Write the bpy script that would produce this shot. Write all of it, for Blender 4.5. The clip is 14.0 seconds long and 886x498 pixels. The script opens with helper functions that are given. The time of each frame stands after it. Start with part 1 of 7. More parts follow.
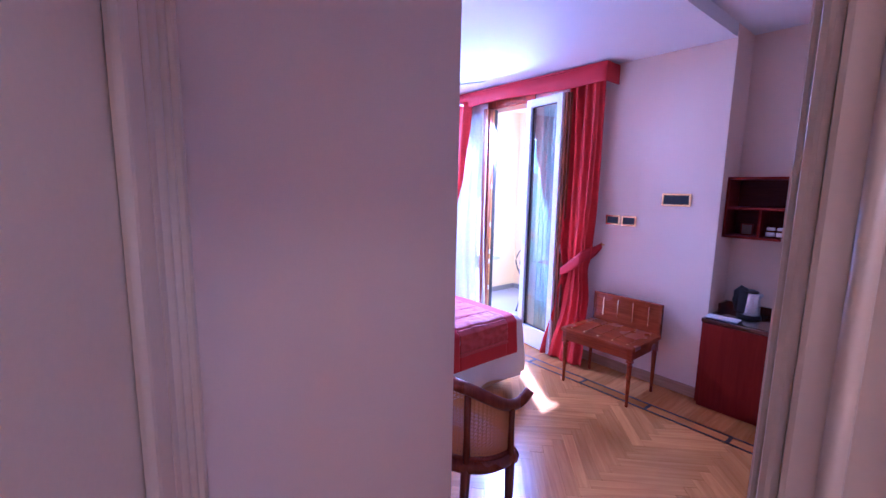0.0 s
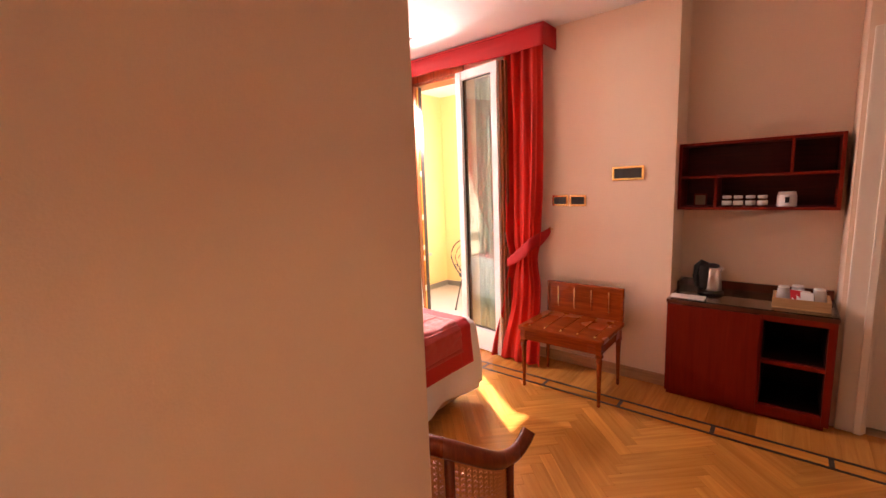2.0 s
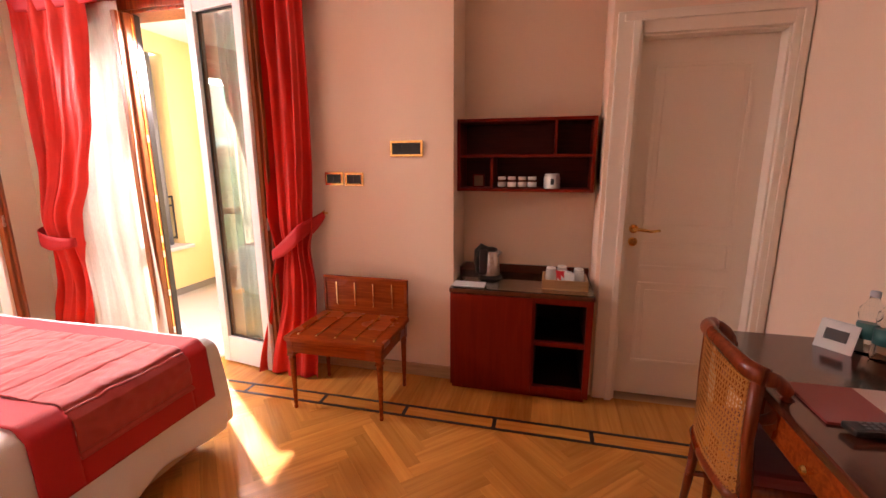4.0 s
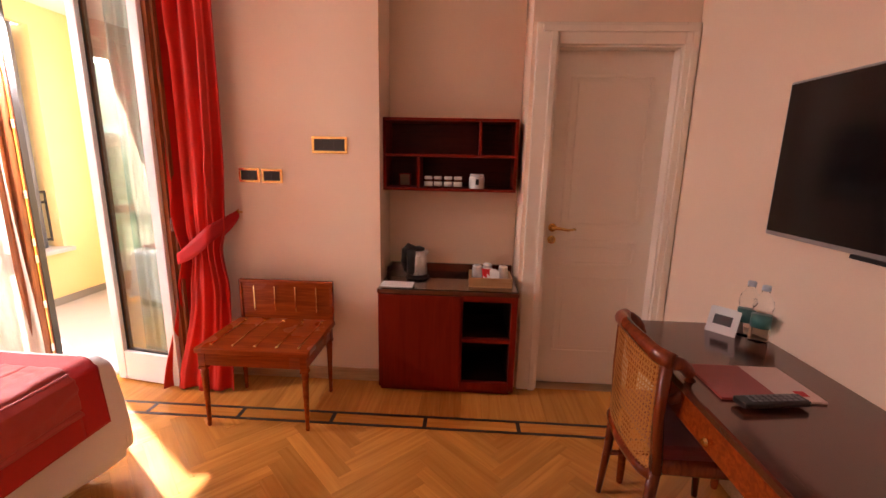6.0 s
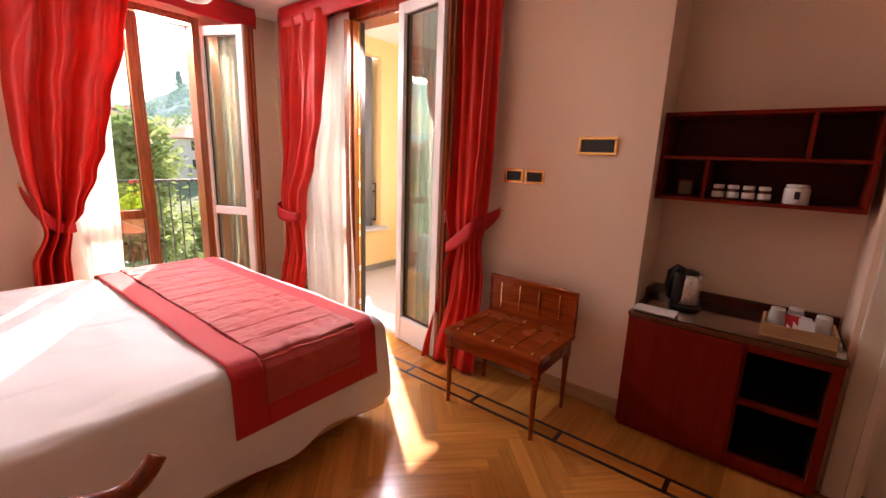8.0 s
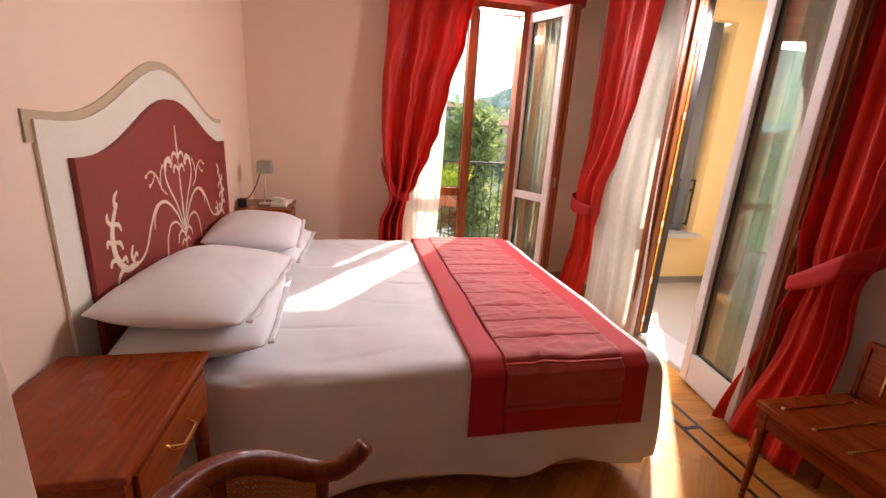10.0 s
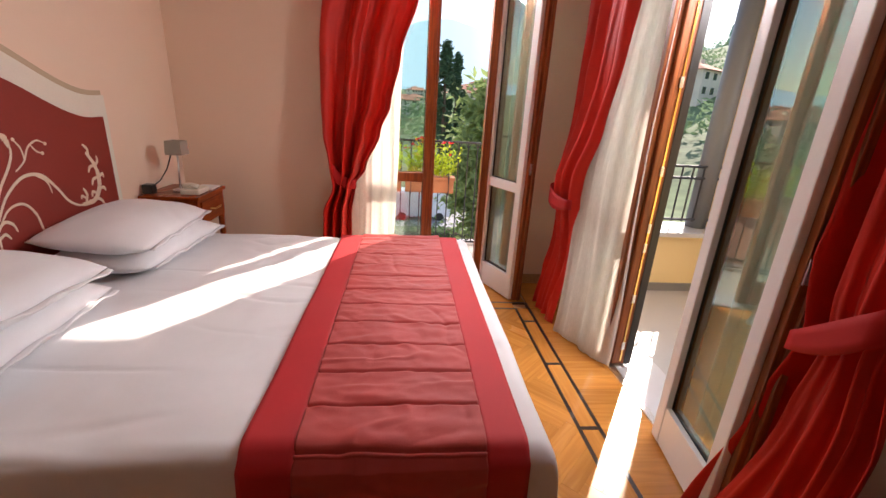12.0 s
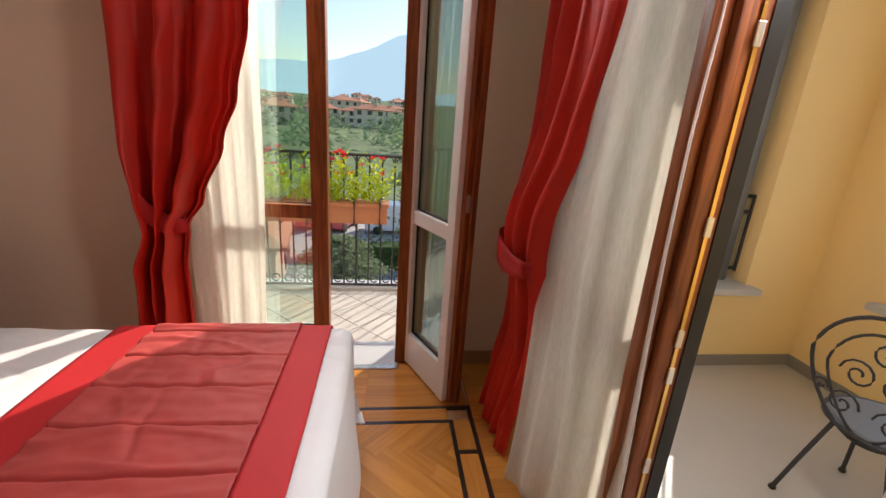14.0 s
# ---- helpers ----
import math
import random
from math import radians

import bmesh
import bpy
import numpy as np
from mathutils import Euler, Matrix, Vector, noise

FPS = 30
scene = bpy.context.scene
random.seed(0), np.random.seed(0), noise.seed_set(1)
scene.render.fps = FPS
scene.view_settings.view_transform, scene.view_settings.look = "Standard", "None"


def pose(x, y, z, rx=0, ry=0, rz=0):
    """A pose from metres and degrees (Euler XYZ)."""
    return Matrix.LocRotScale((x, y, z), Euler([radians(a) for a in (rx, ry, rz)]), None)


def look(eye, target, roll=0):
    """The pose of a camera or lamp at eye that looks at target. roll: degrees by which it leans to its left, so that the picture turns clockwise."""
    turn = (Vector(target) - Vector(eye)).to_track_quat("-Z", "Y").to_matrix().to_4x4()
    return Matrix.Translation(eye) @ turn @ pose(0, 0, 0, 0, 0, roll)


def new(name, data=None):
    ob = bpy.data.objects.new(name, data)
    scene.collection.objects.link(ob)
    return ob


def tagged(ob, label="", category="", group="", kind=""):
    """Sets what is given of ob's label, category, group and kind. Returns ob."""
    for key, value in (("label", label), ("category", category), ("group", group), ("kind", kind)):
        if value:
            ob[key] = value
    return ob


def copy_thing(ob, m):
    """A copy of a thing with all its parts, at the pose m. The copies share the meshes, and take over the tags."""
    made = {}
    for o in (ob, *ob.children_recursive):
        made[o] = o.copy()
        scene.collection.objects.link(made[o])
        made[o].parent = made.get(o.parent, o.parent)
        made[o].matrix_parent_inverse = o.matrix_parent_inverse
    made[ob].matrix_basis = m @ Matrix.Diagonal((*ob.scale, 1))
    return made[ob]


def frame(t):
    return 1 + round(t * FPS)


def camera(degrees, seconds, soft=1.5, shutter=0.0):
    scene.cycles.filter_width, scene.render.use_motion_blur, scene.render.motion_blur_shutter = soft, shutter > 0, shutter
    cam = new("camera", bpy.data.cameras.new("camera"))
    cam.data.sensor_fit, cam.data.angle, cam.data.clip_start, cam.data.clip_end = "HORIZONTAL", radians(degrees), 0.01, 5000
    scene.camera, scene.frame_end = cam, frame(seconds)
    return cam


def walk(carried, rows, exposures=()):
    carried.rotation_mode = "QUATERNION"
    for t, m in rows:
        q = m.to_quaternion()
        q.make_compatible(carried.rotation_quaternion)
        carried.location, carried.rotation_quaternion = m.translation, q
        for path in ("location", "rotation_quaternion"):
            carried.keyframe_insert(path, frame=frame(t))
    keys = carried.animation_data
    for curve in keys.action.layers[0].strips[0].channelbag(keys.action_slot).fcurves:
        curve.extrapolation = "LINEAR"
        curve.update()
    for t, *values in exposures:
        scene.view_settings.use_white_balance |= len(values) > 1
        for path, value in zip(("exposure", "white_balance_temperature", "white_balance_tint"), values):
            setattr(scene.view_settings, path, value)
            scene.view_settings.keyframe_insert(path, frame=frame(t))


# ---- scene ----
cam = camera(92.8, 14.0)
PATH = [
    (0, (0.417, 0.613, 1.547), (1.678, 2.138, 1.261), 1.0),
    (0.5, (0.415, 0.744, 1.524), (1.661, 2.280, 1.225), 1.2),
    (1, (0.467, 0.877, 1.509), (1.771, 2.362, 1.194), -0.2),
    (1.5, (0.585, 1.025, 1.472), (1.960, 2.445, 1.167), -3.1),
    (2, (0.711, 1.083, 1.451), (2.234, 2.346, 1.156), -2.3),
    (2.5, (0.867, 1.163, 1.436), (2.546, 2.207, 1.132), -1.3),
    (3, (1.018, 1.187, 1.419), (2.826, 1.972, 1.079), -0.7),
    (3.5, (1.229, 1.141, 1.415), (3.097, 1.750, 1.043), -0.1),
    (4, (1.321, 1.114, 1.406), (3.221, 1.593, 1.003), -0.2),
    (6.5, (1.342, 1.171, 1.413), (3.298, 1.256, 1.008), 1.4),
    (7, (1.417, 1.173, 1.397), (3.344, 1.515, 0.982), 0.5),
    (7.5, (1.523, 1.132, 1.406), (3.244, 2.053, 0.971), 2.4),
    (8, (1.483, 1.156, 1.401), (3.016, 2.367, 0.975), 2.1),
    (8.5, (1.431, 1.167, 1.399), (2.806, 2.555, 0.973), 2.2),
    (9, (1.498, 1.196, 1.377), (2.588, 2.815, 0.942), 1.2),
    (9.2, (1.568, 1.206, 1.372), (2.507, 2.916, 0.932), 1.8),
    (11.3, (2.155, 1.661, 1.436), (2.088, 3.559, 0.808), 2.3),
    (11.5, (2.296, 1.696, 1.401), (2.210, 3.596, 0.783), 2.2),
    (11.7, (2.353, 1.839, 1.358), (2.388, 3.740, 0.739), 1.9),
    (12, (2.501, 1.836, 1.409), (2.690, 3.720, 0.765), 3.4),
    (12.5, (2.692, 2.045, 1.421), (3.102, 3.899, 0.793), 4.8),
    (13, (2.963, 2.306, 1.368), (3.286, 4.189, 0.777), 3.9),
    (13.5, (3.074, 2.595, 1.404), (3.324, 4.482, 0.788), 4.0),
    (14, (3.029, 2.985, 1.361), (3.296, 4.878, 0.772), 4.0),
]
# the picture starts cool and magenta and settles to a warm balance
EXPOSURES = [(0.0, 2.25, 3700, 40), (0.5, 2.35, 4250, 41), (0.9, 2.4, 6000, 32), (1.3, 2.4, 7550, 29), (3.0, 2.2, 7500, 32), (4.0, 2.25, 7500, 31), (7.0, 2.25, 7350, 32), (8.0, 1.6, 7250, 30), (8.5, 1.5, 7200, 27), (9.0, 1.4, 7150, 25), (11.5, 0.8, 6950, 21), (12.5, 0.65, 6800, 17), (14.0, 0.1, 6800, 12)]
walk(cam, [(t, look(eye, target, roll)) for t, eye, target, roll in PATH], EXPOSURES)

# ---- light ----
SUN_ELEVATION, SUN_AZIMUTH = radians(34.5), math.atan2(0.58, 0.81)
world = bpy.data.worlds.new("sky")
scene.world = world
world.use_nodes = True
wn, wl = world.node_tree.nodes, world.node_tree.links
sky = wn.new("ShaderNodeTexSky")
sky.sky_type, sky.sun_disc = "NISHITA", False
sky.sun_elevation, sky.sun_rotation = SUN_ELEVATION, SUN_AZIMUTH
sky.air_density, sky.dust_density, sky.ozone_density = 1.3, 0.6, 2.5
wl.new(sky.outputs[0], wn["Background"].inputs[0])
wn["Background"].inputs[1].default_value = 0.15
sun = new("sun", bpy.data.lights.new("sun", "SUN"))
sun.data.energy, sun.data.angle, sun.data.color = 5.0, radians(0.5), (1.0, 0.93, 0.82)
sun_way = Vector((math.sin(SUN_AZIMUTH) * math.cos(SUN_ELEVATION), math.cos(SUN_AZIMUTH) * math.cos(SUN_ELEVATION), math.sin(SUN_ELEVATION)))
sun.matrix_world = look(sun_way * 20, (0, 0, 0))



def sky_lamp(name, m, width, height, power):
    """An area lamp in an opening, standing in for the sky's light."""
    lamp = new(name, bpy.data.lights.new(name, "AREA"))
    lamp.data.shape, lamp.data.size, lamp.data.size_y = "RECTANGLE", width, height
    lamp.data.energy, lamp.data.color = power, (0.95, 0.97, 1.0)
    lamp.matrix_world = m
    return lamp


sky_lamp("sky_lamp", look((2.68, 5.36, 2.33), (2.50, 4.2, 1.50)), 0.88, 0.10, 24)
sky_lamp("sky_lamp", look((6.02, 3.55, 1.58), (4.0, 3.55, 1.40)), 2.40, 2.00, 10)
sky_lamp("sky_lamp", look((4.05, 3.63, 2.10), (3.0, 3.2, 1.10)), 0.42, 0.56, 23)


# ---- materials ----
def base_mat(name):
    m = bpy.data.materials.new(name)
    m.use_nodes = True
    return m, m.node_tree.nodes, m.node_tree.links, m.node_tree.nodes["Principled BSDF"]


def paint(name, colour, rough=0.6, vary=0.06, scale=3.0, grain=120.0, bump=0.05, metal=0.0, coat=0.0, random_hue=0.0, sheen=0.0, through_light=0.0):
    """A surface with broad stains and a fine grain."""
    m, n, l, b = base_mat(name)
    tc = n.new("ShaderNodeTexCoord")
    broad, fine = n.new("ShaderNodeTexNoise"), n.new("ShaderNodeTexNoise")
    broad.inputs["Scale"].default_value, broad.inputs["Detail"].default_value = scale, 5
    fine.inputs["Scale"].default_value, fine.inputs["Detail"].default_value = grain, 3
    l.new(tc.outputs["Object"], broad.inputs["Vector"]), l.new(tc.outputs["Object"], fine.inputs["Vector"])
    add = n.new("ShaderNodeMath")
    add.operation = "ADD"
    l.new(broad.outputs[0], add.inputs[0]), l.new(fine.outputs[0], add.inputs[1])
    span = n.new("ShaderNodeMapRange")
    span.inputs["From Min"].default_value, span.inputs["From Max"].default_value = 0.6, 1.4
    span.inputs["To Min"].default_value, span.inputs["To Max"].default_value = 1 - vary, 1 + vary
    l.new(add.outputs[0], span.inputs["Value"])
    hsv = n.new("ShaderNodeHueSaturation")
    hsv.inputs["Color"].default_value = (*colour, 1)
    l.new(span.outputs[0], hsv.inputs["Value"])
    if random_hue:
        info, sp = n.new("ShaderNodeObjectInfo"), n.new("ShaderNodeMapRange")
        sp.inputs["To Min"].default_value, sp.inputs["To Max"].default_value = 1 - random_hue, 1 + random_hue
        mul = n.new("ShaderNodeMath")
        mul.operation = "MULTIPLY"
        l.new(info.outputs["Random"], sp.inputs["Value"])
        l.new(sp.outputs[0], mul.inputs[0]), l.new(span.outputs[0], mul.inputs[1]), l.new(mul.outputs[0], hsv.inputs["Value"])
    l.new(hsv.outputs[0], b.inputs["Base Color"])
    rr = n.new("ShaderNodeMapRange")
    rr.inputs["To Min"].default_value, rr.inputs["To Max"].default_value = max(0.02, rough - 0.08), min(1, rough + 0.08)
    l.new(broad.outputs[0], rr.inputs["Value"]), l.new(rr.outputs[0], b.inputs["Roughness"])
    b.inputs["Metallic"].default_value = metal
    b.inputs["Coat Weight"].default_value = coat
    b.inputs["Sheen Weight"].default_value = sheen
    if bump:
        bp = n.new("ShaderNodeBump")
        bp.inputs["Strength"].default_value, bp.inputs["Distance"].default_value = bump, 0.01
        l.new(add.outputs[0], bp.inputs["Height"]), l.new(bp.outputs[0], b.inputs["Normal"])
    if through_light:
        tr, mx = n.new("ShaderNodeBsdfTranslucent"), n.new("ShaderNodeMixShader")
        l.new(hsv.outputs[0], tr.inputs["Color"])
        mx.inputs[0].default_value = through_light
        l.new(b.outputs[0], mx.inputs[1]), l.new(tr.outputs[0], mx.inputs[2])
        l.new(mx.outputs[0], n["Material Output"].inputs["Surface"])
    return m


def timber(name, dark, light, along=(1, 0, 0), rough=0.35, coat=0.2, vary=0.12, size=1.0, gloss=0.5):
    """Wood with grain drawn out along one axis, each piece a little different."""
    m, n, l, b = base_mat(name)
    tc, mp = n.new("ShaderNodeTexCoord"), n.new("ShaderNodeMapping")
    mp.inputs["Scale"].default_value = [(2.2 if a else 34) * size for a in along]
    info = n.new("ShaderNodeObjectInfo")
    shift = n.new("ShaderNodeVectorMath")
    shift.operation = "ADD"
    spread = n.new("ShaderNodeMath")
    spread.operation, spread.inputs[1].default_value = "MULTIPLY", 17.0
    l.new(info.outputs["Random"], spread.inputs[0])
    l.new(tc.outputs["Object"], shift.inputs[0]), l.new(spread.outputs[0], shift.inputs[1])
    l.new(shift.outputs[0], mp.inputs["Vector"])
    grain, cloud = n.new("ShaderNodeTexNoise"), n.new("ShaderNodeTexNoise")
    grain.inputs["Scale"].default_value, grain.inputs["Detail"].default_value, grain.inputs["Distortion"].default_value = 1.6, 7, 1.2
    cloud.inputs["Scale"].default_value, cloud.inputs["Detail"].default_value = 2.5, 3
    l.new(mp.outputs[0], grain.inputs["Vector"]), l.new(shift.outputs[0], cloud.inputs["Vector"])
    mix = n.new("ShaderNodeMix")
    mix.data_type = "RGBA"
    mix.inputs["A"].default_value, mix.inputs["B"].default_value = (*dark, 1), (*light, 1)
    st = n.new("ShaderNodeMapRange")
    st.inputs["From Min"].default_value, st.inputs["From Max"].default_value = 0.32, 0.68
    l.new(grain.outputs[0], st.inputs["Value"]), l.new(st.outputs[0], mix.inputs["Factor"])
    hsv, sp, mul = n.new("ShaderNodeHueSaturation"), n.new("ShaderNodeMapRange"), n.new("ShaderNodeMath")
    sp.inputs["To Min"].default_value, sp.inputs["To Max"].default_value = 1 - vary, 1 + vary
    cs = n.new("ShaderNodeMapRange")
    cs.inputs["To Min"].default_value, cs.inputs["To Max"].default_value = 0.88, 1.12
    l.new(info.outputs["Random"], sp.inputs["Value"]), l.new(cloud.outputs[0], cs.inputs["Value"])
    mul.operation = "MULTIPLY"
    l.new(sp.outputs[0], mul.inputs[0]), l.new(cs.outputs[0], mul.inputs[1])
    l.new(mix.outputs["Result"], hsv.inputs["Color"]), l.new(mul.outputs[0], hsv.inputs["Value"])
    l.new(hsv.outputs[0], b.inputs["Base Color"])
    rr = n.new("ShaderNodeMapRange")
    rr.inputs["To Min"].default_value, rr.inputs["To Max"].default_value = rough - 0.06, rough + 0.1
    l.new(cloud.outputs[0], rr.inputs["Value"]), l.new(rr.outputs[0], b.inputs["Roughness"])
    b.inputs["Specular IOR Level"].default_value = gloss
    b.inputs["Coat Weight"].default_value, b.inputs["Coat Roughness"].default_value = coat, 0.12
    bp = n.new("ShaderNodeBump")
    bp.inputs["Strength"].default_value, bp.inputs["Distance"].default_value = 0.06, 0.004
    l.new(grain.outputs[0], bp.inputs["Height"]), l.new(bp.outputs[0], b.inputs["Normal"])
    return m


def fabric(name, colour, rough=0.85, weave=900.0, vary=0.08, glow=0.0, sheen=0.3):
    """Woven cloth: fine thread relief over soft mottling; glow lets light through."""
    m, n, l, b = base_mat(name)
    tc = n.new("ShaderNodeTexCoord")
    threads, cloud = n.new("ShaderNodeTexNoise"), n.new("ShaderNodeTexNoise")
    threads.inputs["Scale"].default_value, cloud.inputs["Scale"].default_value = weave, 5.0
    cloud.inputs["Detail"].default_value = 6
    l.new(tc.outputs["Object"], threads.inputs["Vector"]), l.new(tc.outputs["Object"], cloud.inputs["Vector"])
    sp, hsv = n.new("ShaderNodeMapRange"), n.new("ShaderNodeHueSaturation")
    sp.inputs["From Min"].default_value, sp.inputs["From Max"].default_value = 0.3, 0.7
    sp.inputs["To Min"].default_value, sp.inputs["To Max"].default_value = 1 - vary, 1 + vary
    hsv.inputs["Color"].default_value = (*colour, 1)
    l.new(cloud.outputs[0], sp.inputs["Value"]), l.new(sp.outputs[0], hsv.inputs["Value"]), l.new(hsv.outputs[0], b.inputs["Base Color"])
    b.inputs["Roughness"].default_value, b.inputs["Sheen Weight"].default_value = rough, sheen
    bp = n.new("ShaderNodeBump")
    bp.inputs["Strength"].default_value, bp.inputs["Distance"].default_value = 0.15, 0.002
    l.new(threads.outputs[0], bp.inputs["Height"]), l.new(bp.outputs[0], b.inputs["Normal"])
    if glow:
        tr, mx = n.new("ShaderNodeBsdfTranslucent"), n.new("ShaderNodeMixShader")
        l.new(hsv.outputs[0], tr.inputs["Color"])
        mx.inputs[0].default_value = glow
        l.new(b.outputs[0], mx.inputs[1]), l.new(tr.outputs[0], mx.inputs[2])
        l.new(mx.outputs[0], n["Material Output"].inputs["Surface"])
    return m


def sheer_cloth(name, colour, clear=0.35):
    m, n, l, b = base_mat(name)
    b.inputs["Base Color"].default_value, b.inputs["Roughness"].default_value = (*colour, 1), 0.9
    tr, tp, m1, m2 = n.new("ShaderNodeBsdfTranslucent"), n.new("ShaderNodeBsdfTransparent"), n.new("ShaderNodeMixShader"), n.new("ShaderNodeMixShader")
    tr.inputs["Color"].default_value = (*colour, 1)
    nz = n.new("ShaderNodeTexNoise")
    nz.inputs["Scale"].default_value = 60
    sp = n.new("ShaderNodeMapRange")
    sp.inputs["To Min"].default_value, sp.inputs["To Max"].default_value = clear - 0.12, clear + 0.12
    m1.inputs[0].default_value = 0.5
    l.new(nz.outputs[0], sp.inputs["Value"]), l.new(sp.outputs[0], m2.inputs[0])
    l.new(b.outputs[0], m1.inputs[1]), l.new(tr.outputs[0], m1.inputs[2])
    l.new(m1.outputs[0], m2.inputs[1]), l.new(tp.outputs[0], m2.inputs[2])
    l.new(m2.outputs[0], n["Material Output"].inputs["Surface"])
    return m


def pane_glass(name, tint=(1, 1, 1), ior=1.5):
    """Clear, faintly soiled glass."""
    m, n, l, b = base_mat(name)
    gl, nz, rr = n.new("ShaderNodeBsdfGlass"), n.new("ShaderNodeTexNoise"), n.new("ShaderNodeMapRange")
    nz.inputs["Scale"].default_value = 6
    rr.inputs["To Min"].default_value, rr.inputs["To Max"].default_value = 0.0, 0.012
    l.new(nz.outputs[0], rr.inputs["Value"]), l.new(rr.outputs[0], gl.inputs["Roughness"])
    gl.inputs["Color"].default_value, gl.inputs["IOR"].default_value = (*tint, 1), ior
    l.new(gl.outputs[0], n["Material Output"].inputs["Surface"])
    return m


def plain(name, colour, rough=0.4, metal=0.0, alpha_glass=0.0, emit=0.0):
    m, n, l, b = base_mat(name)
    nz, rr = n.new("ShaderNodeTexNoise"), n.new("ShaderNodeMapRange")
    nz.inputs["Scale"].default_value = 25
    rr.inputs["To Min"].default_value, rr.inputs["To Max"].default_value = max(0.02, rough - 0.06), rough + 0.06
    l.new(nz.outputs[0], rr.inputs["Value"]), l.new(rr.outputs[0], b.inputs["Roughness"])
    b.inputs["Base Color"].default_value, b.inputs["Metallic"].default_value = (*colour, 1), metal
    b.inputs["Transmission Weight"].default_value = alpha_glass
    return m


M_WALL = paint("wall_paint", (0.82, 0.625, 0.475), 0.75, 0.025, 1.5, 260, 0.06)
M_CEIL = paint("ceiling_paint", (0.82, 0.80, 0.78), 0.8, 0.02, 1.5, 200, 0.04)
M_WHITE = paint("white_lacquer", (0.80, 0.70, 0.59), 0.38, 0.02, 2, 90, 0.02, coat=0.15)
M_LEAFWHITE = paint("white_outer_paint", (0.80, 0.80, 0.79), 0.35, 0.02, 3, 90, 0.02)
M_PLANK = timber("oak_plank", (0.50, 0.195, 0.038), (0.63, 0.275, 0.060), (1, 0, 0), 0.22, 0.18, 0.15, 0.5, 0.35)
M_INLAY = timber("dark_inlay", (0.02, 0.012, 0.008), (0.045, 0.025, 0.015), (0, 1, 0), 0.3, 0.2)
M_SKIRT = timber("oak_skirting", (0.36, 0.20, 0.09), (0.48, 0.29, 0.15), (0, 1, 0), 0.35, 0.1)
M_MAHOG = timber("mahogany_veneer", (0.15, 0.009, 0.003), (0.20, 0.015, 0.005), (0, 0, 1), 0.45, 0.0, 0.05, 0.5, 0.10)
M_CHERRY = timber("cherry_wood", (0.19, 0.028, 0.005), (0.32, 0.058, 0.010), (0, 1, 0), 0.24, 0.14, 0.06, 1.0, 0.15)
M_CHAIRWOOD = timber("walnut_frame", (0.13, 0.020, 0.006), (0.22, 0.041, 0.011), (0, 0, 1), 0.25, 0.25, 0.05, 1.0, 0.3)
M_FRAMEWOOD = timber("window_wood", (0.15, 0.036, 0.008), (0.34, 0.094, 0.018), (0, 0, 1), 0.38, 0.12, 0.06)
M_DESK = timber("desk_mahogany", (0.072, 0.017, 0.009), (0.094, 0.024, 0.012), (1, 0, 0), 0.13, 0.7, 0.03, 0.4)
M_RED = fabric("red_curtain_cloth", (0.66, 0.021, 0.009), 0.55, 700, 0.1, 0.18, 0.0)
M_PELMET = fabric("crimson_pelmet_cloth", (0.46, 0.006, 0.008), 0.7, 700, 0.08, 0.0, 0.0)
M_SHEER = sheer_cloth("sheer_voile", (0.92, 0.90, 0.85), 0.2)
M_LEAFSHEER = sheer_cloth("leaf_voile", (0.80, 0.86, 0.80), 0.5)
M_LINEN = fabric("white_linen", (0.78, 0.765, 0.775), 0.85, 1100, 0.03, 0.0, 0.2)
M_RUNNER = fabric("runner_quilt", (0.46, 0.052, 0.046), 0.6, 900, 0.1, 0.0, 0.05)
M_BORDER = fabric("runner_border", (0.50, 0.013, 0.018), 0.65, 900, 0.06, 0.0, 0.0)
M_BEDBASE = fabric("beige_bed_base", (0.52, 0.37, 0.19), 0.85, 500)
M_GLASS = pane_glass("window_glass", (0.88, 0.97, 0.92), 2.0)
M_SHEETGLASS = pane_glass("sheet_glass", (0.99, 0.99, 0.98), 1.4)
M_BRASS = plain("polished_brass", (0.83, 0.55, 0.2), 0.22, 1.0)
M_BLACK = plain("black_plastic", (0.012, 0.012, 0.013), 0.35)
M_STEEL = plain("brushed_steel", (0.7, 0.7, 0.7), 0.28, 1.0)
M_IRON = plain("dark_iron", (0.06, 0.06, 0.065), 0.45, 0.6)
M_YELLOW = paint("ochre_plaster", (0.86, 0.66, 0.34), 0.85, 0.04, 1.2, 150, 0.15)
M_LOGGIA = paint("grey_stone_tiles", (0.50, 0.49, 0.48), 0.22, 0.03, 2.5, 80, 0.03)
M_SKIRTSTONE = paint("dark_stone_skirting", (0.24, 0.23, 0.22), 0.4, 0.05, 4, 100, 0.03)
M_SILL = paint("grey_stone_sill", (0.52, 0.52, 0.53), 0.35, 0.05, 6, 120, 0.04)
M_GREY = paint("grey_metal_paint", (0.16, 0.17, 0.19), 0.45, 0.05, 4, 100, 0.02)
M_DARKRED = paint("headboard_red", (0.25, 0.027, 0.017), 0.6, 0.07, 4, 160, 0.05)
M_OPAL = plain("lit_opal_glass", (0.85, 0.80, 0.70), 0.3)
opal = M_OPAL.node_tree.nodes["Principled BSDF"]
opal.inputs["Emission Color"].default_value, opal.inputs["Emission Strength"].default_value = (1.0, 0.70, 0.42, 1), 8.5
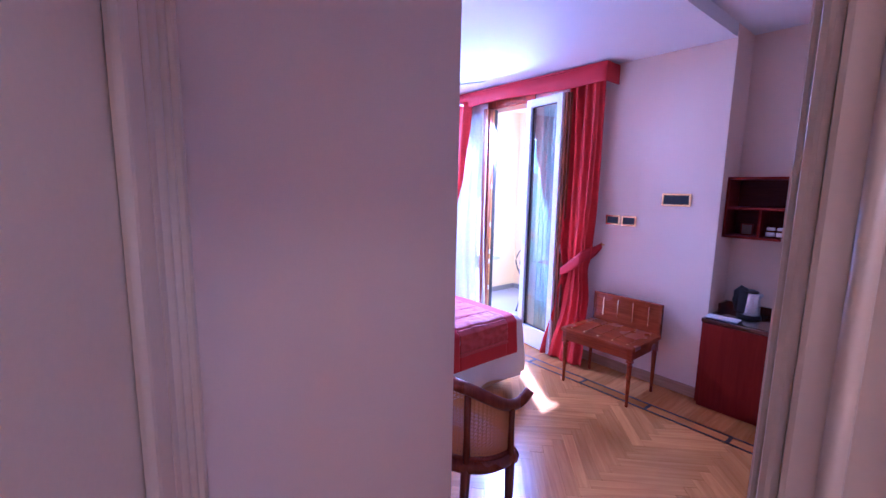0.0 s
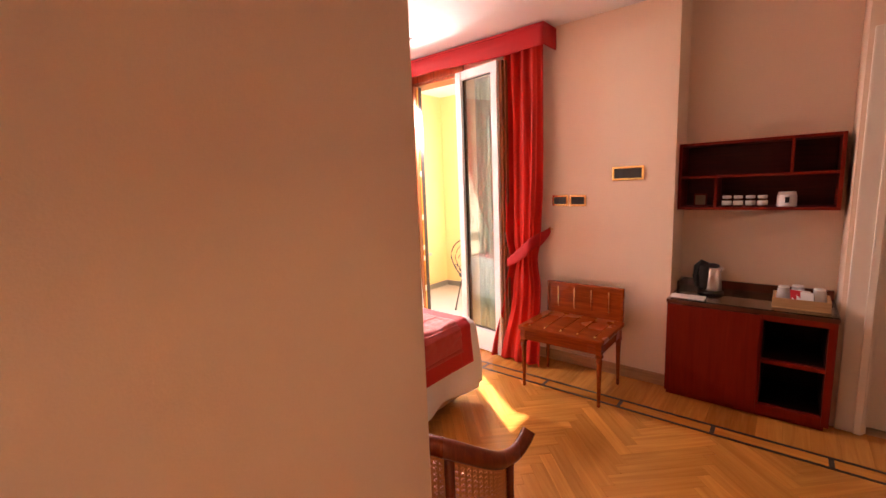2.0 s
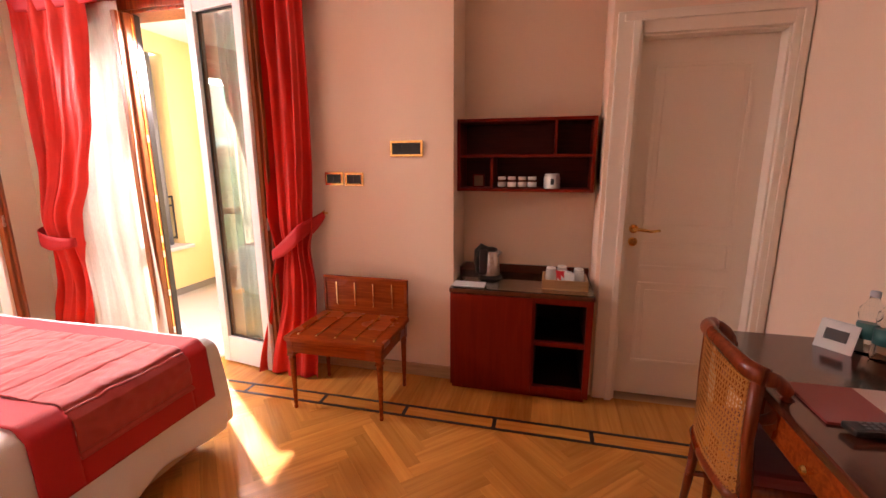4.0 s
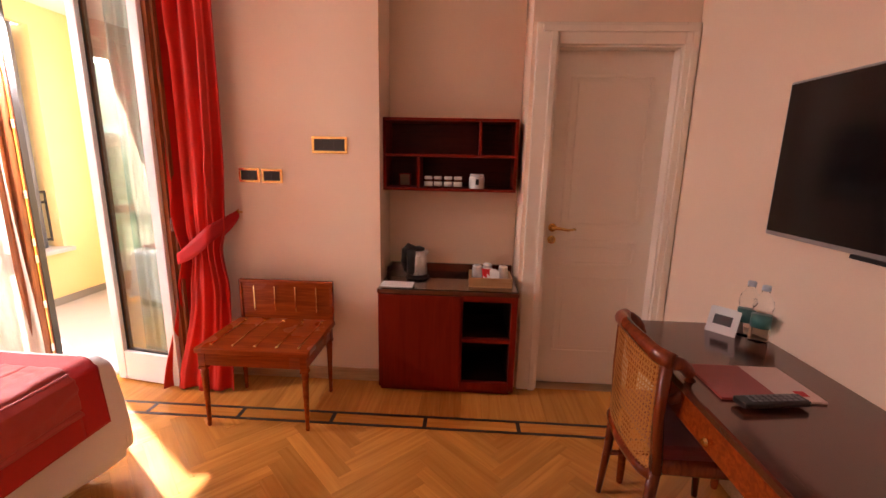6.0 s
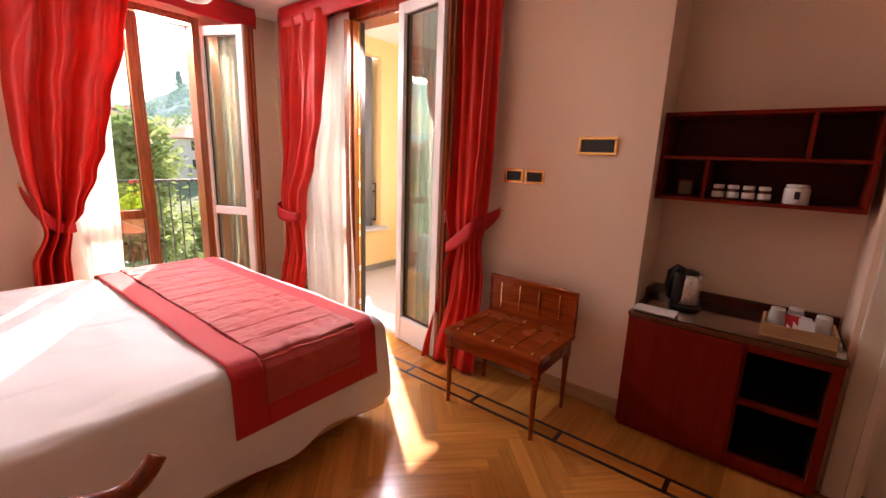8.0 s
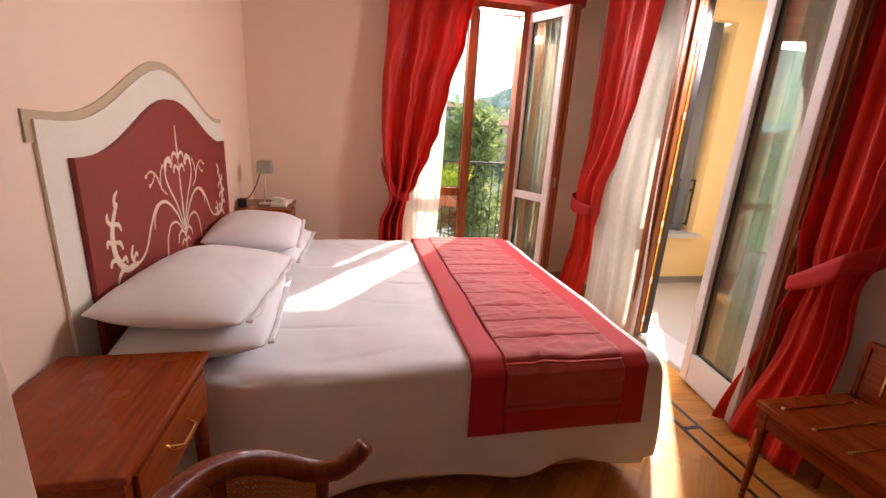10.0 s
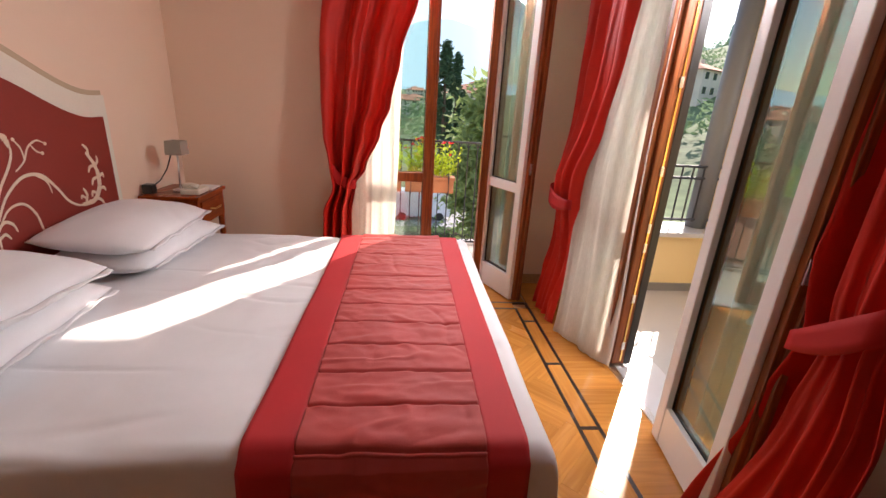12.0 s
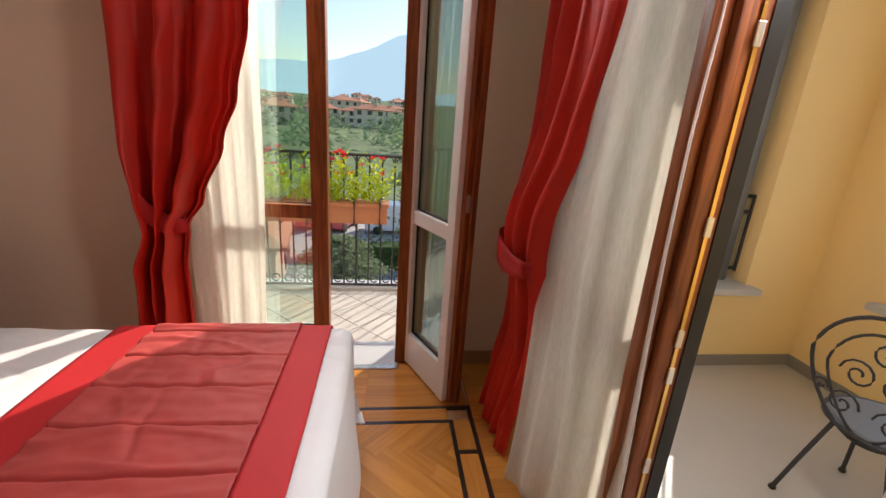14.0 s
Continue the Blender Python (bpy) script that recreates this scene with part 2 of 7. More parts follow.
M_FRESCO = paint("cream_painted_band", (0.76, 0.71, 0.60), 0.8, 0.05, 6, 160, 0.05)


# ---- building helpers ----
OFFSET = {}


def thing(name, label, category, at=(0, 0, 0), group="", kind=""):
    """An empty at the base of a thing, whose parts are then given in world places."""
    ob = new(name)
    ob.location, ob.empty_display_size = at, 0.1
    OFFSET[ob] = Vector(at)
    return tagged(ob, label, category, group, kind)


def part(name, bm, material, parent=None, label="", smooth=False):
    """One bmesh as one mesh object under a thing or a part."""
    off = OFFSET.get(parent, Vector())
    if off.length:
        bmesh.ops.translate(bm, vec=-off, verts=bm.verts)
    me = bpy.data.meshes.new(name)
    bm.normal_update()
    bm.to_mesh(me)
    bm.free()
    me.materials.append(material)
    if smooth:
        me.shade_smooth()
    ob = new(name, me)
    if parent:
        ob.parent = parent
        OFFSET[ob] = off
    if label:
        tagged(ob, label)
    return ob


def setting(name, bm, material, label, category="", smooth=False):
    return tagged(part(name, bm, material, None, "", smooth), label, category or name.split("_")[0], "", "structure")


def box(bm, x0, x1, y0, y1, z0, z1, bevel=0.0, turn=None):
    """A box with softened edges, added to bm; turn places it."""
    made = bmesh.ops.create_cube(bm, size=1.0)["verts"]
    bmesh.ops.transform(bm, matrix=Matrix.LocRotScale(((x0 + x1) / 2, (y0 + y1) / 2, (z0 + z1) / 2), None, (abs(x1 - x0), abs(y1 - y0), abs(z1 - z0))), verts=made)
    if bevel:
        edges = list({e for v in made for e in v.link_edges})
        got = bmesh.ops.bevel(bm, geom=edges, offset=bevel, segments=2, affect="EDGES", profile=0.6)
        made = list({v for f in got["faces"] for v in f.verts} | {v for v in made if v.is_valid})
    if turn is not None:
        bmesh.ops.transform(bm, matrix=turn, verts=made)
    return bm


def boxed(*a, **k):
    return box(bmesh.new(), *a, **k)


def tube(bm, points, radii, sides=10, flat=1.0):
    """A round bar along points; radii one number or one for each point."""
    pts = [Vector(p) for p in points]
    if not hasattr(radii, "__len__"):
        radii = [radii] * len(pts)
    rings, up = [], Vector((0, 0, 1))
    for i, p in enumerate(pts):
        d = (pts[min(i + 1, len(pts) - 1)] - pts[max(i - 1, 0)]).normalized()
        ref = up if abs(d.dot(up)) < 0.95 else Vector((1, 0, 0))
        a = d.cross(ref).normalized()
        b = a.cross(d).normalized()
        rings.append([bm.verts.new(p + radii[i] * (math.cos(2 * math.pi * k / sides) * a + flat * math.sin(2 * math.pi * k / sides) * b)) for k in range(sides)])
    for r, s in zip(rings, rings[1:]):
        for k in range(sides):
            bm.faces.new((r[k], r[(k + 1) % sides], s[(k + 1) % sides], s[k]))
    bm.faces.new(rings[0][::-1])
    bm.faces.new(rings[-1])
    return bm


def lathe(bm, profile, at=(0, 0, 0), sides=24):
    """A turned shape from (radius, height) pairs round a vertical axis."""
    rings = []
    for r, z in profile:
        rings.append([bm.verts.new((at[0] + r * math.cos(2 * math.pi * k / sides), at[1] + r * math.sin(2 * math.pi * k / sides), at[2] + z)) for k in range(sides)])
    for r, s in zip(rings, rings[1:]):
        for k in range(sides):
            bm.faces.new((r[k], r[(k + 1) % sides], s[(k + 1) % sides], s[k]))
    bm.faces.new(rings[0][::-1])
    bm.faces.new(rings[-1])
    return bm


def sheet(bm, cols, rows, place):
    """A grid of quads whose points come from place(u, v), u and v from 0 to 1."""
    g = [[bm.verts.new(place(i / cols, j / rows)) for i in range(cols + 1)] for j in range(rows + 1)]
    for j in range(rows):
        for i in range(cols):
            bm.faces.new((g[j][i], g[j][i + 1], g[j + 1][i + 1], g[j + 1][i]))
    return bm


def thick(ob, depth, offset=0.0):
    s = ob.modifiers.new("thickness", "SOLIDIFY")
    s.thickness, s.offset = depth, offset
    return ob


def blend(pairs, v):
    """A smooth value from (position, value) pairs."""
    for (a, p), (b, q) in zip(pairs, pairs[1:]):
        if v <= b:
            f = max(0.0, min(1.0, (v - a) / (b - a)))
            f = f * f * (3 - 2 * f)
            return p + (q - p) * f
    return pairs[-1][1]


# ---- the room ----
CEILING = 2.58
EAST, NORTH, WEST, SOUTH = 3.83, 5.12, 0.87, -0.04
E_DOOR, N_DOOR, HEAD = (3.36, 4.44), (2.20, 3.16), 2.44   # openings on the east and north walls


def wall_with_hole(lo, hi, hole, top, box_for):
    """Three boxes round a doorway that stands on the floor; box_for(a, b, z0, z1) adds one."""
    box_for(lo, hole[0], 0, top), box_for(hole[1], hi, 0, top), box_for(hole[0], hole[1], HEAD, top)


bm = bmesh.new()
wall_with_hole(1.68, NORTH + 0.25, E_DOOR, CEILING + 0.12, lambda a, b, z, t: box(bm, EAST, EAST + 0.20, a, b, z, t))
setting("wall_east", bm, M_WALL, "pale peach painted wall with a balcony doorway", "wall")
bm = bmesh.new()
wall_with_hole(WEST, EAST, N_DOOR, CEILING + 0.12, lambda a, b, z, t: box(bm, a, b, NORTH, NORTH + 0.25, z, t))
setting("wall_north", bm, M_WALL, "pale peach painted wall with a balcony doorway", "wall")
setting("wall_west", boxed(WEST - 0.15, WEST, 1.72, NORTH + 0.25, 0, CEILING + 0.12), M_WALL, "pale peach painted wall behind the bed", "wall")
setting("wall_niche", boxed(4.16, 4.28, 0.70, 1.80, 0, CEILING + 0.12), M_WALL, "pale peach painted back wall of the drinks niche", "wall")
setting("wall_niche_side", boxed(EAST + 0.20, 4.16, 1.68, 1.80, 0, CEILING + 0.12), M_WALL, "pale peach painted side of the niche", "wall")
bm = bmesh.new()
box(bm, EAST, 4.16, 0.715, 0.835, 0, CEILING + 0.12)
box(bm, EAST, EAST + 0.2, 0.015, 0.715, 2.06, CEILING + 0.12)
box(bm, EAST, EAST + 0.2, SOUTH - 0.15, 0.015, 0, CEILING + 0.12)
setting("wall_door_side", bm, M_WALL, "pale peach painted wall round the bathroom door", "wall")
setting("wall_south", boxed(0.92, EAST, SOUTH - 0.15, SOUTH, 0, CEILING + 0.12), M_WALL, "pale peach painted wall behind the desk", "wall")
setting("wall_return", boxed(0.92, 1.05, SOUTH, 0.55, 0, CEILING + 0.12), M_WALL, "pale peach painted wall beside the entrance", "wall")
bm = bmesh.new()
box(bm, 0.94, 1.05, 0.55, 0.72, 0, CEILING + 0.12)
box(bm, -0.25, 0.94, 0.56, 0.72, 2.12, CEILING + 0.12)
box(bm, -0.25, 0.06, 0.56, 0.72, 0, 2.12)
setting("wall_entrance", bm, M_WALL, "pale peach painted wall round the entrance doorway", "wall")
setting("wall_partition", boxed(-0.25, 1.375, 1.697, 1.82, 0, CEILING + 0.12, 0.004), M_WALL, "pale beige painted partition beside the entrance", "wall")
setting("wall_lobby", boxed(-0.37, -0.25, -0.9, 1.86, 0, CEILING + 0.12), M_WALL, "pale painted wall of the entrance", "wall")
setting("wall_corridor", boxed(-0.25, 0.92, -0.9, -0.8, 0, CEILING + 0.12), M_WALL, "pale painted corridor wall", "wall")
bm = bmesh.new()
box(bm, -0.37, 4.28, 1.684, NORTH + 0.25, CEILING, CEILING + 0.2)
box(bm, -0.37, 4.28, -0.9, 1.68, CEILING + 0.085, CEILING + 0.2)
setting("ceiling", bm, M_CEIL, "white painted ceiling with a shallow step", "ceiling")
bm = bmesh.new()
box(bm, 0.955, EAST - 0.002, SOUTH, SOUTH + 0.012, 0, 0.08, 0.004)
setting("baseboard", bm, M_SKIRT, "oak skirting board", "baseboard")
for y0, y1 in ((1.68, E_DOOR[0] - 0.03), (E_DOOR[1] + 0.03, NORTH)):
    setting("baseboard", boxed(EAST - 0.014, EAST, y0, y1, 0, 0.085, 0.004), M_SKIRT, "oak skirting board along the wall", "baseboard")
for x0, x1 in ((WEST, N_DOOR[0] - 0.06), (N_DOOR[1] + 0.06, EAST - 0.014)):
    setting("baseboard", boxed(x0, x1, NORTH - 0.014, NORTH, 0, 0.085, 0.004), M_SKIRT, "oak skirting board along the wall", "baseboard")

bm = boxed(-0.37, EAST + 0.2, -0.9, NORTH + 0.24, -0.15, -0.012)
box(bm, EAST + 0.2, 4.28, -0.9, 1.79, -0.15, -0.012)
floor = setting("floor", bm, M_SKIRT, "oak herringbone parquet floor with dark inlaid border", "floor")
# unseen box added behind the shut door to keep outside light from leaking in
setting("wall_bathroom", boxed(4.05, 4.16, SOUTH - 0.15, 0.715, 0, CEILING + 0.12), M_WALL, "unseen wall added to stop light leaking round the bathroom door", "wall")


# ---- balcony doors ----
def leaf(name, label, m, width, height, mid_rail, outer, inner, keep=True):
    """A glazed door leaf. Local x runs from the hinge to the free edge, y = 0 is the outer face and y = -0.075 the inner one."""
    lf = thing(name, label, "balcony door", group="balcony door leaves")
    w, d = 0.062, 0.075
    rails = [(0.012, 0.20), (height - 0.07, height)] + ([(mid_rail - 0.035, mid_rail + 0.035)] if mid_rail else [])
    for side, (y0, y1), mt in (("outer", (-0.030, 0.0), outer), ("inner", (-d, -0.0302), inner)):
        for x0, x1 in ((0, w), (width - w, width)):
            part(f"{side}_stile", boxed(x0, x1, y0, y1, 0.012, height, 0.005), mt, lf)
        for z0, z1 in rails:
            part(f"{side}_rail", boxed(w, width - w, y0 + 0.003, y1 - 0.003, z0, z1, 0.004), mt, lf)
    # dark gasket beads round the glass, and the panes
    zs = sorted(rails)
    for (a0, a1), (b0, b1) in zip(zs, zs[1:]):
        part("pane", boxed(w - 0.005, width - w + 0.005, -0.040, -0.034, a1 - 0.005, b0 + 0.005), M_GLASS, lf, "clear glass").visible_shadow = False
        for x in (w, width - w - 0.006):
            part("bead", boxed(x, x + 0.006, -0.034, -0.026, a1, b0), M_BLACK, lf)
        for z in (a1, b0 - 0.006):
            part("bead", boxed(w, width - w, -0.033, -0.027, z, z + 0.006), M_BLACK, lf)
    # wooden free edge with its rebate and bolt plate
    part("edge", boxed(width, width + (0.030 if keep else 0.022), -d, -0.028 if keep else 0.001, 0.012, height, 0.004), M_FRAMEWOOD, lf, "stepped wooden edge")
    if keep:
        part("rebate", boxed(width + 0.0302, width + 0.046, -d - 0.004, -0.052, 0.012, height, 0.005), M_FRAMEWOOD, lf, "stepped wooden edge")
    if keep:
        part("lock_plate", boxed(width + 0.0295, width + 0.034, -0.050, -0.031, 0.98, 1.06, 0.002), M_STEEL, lf, "steel lock plate")
    lf.matrix_basis = m
    return lf


LEAF_H = 2.385
# east door: the southern leaf stands folded back against the wall, the northern one is shut
ang = math.degrees(math.atan2(2.885 - 3.345, 3.61 - 3.685))
leaf("balcony_door_leaf", "white painted glazed door leaf folded open into the room", pose(3.685, 3.345, 0, 0, 0, ang) @ Matrix.Diagonal((1, -1, 1, 1)), 0.46, LEAF_H, 0, M_LEAFWHITE, M_FRAMEWOOD)
leaf("balcony_door_leaf", "wooden glazed door leaf standing shut behind a sheer curtain", pose(EAST + 0.015, E_DOOR[1] - 0.05, 0, 0, 0, -90) @ Matrix.Diagonal((1, 1, 1, 1)), 0.46, LEAF_H, 0.86, M_LEAFWHITE, M_FRAMEWOOD, False)
# north door: the western leaf is shut, the eastern one open
leaf("balcony_door_leaf", "wooden glazed door leaf standing shut beside a red curtain", pose(N_DOOR[0] + 0.04, NORTH + 0.12, 0, 0, 0, 0), 0.465, LEAF_H, 0.86, M_LEAFWHITE, M_FRAMEWOOD, False)
ang = math.degrees(math.atan2(4.745 - 5.165, 3.325 - 3.135))
leaf("balcony_door_leaf", "white painted glazed door leaf standing open into the room", pose(3.135, 5.165, 0, 0, 0, ang) @ Matrix.Diagonal((1, -1, 1, 1)), 0.455, LEAF_H, 0.87, M_LEAFWHITE, M_FRAMEWOOD)


def door_frame(name, label, axis, plane, lo, hi, keeps):
    """A wooden frame with a rebate round a balcony doorway, its face set into the room."""
    fr = tagged(new(name), label, "door frame", "", "structure")
    OFFSET[fr] = Vector()

    def b(a0, a1, p0, p1, z0, z1, bev=0.004):
        return boxed(a0, a1, p0, p1, z0, z1, bev) if axis == "x" else boxed(p0, p1, a0, a1, z0, z1, bev)
    for a0, a1 in ((lo, lo + 0.045), (hi - 0.045, hi)):
        part("frame_post", b(a0, a1, plane - 0.02, plane + 0.16, 0, HEAD), M_FRAMEWOOD, fr)
        part("frame_bead", b(a0 - 0.02, a1 - 0.004, plane - 0.032, plane - 0.02, 0, HEAD + 0.03), M_FRAMEWOOD, fr)
    part("frame_head", b(lo + 0.045, hi - 0.045, plane - 0.02, plane + 0.16, HEAD - 0.05, HEAD), M_FRAMEWOOD, fr)
    part("head_bead", b(lo - 0.02, hi + 0.0, plane - 0.034, plane - 0.021, HEAD - 0.03, HEAD + 0.05), M_FRAMEWOOD, fr)
    part("doorstep", b(lo + 0.045, hi - 0.045, plane - 0.06, plane + 0.21, -0.011, 0.002, 0.002), M_SILL, fr, "grey stone step")
    part("threshold", b(lo + 0.045, hi - 0.045, plane - 0.10, plane - 0.06, -0.01, 0.008, 0.003), M_STEEL, fr, "worn aluminium threshold")
    return fr


door_frame("door_1", "orange-brown wooden frame of the loggia door", "y", EAST, *E_DOOR, True)
door_frame("door_2", "orange-brown wooden frame of the terrace door", "x", NORTH + 0.04, *N_DOOR, False)

# the brass bolt strip on the shut leaf's meeting edge, with its keeps
strip = thing("bolt_strip", "brass espagnolette strip on the meeting edge of the shut leaf", "door bolt", (3.83, 3.895, 0.02))
part("meeting_post", boxed(3.745, 3.848, 3.885, 3.93, 0.02, LEAF_H, 0.006), M_FRAMEWOOD, strip, "rebated wooden post")
part("rebate", boxed(3.70, 3.744, 3.905, 3.945, 0.02, LEAF_H, 0.006), M_FRAMEWOOD, strip)
part("plate", boxed(3.787, 3.797, 3.880, 3.886, 0.04, LEAF_H - 0.02), M_BRASS, strip, "brass strip")
part("seal", boxed(3.815, 3.846, 3.881, 3.886, 0.02, LEAF_H), M_BLACK, strip, "black rubber seal")
part("gasket", boxed(3.849, 3.862, 3.888, 3.91, 0.02, LEAF_H), M_BLACK, strip, "black rubber gasket")
for z in (0.12, 0.42, 0.72, 0.83, 1.13, 1.55, 1.98):
    part("keep", boxed(3.782, 3.800, 3.876, 3.881, z, z + 0.05, 0.002), M_STEEL, strip, "worn steel keep")


# ---- curtains ----
def curtain(name, label, axis, plane, top, profile, pleats, amp, material, cols=150, seed=0.0, bottom=0.015, kick=0.0, billow=0.0, tie=0.86, slant=0.0):
    """A pleated curtain. profile: (height, from, to) along the wall, from the top down. Where the cloth is gathered it
    stands deeper; billow swells it into the room above the tie, kick throws its tail out, slant does so at one side only."""
    lows, highs = [(top - z, a) for z, a, b in profile], [(top - z, b) for z, a, b in profile]
    wide = max(abs(b - a) for z, a, b in profile)

    def place(u, v):
        h = (top - bottom) * v
        z = top - h
        a, b = blend(lows, h), blend(highs, h)
        gather = 1 - abs(b - a) / wide
        s = u + 0.012 * math.sin(5 * u + 3 * v + seed) + 0.16 * noise.noise((u * 2.6, v * 0.5, seed)) * math.sin(math.pi * u)
        along = a + (b - a) * s
        swell = 0.3 + 1.9 * abs(noise.noise((u * 3.4, v * 0.6, seed + 3)))
        turn = math.sin(2 * math.pi * pleats * s + seed + 1.6 * noise.noise((u * 2, v * 1.1, seed + 9)))
        wave = swell * math.copysign(abs(turn) ** 0.7, turn) + 0.4 * noise.noise((s * pleats * 1.7, v * 1.2 + seed, 4.0)) - 0.35 * max(0, 1 - 7 * abs(noise.noise((s * pleats * 0.9, v * 2.4, seed + 21))))
        deep = plane + amp * (0.8 + 0.9 * gather) * wave + 0.02 * noise.noise((u * 5 + seed, v * 3, 2.0))
        if tie:
            # creases that run together at the tie
            deep += 0.005 * math.sin(2 * math.pi * pleats * 2.7 * s + seed) * math.exp(-((z - tie) / 0.28) ** 2)
            deep -= billow * (0.55 + 0.45 * math.sin(math.pi * u)) * math.exp(-((z - tie - 0.12) / 0.30) ** 2)
        fall = max(0.0, (0.85 - z) / 0.85)
        deep -= kick * fall ** 1.3 + slant * u * max(0.0, (1.9 - z) / 1.9)
        if v > 0.985:
            z += 0.01 * noise.noise((u * 9, 1.0, seed))
        return (along, deep, z) if axis == "x" else (deep, along, z)
    ob = part(name, sheet(bmesh.new(), cols, 76, place), material, None, "", True)
    thick(ob, 0.004)
    return tagged(ob, label, "curtain", "curtains")


def tieback(label, axis, plane, wall, hook, low, far, group="curtain tiebacks"):
    """A sash from a hook on the wall down round the gathered cloth: three (along, height) places; plane is the cloth's."""
    tb = thing("curtain_tieback", label, "tieback", (hook[0], wall, hook[1]) if axis == "x" else (wall, hook[0], hook[1]), group)

    def ribbon(front):
        pts = []
        for i in range(19):
            f = i / 18
            a = (1 - f) ** 2 * hook[0] + 2 * f * (1 - f) * low[0] + f * f * far[0]
            z = (1 - f) ** 2 * hook[1] + 2 * f * (1 - f) * low[1] + f * f * far[1]
            g = min(1.0, f * 2.4)
            g = g * g * (3 - 2 * g)
            deep = (wall - 0.03) + (plane - wall + 0.03) * g - front * 0.060 * math.sin(math.pi * min(1, f * 0.6 + 0.22)) * g
            w = 0.016 + 0.038 * math.sin(math.pi * min(1.0, 0.08 + 0.80 * f))
            pts.append((a, deep, z, w))
        return pts
    bm = bmesh.new()
    rows = []
    for a, p, z, w in ribbon(1) + ribbon(-0.9)[::-1][1:]:
        rows.append([bm.verts.new((a, p, z + s * w) if axis == "x" else (p, a, z + s * w)) for s in (1, 0.4, -0.4, -1)])
    for r, s in zip(rows, rows[1:]):
        for k in range(3):
            bm.faces.new((r[k], r[k + 1], s[k + 1], s[k]))
    ob = part("sash", bm, M_PELMET, tb, "", True)
    thick(ob, 0.006)
    ends = [(wall, hook[1]), (wall - 0.045, hook[1] + 0.004), (wall - 0.05, hook[1] + 0.018)]
    part("hook", tube(bmesh.new(), [(hook[0], p, z) if axis == "x" else (p, hook[0], z) for p, z in ends], 0.007), M_BRASS, tb, "brass hook")
    return tb


curtain("curtain", "red satin curtain tied back beside the luggage bench", "y", 3.70, 2.47, [(2.47, 2.55, 2.865), (1.5, 2.55, 2.86), (1.0, 2.57, 2.84), (0.86, 2.60, 2.81), (0.6, 2.56, 2.86), (0.0, 2.54, 2.96)], 3.6, 0.036, M_RED, seed=0.4, kick=0.11, billow=0.02)
tieback("crimson sash tied round the curtain beside the bench", "y", 3.66, EAST, (2.535, 1.08), (2.62, 0.93), (2.83, 0.82))
curtain("curtain", "red satin curtain tied back in the corner", "y", 3.63, 2.47, [(2.47, 4.06, 4.69), (1.72, 4.16, 4.70), (1.3, 4.26, 4.68), (1.02, 4.34, 4.65), (0.86, 4.37, 4.60), (0.6, 4.36, 4.64), (0.0, 4.38, 4.74)], 3.4, 0.036, M_RED, seed=1.9, kick=0.10, billow=0.10)
tieback("crimson sash tied round the corner curtain", "y", 3.55, EAST, (4.72, 1.02), (4.66, 0.80), (4.36, 0.86))
curtain("curtain", "long red satin curtain tied back beside the bed", "x", 4.98, 2.47, [(2.47, 1.97, 2.62), (2.1, 1.95, 2.56), (1.7, 1.92, 2.45), (1.4, 1.92, 2.39), (1.2, 1.93, 2.32), (0.95, 1.97, 2.22), (0.82, 1.99, 2.14), (0.6, 1.91, 2.11), (0.0, 1.86, 2.10)], 3.1, 0.044, M_RED, seed=3.1, billow=0.05)
tieback("crimson sash tied round the curtain beside the bed", "x", 4.94, NORTH, (1.925, 1.11), (1.98, 0.84), (2.15, 0.835))
curtain("sheer_curtain", "white sheer curtain hanging over the shut loggia door leaf", "y", 3.715, 2.44, [(2.44, 3.90, 4.40), (1.2, 3.89, 4.42), (0.0, 3.86, 4.27)], 3.5, 0.011, M_SHEER, seed=0.7, tie=0, slant=0.19)
curtain("sheer_curtain", "white sheer curtain behind the red curtain by the bed", "x", 5.06, 2.44, [(2.44, 2.12, 2.47), (1.2, 2.10, 2.45), (0.0, 2.10, 2.42)], 4, 0.012, M_SHEER, seed=2.2, tie=0)


def leaf_voile(label, hinge, free, width, away, seed):
    """A voile gathered on the room face of an open door leaf, from hinge to free edge; away points from the glass."""
    h, f, n = Vector(hinge), Vector(free), Vector(away)
    d = (f - h).normalized()

    def place(u, v):
        z = 2.32 - 2.16 * v
        p = h + d * (0.10 + width * (u + 0.05 * noise.noise((u * 3, v * 0.7, seed))))
        deep = 0.030 + 0.010 * math.sin(2 * math.pi * 4.3 * u + seed + noise.noise((u * 2, v, seed))) + 0.012 * noise.noise((u * 7, v * 0.8, seed + 5))
        q = p + n * deep
        return q.x, q.y, z
    ob = part("voile", sheet(bmesh.new(), 70, 40, place), M_LEAFSHEER, None, "", True)
    thick(ob, 0.002)
    return tagged(ob, label, "voile", "curtains")


leaf_voile("white voile gathered behind the folded loggia door leaf", (3.758, 3.30), (3.685, 2.86), 0.31, (0.97, -0.22), 4.2)
leaf_voile("white voile gathered behind the open terrace door leaf", (3.205, 5.135), (3.39, 4.73), 0.32, (0.91, 0.41), 5.1)


